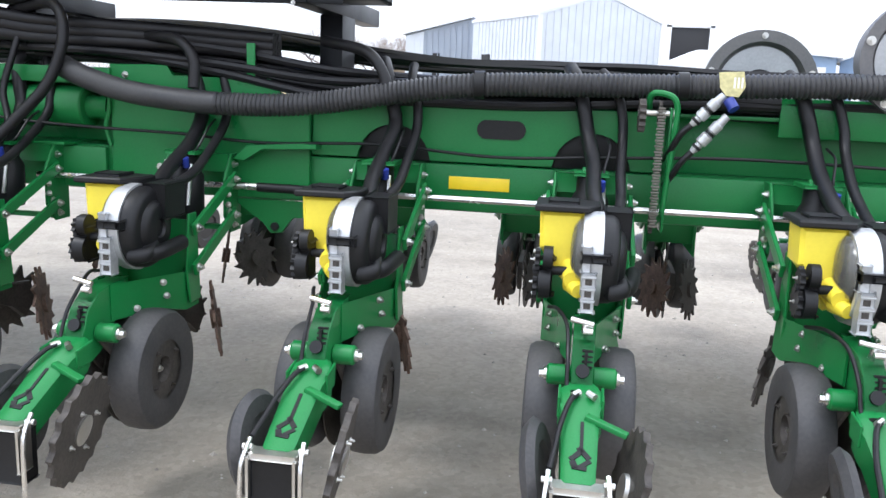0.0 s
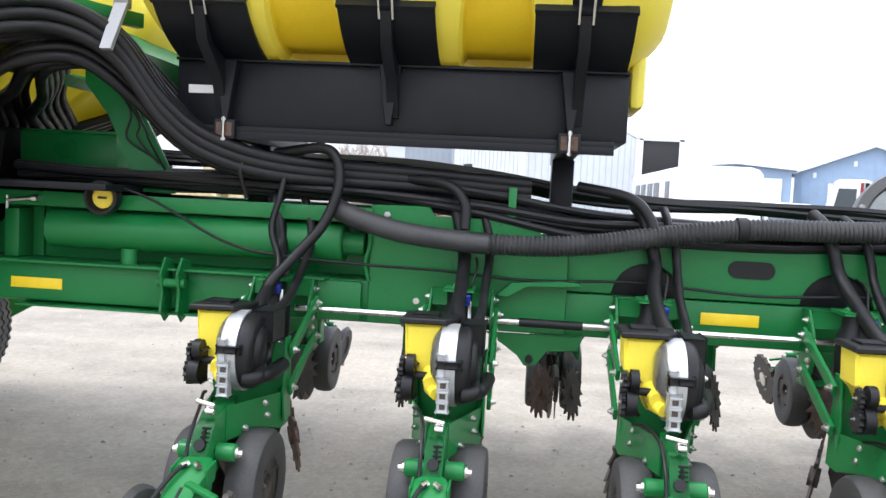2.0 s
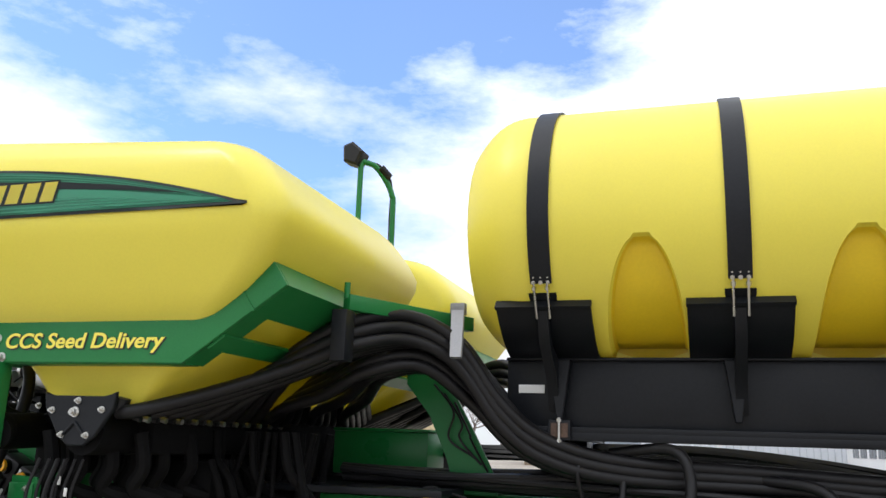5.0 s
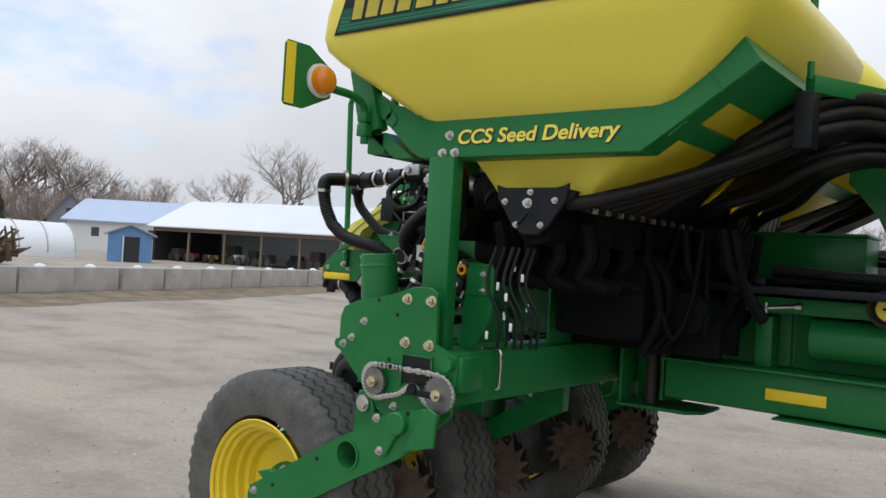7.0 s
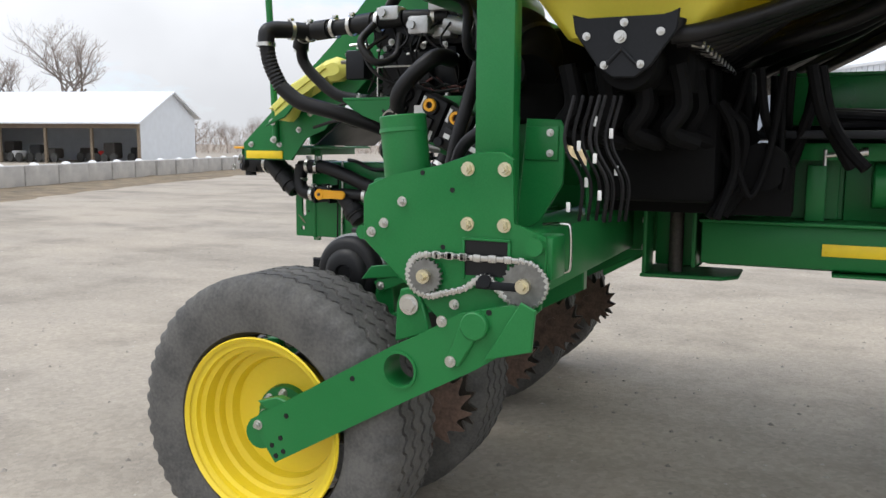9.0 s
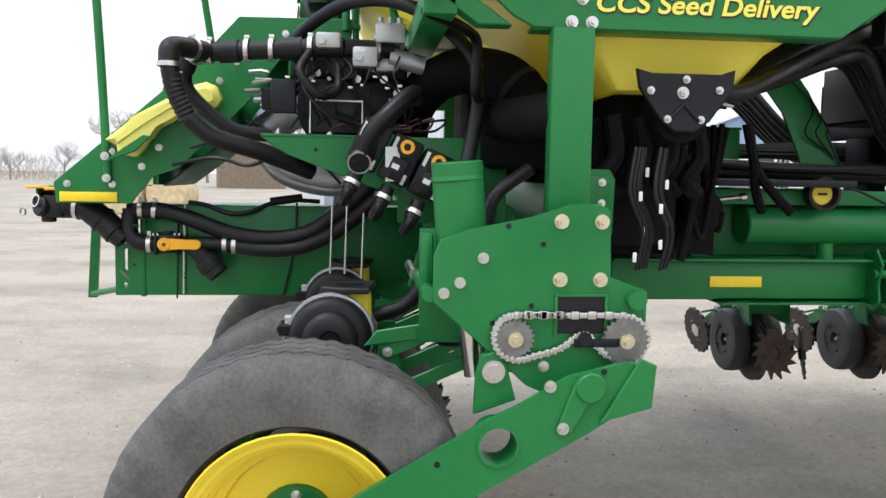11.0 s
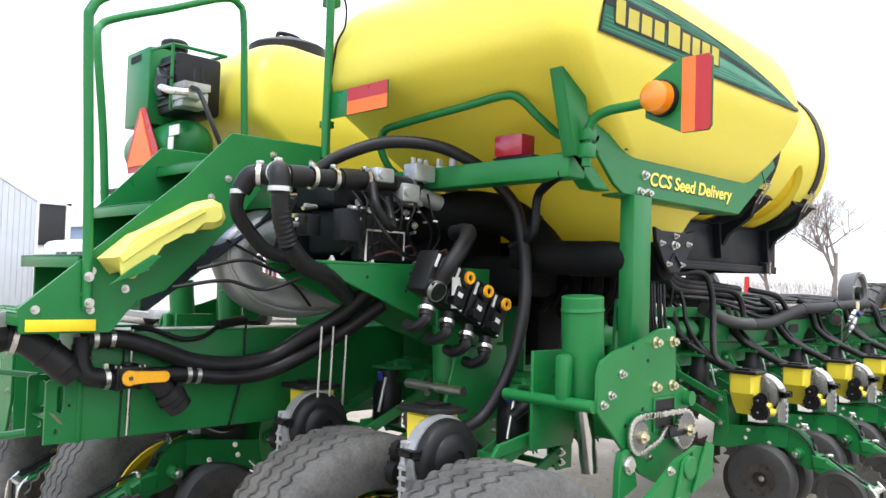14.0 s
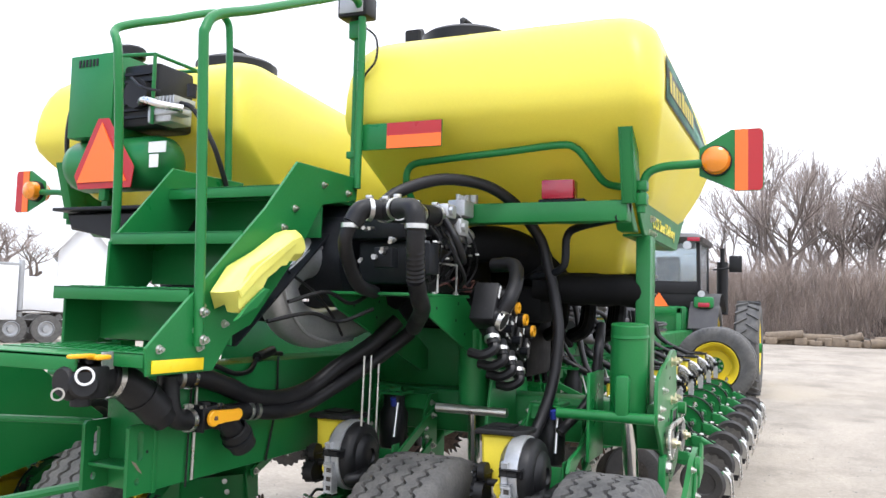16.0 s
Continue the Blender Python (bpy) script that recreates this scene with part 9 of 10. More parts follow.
t, m, w = gabled("grey_house", "small grey gabled house among the trees", "house", 154.2, 108, 151.6, 108, 8, 3.6, 6.6, mat("grey_boards", (0.24, 0.25, 0.28), 0.7, vary=0.1), mat("grey_shingles", (0.20, 0.20, 0.22), 0.8, vary=0.15))
rect_on(t, m, "window", w * 0.42, w * 0.56, 3.8, 4.9, WINDOW)
# grey metal shed and its neighbours behind the planter
e0 = (0.0, 0.0)
t, m, w = shed("metal_shed", "pale ribbed metal shed with a gable roof", "shed", Vector((-1.5, 29.0, 0)), Vector((2.85, 31.95, 0)), 5.0, 4.15, 5.0, METALSIDE, ROOFMETAL, 0.28, 0.05)
rect_on(t, m, "corner_trim", -0.06, 0.10, 0, 4.15, WHITEPAINT)
rect_on(t, m, "corner_trim", w - 0.10, w + 0.06, 0, 4.15, WHITEPAINT)
part("side_door", B(moved(m, box(-0.05, 0.0, 3.5, 4.1, 0.2, 2.9, 0))), DARKVOID, t, "dark open side doorway")
# blue-grey lean-to with a single-pitch roof beyond it
lt = thing("lean_to", "blue-grey ribbed lean-to with a single-pitch roof", "shed", at=(-6.0, 34.8, 0))
SLATE = mat("blue_grey_siding", (0.34, 0.38, 0.44), 0.5, metal=0.2, vary=0.12, scale=1.5, bump=0.04)
part("wall", B(poly([(-7.36, 0), (-4.55, 0), (-4.55, 4.45), (-7.36, 3.72)], "y", 34.8, 40.0, 0)), SLATE, lt)
part("pale_bay", B(poly([(-7.36, 0), (-6.60, 0), (-6.60, 3.86), (-7.36, 3.66)], "y", 34.76, 34.8, 0)), METALSIDE, lt)
part("roof", B(poly([(-7.50, 3.70), (-4.50, 4.48), (-4.50, 4.56), (-7.50, 3.78)], "y", 34.6, 40.2, 0)), ROOFMETAL, lt)
part("doorway", B(box(-6.2, -5.9, 34.77, 34.8, 0, 3.0, 0)), DARKVOID, lt, "dark open doorway")
for i in range(11):
    x = -7.25 + 0.25 * i
    part("siding_rib", B(box(x, x + 0.03, 34.74, 34.76 if x < -6.6 else 34.8, 0, 3.6 + 0.26 * (x + 7.36), 0)), METALSIDE if x < -6.6 else SLATE, lt)
t, m, w = shed("far_barn", "low purple-grey roofed barn", "barn", polar(103.2, 80, e0), polar(98.8, 80, e0), 10, 3.3, 4.9, WOODPOST, mat("mauve_roof", (0.30, 0.26, 0.36), 0.5), 0, 0.3)
# dark stock box beside the metal shed
bx = thing("dark_trailer", "dark open box trailer beside the metal shed", "trailer", at=polar(83.2, 36, e0))
o = ORIGIN[bx.name]
part("box", B(box(o.x - 0.75, o.x + 0.75, o.y - 0.5, o.y + 1.6, 2.7, 4.35, 0.03)), DARKVOID, bx)
part("frame", B(box(o.x - 0.95, o.x - 0.75, o.y - 0.55, o.y - 0.4, 0.4, 4.45, 0.01), box(o.x + 0.75, o.x + 0.95, o.y - 0.55, o.y - 0.4, 0.4, 4.45, 0.01), box(o.x - 0.95, o.x + 0.95, o.y - 0.55, o.y - 0.4, 4.35, 4.5, 0.01)), WHITEPAINT, bx)
part("lower_body", B(box(o.x - 0.95, o.x + 0.95, o.y - 0.4, o.y + 1.7, 0.0, 2.7, 0.05)), WHITEPAINT, bx)
# horse trailer
ht = thing("horse_trailer", "white horse trailer with dark side windows", "trailer", at=(3.6, 25.0, 0))
part("body", B(poly([(2.5, 0.45), (4.7, 0.45), (4.7, 2.52), (4.6, 2.64), (4.4, 2.70), (2.8, 2.70), (2.6, 2.64), (2.5, 2.52)], "y", 21.2, 30.0, 0.05)), WHITEPAINT, ht)
for y in (23.68, 24.98, 26.4, 27.75):
    w_ = part("window", B(box(2.485, 2.499, y, y + 0.97, 1.72, 2.28, 0)), WINDOW, ht)
    part("divider", B(box(2.478, 2.484, y + 0.46, y + 0.51, 1.72, 2.28, 0)), GALV, w_)
d_ = part("door", B(box(2.47, 2.499, 21.5, 22.7, 0.6, 2.42, 0.01)), WHITEPAINT, ht)
part("door_window", B(box(2.455, 2.469, 21.8, 22.42, 1.78, 2.28, 0)), WINDOW, d_)
part("skirt", B(box(2.49, 4.71, 21.19, 30.01, 0.45, 0.70, 0.01)), GALV, ht)
for y in (25.2, 26.2):
    for x in (2.42, 4.58):
        part("wheel", B(rod((x, y, 0.38), (x + 0.2, y, 0.38), 0.38, 20)), TYRE, ht)
part("fender", B(box(2.38, 2.49, 24.6, 26.8, 0.78, 0.88, 0.03)), GALV, ht)
# blue building with a white garage door
BLUESHOP = mat("pale_blue_siding", (0.27, 0.37, 0.52), 0.5, vary=0.08, scale=2, bump=0.05)
e3 = (-1.44, -0.34)
t, m, w = gabled("blue_building", "blue sided shop building with white doors", "building", 72.6, 52, 63.5, 52, 14, 3.9, 5.5, BLUESHOP, ROOFMETAL, e3)
rect_on(t, m, "garage_door", w * 0.22, w * 0.62, 0, 3.4, WHITEPAINT, "white garage door")
for i in range(4):
    rect_on(t, m, "door_panel_joint", w * 0.22, w * 0.62, 0.65 + 0.7 * i, 0.69 + 0.7 * i, GALV, proud=0.06)
for i in range(4):
    rect_on(t, m, "gable_lamp", w * (0.12 + 0.25 * i), w * (0.12 + 0.25 * i) + 0.18, 3.7 + (0.7 if i in (1, 2) else 0), 4.0 + (0.7 if i in (1, 2) else 0), WHITEPAINT)
t, m, w = gabled("blue_annex", "low blue annex with white door", "building", 79.5, 50, 72.75, 50, 10, 4.0, 4.25, BLUESHOP, ROOFMETAL, e3)
rect_on(t, m, "door", w * 0.58, w * 0.92, 0, 3.5, WHITEPAINT)


def truck(at, yaw, body_mat, label, kind="truck", box_len=3.5):
    mm = Matrix.Translation(at) @ Matrix.Rotation(radians(yaw), 4, "Z")
    t = thing(kind, label, "truck", at=at)
    part("cab", B(moved(mm, poly([(1.0, 0.6), (3.1, 0.6), (3.1, 1.5), (2.2, 1.6), (1.85, 2.5), (1.0, 2.5)], "y", -1.05, 1.05, 0.05))), body_mat, t)
    for s in (-1, 1):
        part("side_window", B(moved(mm, box(1.2, 1.85, s * 1.055 - 0.015, s * 1.055 + 0.015, 1.7, 2.3, 0))), WINDOW, t)
    part("box", B(moved(mm, box(-box_len, 0.9, -1.1, 1.1, 0.9, 2.3 if body_mat is WHITEPAINT else 1.6, 0.05))), body_mat, t)
    part("chassis", B(moved(mm, box(-box_len, 3.0, -0.5, 0.5, 0.55, 0.85, 0.02))), DARKSTEEL, t)
    for x in (2.3, -1.0, -2.2):
        for s in (-1, 1):
            wl_ = part("wheel", B(moved(mm, rod((x, s * 1.08, 0.5), (x, s * 0.78, 0.5), 0.5, 24, bev=0.05))), TYRE, t)
            part("rim", B(moved(mm, rod((x, s * 1.085, 0.5), (x, s * 1.07, 0.5), 0.24, 18))), WHITEPAINT, wl_)
    return t


BODYRED = mat("dark_red_paint_stripe", (0.22, 0.02, 0.03), 0.4, vary=0.1)
# white box truck with red stripes, side on
mm = Matrix.Translation((9.16, 26.26, 0)) @ Matrix.Rotation(radians(152), 4, "Z")
bt = thing("box_truck", "white box truck with dark red stripes on its cab", "truck", at=(9.16, 26.26, 0))
cab_ = part("cab", B(moved(mm, poly([(0.0, 0.55), (1.55, 0.55), (1.55, 1.45), (1.15, 1.6), (0.9, 2.66), (0.75, 2.74), (0.0, 2.74)], "y", -2.2, 0, 0.05))), WHITEPAINT, bt)
part("side_window", B(moved(mm, poly([(0.25, 1.65), (0.92, 1.65), (0.76, 2.45), (0.25, 2.45)], "y", 0.002, 0.012, 0))), WINDOW, cab_)
part("windshield", B(moved(mm, poly([(1.165, 1.65), (0.94, 2.58), (0.96, 2.585), (1.185, 1.655)], "y", -2.0, -0.2, 0))), WINDOW, cab_)
part("box", B(moved(mm, box(-1.98, -0.25, -2.3, 0.05, 0.75, 2.66, 0.04))), WHITEPAINT, bt)
part("box_rail", B(moved(mm, box(-1.98, -0.25, 0.05, 0.065, 2.58, 2.66, 0.004))), GALV, bt)
for x, m_ in ((-0.23, BODYRED), (-0.08, BLACKSTEEL), (0.06, BODYRED)):
    part("stripe", B(moved(mm, box(x, x + 0.09, -0.1, 0.014, 1.2, 2.64, 0))), m_, bt, "dark vertical stripe")
part("stripe", B(moved(mm, box(0.1, 1.5, 0.002, 0.014, 1.12, 1.24, 0))), BODYRED, bt, "dark red band")
part("chassis", B(moved(mm, box(-3.6, 1.4, -1.7, -0.5, 0.5, 0.75, 0.02))), DARKSTEEL, bt)
part("stack", B(moved(mm, rod((-2.1, -0.2, 0.8), (-2.1, -0.2, 2.75), 0.09, 14))), GALV, bt)
part("mudguard", B(moved(mm, poly([(-3.55, 0.8), (-3.5, 1.02), (-2.45, 1.1), (-1.4, 1.02), (-1.4, 0.98), (-2.45, 1.06), (-3.46, 0.98)], "y", -0.6, 0.02, 0))), DARKSTEEL, bt)
for x in (0.75, -1.85, -2.92):
    for y in (-2.2, -0.25):
        wl_ = part("wheel", B(moved(mm, lathe([(0, 0.27), (0, 0.46), (0.03, 0.49), (0.22, 0.49), (0.25, 0.46), (0.25, 0.27)], (x, y, 0.455), (0, 1, 0), 26, True))), TYRE, bt)
        part("rim", B(moved(mm, lathe([(0.02, 0.0), (0.02, 0.27), (0.24, 0.275), (0.25, 0.25), (0.17, 0.22), (0.15, 0.12), (0.24, 0.11), (0.25, 0.0)], (x, y, 0.455), (0, 1, 0), 22))), GALV, wl_)
# silver pickup in front of it
mm = Matrix.Translation((6.5, 25.37, 0)) @ Matrix.Rotation(radians(280), 4, "Z")
SILVER = mat("silver_car_paint", (0.50, 0.51, 0.54), 0.3, metal=0.5, vary=0.05, coat=0.4)
pu = thing("pickup", "silver pickup with dark windows parked by the truck", "pickup", at=(6.5, 25.37, 0))
part("body", B(moved(mm, poly([(-3.3, 0.5), (2.15, 0.45), (2.25, 0.6), (2.22, 1.05), (2.0, 1.18), (0.75, 1.28), (-3.3, 1.25)], "y", -0.98, 0.98, 0.06))), SILVER, pu)
cab_ = part("cab", B(moved(mm, poly([(-1.5, 1.24), (0.85, 1.24), (0.15, 1.84), (0.0, 1.90), (-1.15, 1.90), (-1.3, 1.84)], "y", -0.86, 0.86, 0.06))), SILVER, pu)
part("windshield", B(moved(mm, poly([(0.80, 1.30), (0.18, 1.83), (0.20, 1.85), (0.83, 1.32)], "y", -0.80, 0.80, 0))), WINDOW, cab_)
for y in (-0.875, 0.862):
    for a, b in ((-1.25, -0.5), (-0.42, 0.4)):
        part("side_window", B(moved(mm, box(a, b, y, y + 0.013, 1.32, 1.80 if a < -1 else 1.74, 0))), WINDOW, cab_)
for s in (-1, 1):
    part("mirror", B(moved(mm, box(0.42, 0.55, s * 1.08 - 0.11, s * 1.08 + 0.11, 1.36, 1.56, 0.03))), SILVER, pu)
    part("headlight", B(moved(mm, box(2.20, 2.262, s * 0.78 - 0.16, s * 0.78 + 0.16, 0.82, 1.0, 0.01))), WHITE, pu)
part("grille", B(moved(mm, box(2.2, 2.26, -0.56, 0.56, 0.72, 1.0, 0.01))), GALV, pu)
part("bumper", B(moved(mm, box(2.15, 2.36, -0.98, 0.98, 0.48, 0.68, 0.03))), GALV, pu)
for x in (1.45, -2.1):
    for s in (-1, 1):
        wl_ = part("wheel", B(moved(mm, rod((x, s * 0.99, 0.38), (x, s * 0.76, 0.38), 0.38, 24, bev=0.04))), TYRE, pu)
        part("rim", B(moved(mm, rod((x, s * 0.995, 0.38), (x, s * 0.98, 0.38), 0.22, 18))), GALV, wl_)
truck(Vector((15.2, 29.6, 0)), 146, WHITEPAINT, "white farm truck with dual rear wheels", box_len=2.6)
pk = truck(Vector((41.5, -7.2, 0)), 170, WHITEPAINT, "white pickup parked at the edge of the trees")
dt = thing("dump_tank", "grey steel tank on the ground by the trees", "tank", at=(43.0, -2.6, 0))
part("shell", B(lathe([(0, 0), (0, 0.8), (1.6, 0.8), (1.6, 0)], (43, -2.6, 0), (0, 0, 1), 20)), DARKSTEEL, dt)
# logs and debris under the trees
rnd = random.Random(11)
for i in range(16):
    y = 6.5 - 0.95 * i + rnd.uniform(-0.3, 0.3)
    x = 39.5 + rnd.uniform(-0.6, 0.8)
    a = rnd.uniform(1.2, 1.9)
    l = rnd.uniform(1.2, 2.6)
    solo("log", B(rod((x, y, 0.2 + 0.2 * (i % 3)), (x + l * math.cos(a), y + l * math.sin(a), 0.22 + 0.2 * (i % 2)), rnd.uniform(0.12, 0.25), 10)), WOODPOST if i % 3 else DARKSTEEL, "weathered log lying under the trees", "log", group="logs under the trees")
bm = bmesh.new()
for i in range(70):
    y = 10 - 0.36 * i
    h = 0.25 + 0.25 * rnd.random()
    box(39.0 + rnd.uniform(-0.5, 0.5), 40.6, y - 0.3, y + 0.3, 0, h, 0.06)(bm)
ob = new("debris", finish(bm, "debris", WOODPOST))
tagged(ob, "low bank of soil and debris below the trees", "debris", kind="stuff")
# pile of soil and planks and round bales on the far side of the yard
bm = bmesh.new()
g = []
for i in range(25):
    g.append([bm.verts.new((-7.6 + 0.36 * i, 22.3 + 0.40 * j, max(0.0, 1.25 * math.exp(-((i - 11) / 6.5) ** 2 - ((j - 4) / 2.6) ** 2) * (0.75 + 0.5 * noise.noise((i * 0.5, j * 0.5, 1))) - 0.08))) for j in range(10)])
for r0, r1 in zip(g, g[1:]):
    for j in range(9):
        bm.faces.new((r0[j], r0[j + 1], r1[j + 1], r1[j]))
solo("soil_mound", bm, mat("pale_soil", (0.32, 0.26, 0.20), 0.95, vary=0.4, scale=1.2, bump=0.6, depth=0.05), "long pale heap of soil and rubble", "soil heap", sharp=180)
for i in range(26):
    x, y = -3.9 + rnd.uniform(-1.0, 0.9), 24.2 + rnd.uniform(-0.5, 0.6)
    a = rnd.uniform(0, 3.1)
    solo("plank", B(rod((x, y, rnd.uniform(0.5, 1.2)), (x + 1.3 * math.cos(a), y + 0.7 * math.sin(a), rnd.uniform(0.8, 1.6)), 0.055, 5)), RUST if i % 3 else WOODPOST, "brown scrap plank on the soil heap", "plank", group="scrap planks")
STRAW = mat("pale_straw", (0.55, 0.44, 0.26), 0.9, vary=0.3, scale=5, fine=60, bump=0.6)
for i, (x, y, z) in enumerate(((-12.0, 29.7, 0.72), (-13.6, 29.8, 0.72), (-15.2, 29.9, 0.72), (-12.9, 29.75, 2.13))):
    solo("round_bale", B(rod((x, y, z), (x + 0.25, y + 1.3, z), 0.75, 28, bev=0.06)), STRAW, "pale round straw bale", "bale", group="straw bales")
rm = thing("red_implement", "red folded farm implement far off", "farm implement", at=(30, 19, 0))
part("frame", B(rod((29, 15, 1.5), (31, 23, 1.6), 0.12, 8), rod((30, 18, 0.0), (30, 18, 2.4), 0.12, 8), rod((30, 21, 0.0), (30, 21, 2.2), 0.12, 8)), REDCAP, rm)

# ---------------------------------------------------------------- bare trees
def branch(bm, p, d, l, r, depth, rnd, twigs, spread=0.55):
    k = 3 if depth > 1 else 2
    pts, q, dd = [p], p.copy(), d.copy()
    for i in range(k):
        dd = (dd + Vector((rnd.uniform(-1, 1), rnd.uniform(-1, 1), rnd.uniform(-0.3, 0.8))) * 0.16).normalized()
        q = q + dd * (l / k)
        pts.append(q.copy())
    tgt = bm if depth > 1 else twigs
    tube(pts, r, 6 if depth > 2 else 3, 1, r2=r * 0.55, cap=False, smooth=False)(tgt)
    if depth == 0:
        return
    n = rnd.choice((3, 4)) if depth > 1 else rnd.choice((3, 4, 5))
    for i in range(n):
        f = 0.45 + 0.55 * (i + 1) / n
        a = pts[min(int(f * k), k - 1)].lerp(pts[min(int(f * k) + 1, k)], f * k - int(f * k))
        side = Vector((rnd.uniform(-1, 1), rnd.uniform(-1, 1), rnd.uniform(-0.25, 0.75))).normalized()
        nd = (dd * (1 - spread) + side * spread + Vector((0, 0, 0.12))).normalized()
        branch(bm, a, nd, l * rnd.uniform(0.58, 0.78), max(r * 0.55 * rnd.uniform(0.8, 1.1), 0.012), depth - 1, rnd, twigs, spread)


def bare_tree(at, h, seed, depth=5, spread=0.55, trunk=None):
    rnd = random.Random(seed)
    t = thing("bare_tree", "leafless tree with a spreading crown of fine twigs", "tree", at=at, group="bare trees")
    bm, tw = bmesh.new(), bmesh.new()
    base = Vector(at)
    branch(bm, base - Vector((0, 0, 0.2)), Vector((rnd.uniform(-0.08, 0.08), rnd.uniform(-0.08, 0.08), 1)).normalized(), h * 0.36, trunk or h * 0.016, depth, rnd, tw, spread)
    part("trunk", bm, BARK, t, sharp=180)
    part("crown", tw, TWIG, t, sharp=180)
    return t


def copies(src, places):
    for (x, y, z, yaw, s) in places:
        c = copy_thing(src, pose(x, y, z, 0, 0, yaw))
        c.scale = (s, s, s)


T1 = bare_tree(polar(139.6, 98, E_T8), 19.5, 21, 5, 0.62)
T2 = bare_tree(polar(143.2, 106, E_T8), 17, 33, 5, 0.6)
T3 = bare_tree((45, -2.5, 0), 16.5, 5, 5, 0.5)
T4 = bare_tree((48, 1.5, 0), 17.5, 8, 5, 0.45)
T5 = bare_tree((44, -6.5, 0), 15, 13, 5, 0.5)
T6 = bare_tree((62, 26, 0), 15, 17, 5, 0.65)
T7 = bare_tree((21.2, 38.2, 0), 8.5, 41, 5, 0.7, 0.30)
rnd = random.Random(31)
copies(T3, [(47 + rnd.uniform(-2, 5), -5 - 1.6 * i + rnd.uniform(-0.7, 0.7), 0, rnd.uniform(0, 360), rnd.uniform(0.7, 1.1)) for i in range(6)])
copies(T4, [(50 + rnd.uniform(-3, 5), 3 - 2.3 * i + rnd.uniform(-0.8, 0.8), 0, rnd.uniform(0, 360), rnd.uniform(0.7, 1.05)) for i in range(8)])
copies(T5, [(46 + rnd.uniform(-1, 4), 5.5 - 2.1 * i, 0, rnd.uniform(0, 360), rnd.uniform(0.6, 0.95)) for i in range(7)])
copies(T6, [(64, 32, 0, 80, 0.9), (60, 20, 0, 200, 0.8), (66, 40, 0, 150, 0.8), (38, 44, 0, 100, 0.6), (40, 50, 0, 300, 0.8)])
# wood on the far left and trees behind the sheds
p = [polar(b, d, E_T8) for b, d in ((158.5, 120), (157, 116), (155.8, 122), (154.6, 118), (153.4, 124), (152.2, 118), (151.0, 122), (149.6, 126), (148.3, 124), (160, 118), (161.5, 122), (163, 116))]
copies(T2, [(q.x, q.y, 0, rnd.uniform(0, 360), rnd.uniform(0.95, 1.35) - (0.25 if i in (7, 8) else 0)) for i, q in enumerate(p)])
p = [polar(b, d, E_T8) for b, d in ((146.5, 130), (145.0, 134), (137.5, 130), (135.5, 140), (133.8, 120), (131.5, 130), (129.5, 122), (127.5, 128), (125, 120), (122, 130), (119, 126), (116, 130), (113, 124), (110, 128))]
copies(T1, [(q.x, q.y, 0, rnd.uniform(0, 360), rnd.uniform(0.3, 0.42)) for q in p])
p = [polar(b, d, e0) for b, d in ((108, 120), (106, 118), (104.3, 124), (102.8, 116), (101.5, 120), (100.2, 126), (97.5, 118))]
copies(T2, [(q.x, q.y, 0, rnd.uniform(0, 360), rnd.uniform(0.75, 0.95)) for q in p])


def brushwood(name, label, places, h, seed, count, wid=1.0):
    """A thicket of thin upright stems and twigs."""
    rnd = random.Random(seed)
    verts, faces = [], []
    for _ in range(count):
        (x0, y0), (x1, y1), dep = places
        f = rnd.random()
        x, y = x0 + (x1 - x0) * f + rnd.uniform(-dep, dep), y0 + (y1 - y0) * f + rnd.uniform(-dep, dep) * 0.4
        z = h * 0.6 * rnd.random() ** 1.3
        a, l = rnd.uniform(0, 6.28), rnd.uniform(0.5, 1.0) * h * 0.45
        tl = rnd.uniform(0.1, 1.3)
        d = Vector((math.cos(a) * tl, math.sin(a) * tl, 1)).normalized() * l
        wv = Vector((-math.sin(a), math.cos(a), 0)) * rnd.uniform(0.004, 0.013) * wid
        b = Vector((x, y, z))
        i = len(verts)
        verts += [b - wv, b + wv, b + d, b + wv.cross(Vector((0, 0, 1)))]
        faces += [(i, i + 1, i + 2), (i + 1, i + 3, i + 2), (i + 3, i, i + 2)]
    me = bpy.data.meshes.new(name)
    me.from_pydata([tuple(v) for v in verts], [], faces)
    me.materials.append(BRUSH)
    ob = new(name, me)
    tagged(ob, label, "brush", kind="stuff")


brushwood("brush", "tangled grey-brown brush at the edge of the lot", ((43.5, 12), (43.5, -18), 2.2), 6.0, 3, 60000)
brushwood("far_brush", "distant grey-brown brush behind the yard", (tuple(polar(164, 112, E_T8)[:2]), tuple(polar(147, 118, E_T8)[:2]), 4.0), 10.0, 4, 16000, 2.5)
brushwood("far_brush", "distant low brush along the yard", (tuple(polar(146, 125, E_T8)[:2]), tuple(polar(110, 125, E_T8)[:2]), 4.0), 4.5, 5, 9000, 2.5)
brushwood("far_brush", "distant low brush beyond the tractor", ((70, 60), (75, 15), 4.0), 4.0, 6, 7000, 2.0)
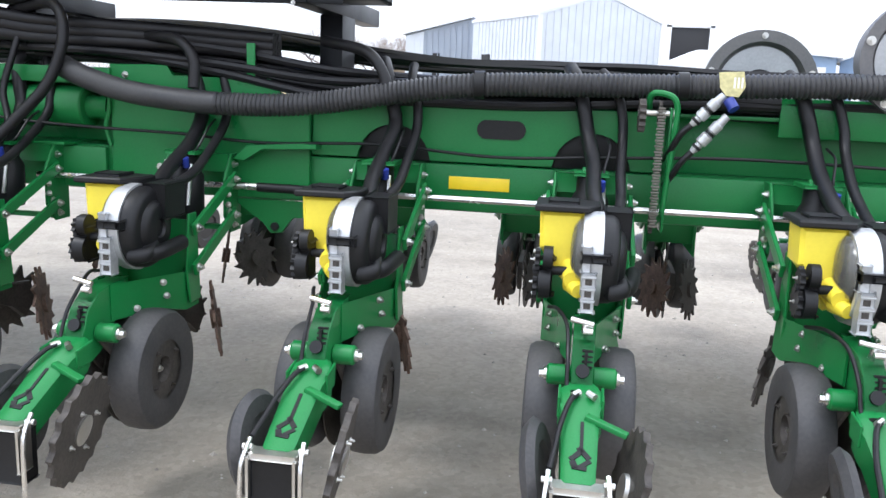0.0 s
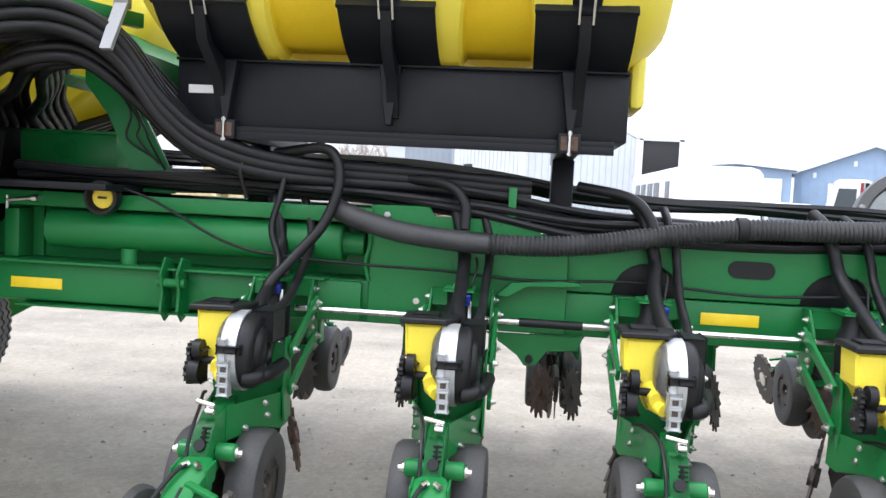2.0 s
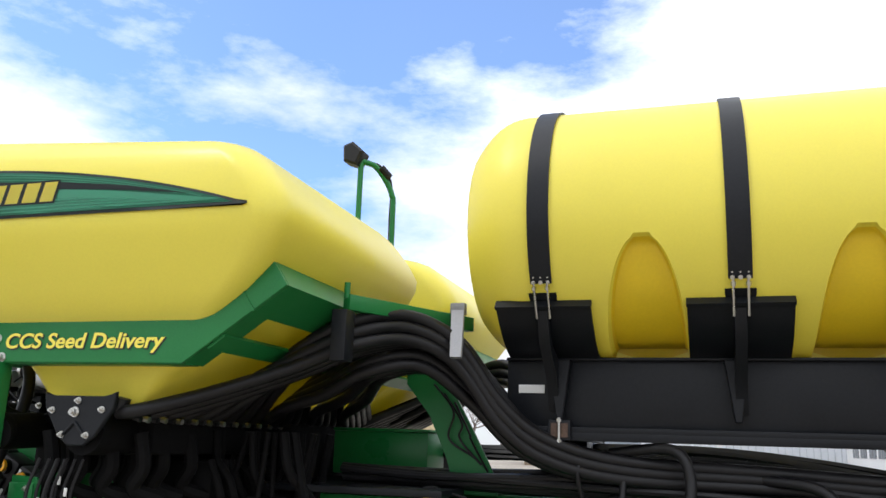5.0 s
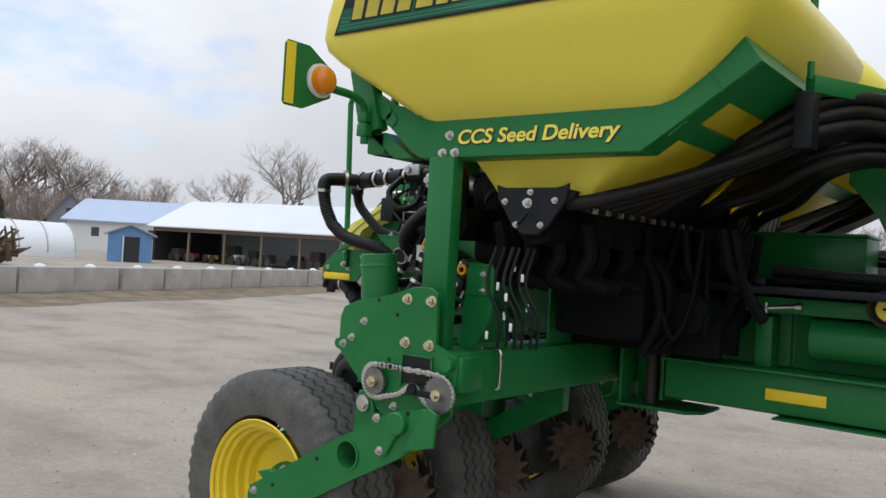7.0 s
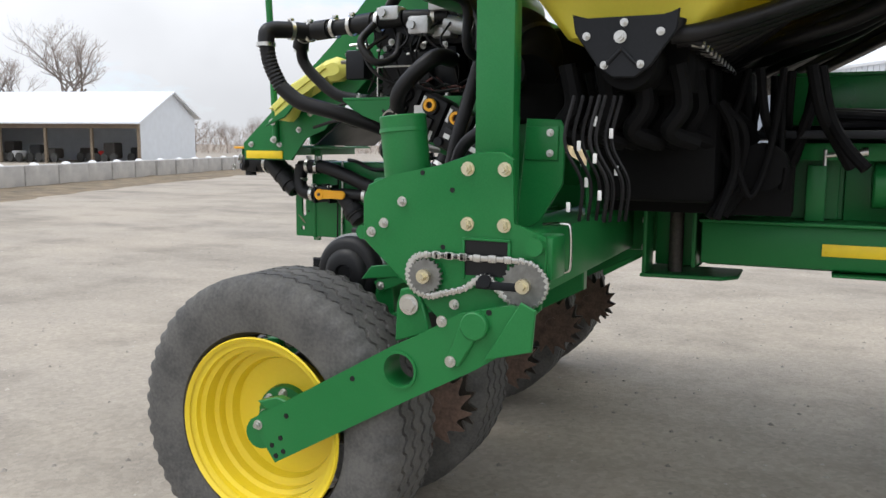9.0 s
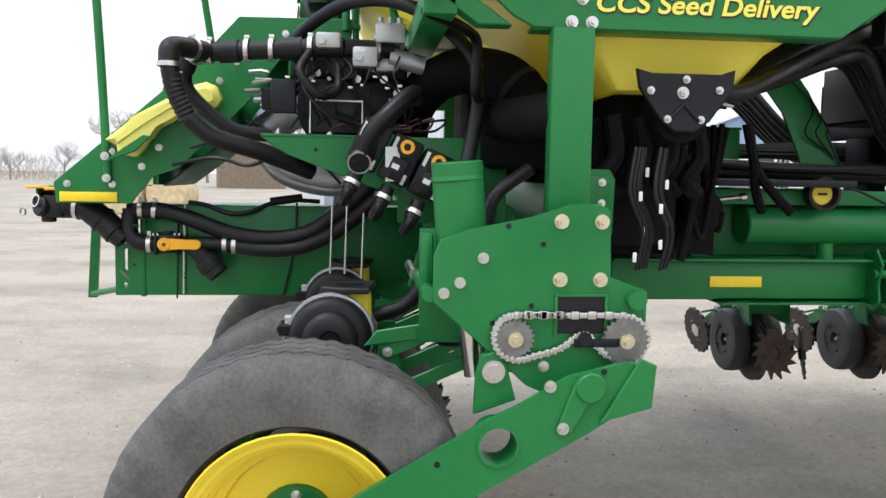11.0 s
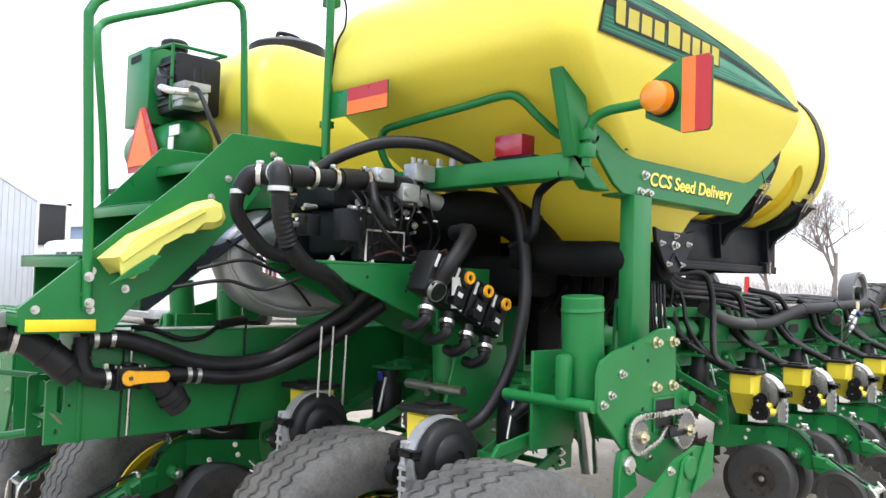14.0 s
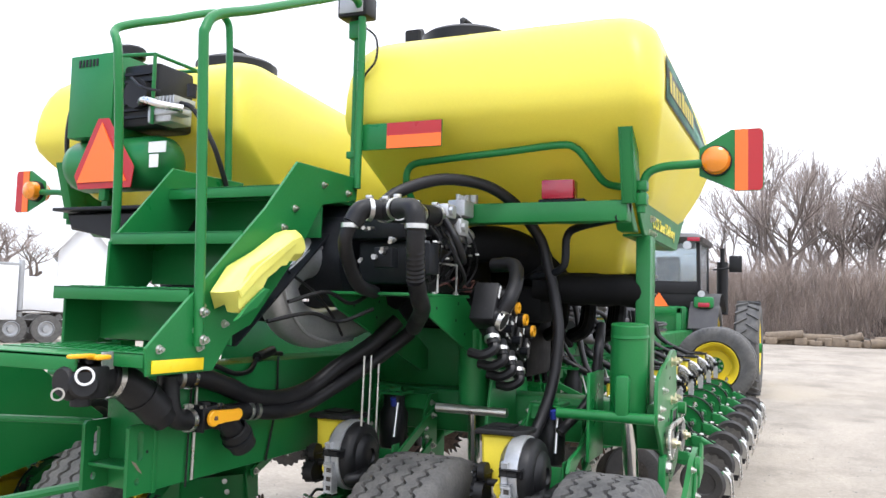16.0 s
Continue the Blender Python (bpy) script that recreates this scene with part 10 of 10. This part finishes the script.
# dark evergreen at the end of the wood
q = polar(157.2, 96, E_T8)
cn = thing("evergreen", "dark evergreen tree at the end of the wood", "tree", at=q)
part("trunk", B(rod((q.x, q.y, 0), (q.x, q.y, 5), 0.2, 8, 0.05)), BARK, cn)
bm = bmesh.new()
for i in range(900):
    f = random.Random(i).random()
    rr = random.Random(i + 5000)
    a, z = rr.uniform(0, 6.28), 0.8 + 6.0 * f
    rad = (1 - f) * 2.4 * rr.uniform(0.5, 1.05) + 0.1
    c = Vector((q.x + rad * math.cos(a), q.y + rad * math.sin(a), z))
    o = Vector((math.cos(a), math.sin(a), -0.4)) * 0.35
    s = Vector((-math.sin(a), math.cos(a), 0)) * 0.13
    vs = [bm.verts.new(c - s), bm.verts.new(c + s), bm.verts.new(c + o), bm.verts.new(c - o * 0.3 + Vector((0, 0, 0.2)))]
    bm.faces.new(vs[:3])
    bm.faces.new((vs[0], vs[1], vs[3]))
part("foliage", bm, CONIFER, cn, sharp=180)

# ---------------------------------------------------------------- loose stones on the lot
rnd = random.Random(77)
verts, faces = [], []
for _ in range(5200):
    x = rnd.uniform(-14, 5)
    y = rnd.uniform(-1.5, 9.5)
    s = rnd.choice((0.004, 0.006, 0.006, 0.009, 0.014)) * rnd.uniform(0.7, 1.3)
    i = len(verts)
    for ux, uy, uz in ((1, 0, 0), (0, 1, 0), (-1, 0, 0), (0, -1, 0), (0, 0, 0.8)):
        verts.append((x + s * ux * rnd.uniform(0.7, 1.3), y + s * uy * rnd.uniform(0.7, 1.3), s * uz - 0.001))
    faces += [(i, i + 1, i + 4), (i + 1, i + 2, i + 4), (i + 2, i + 3, i + 4), (i + 3, i, i + 4)]
me = bpy.data.meshes.new("gravel")
me.from_pydata(verts, [], faces)
me.materials.append(mat("loose_gravel", (0.36, 0.33, 0.29), 0.9, vary=0.2, islands=True, bump=0.2))
ob = new("gravel", me)
ob.location.z = 0.001
tagged(ob, "loose pale stones scattered over the lot", "gravel", kind="stuff")

for ob in list(scene.objects):
    if ob not in FIXED and ob.parent is None:
        ob.location.z += GZ
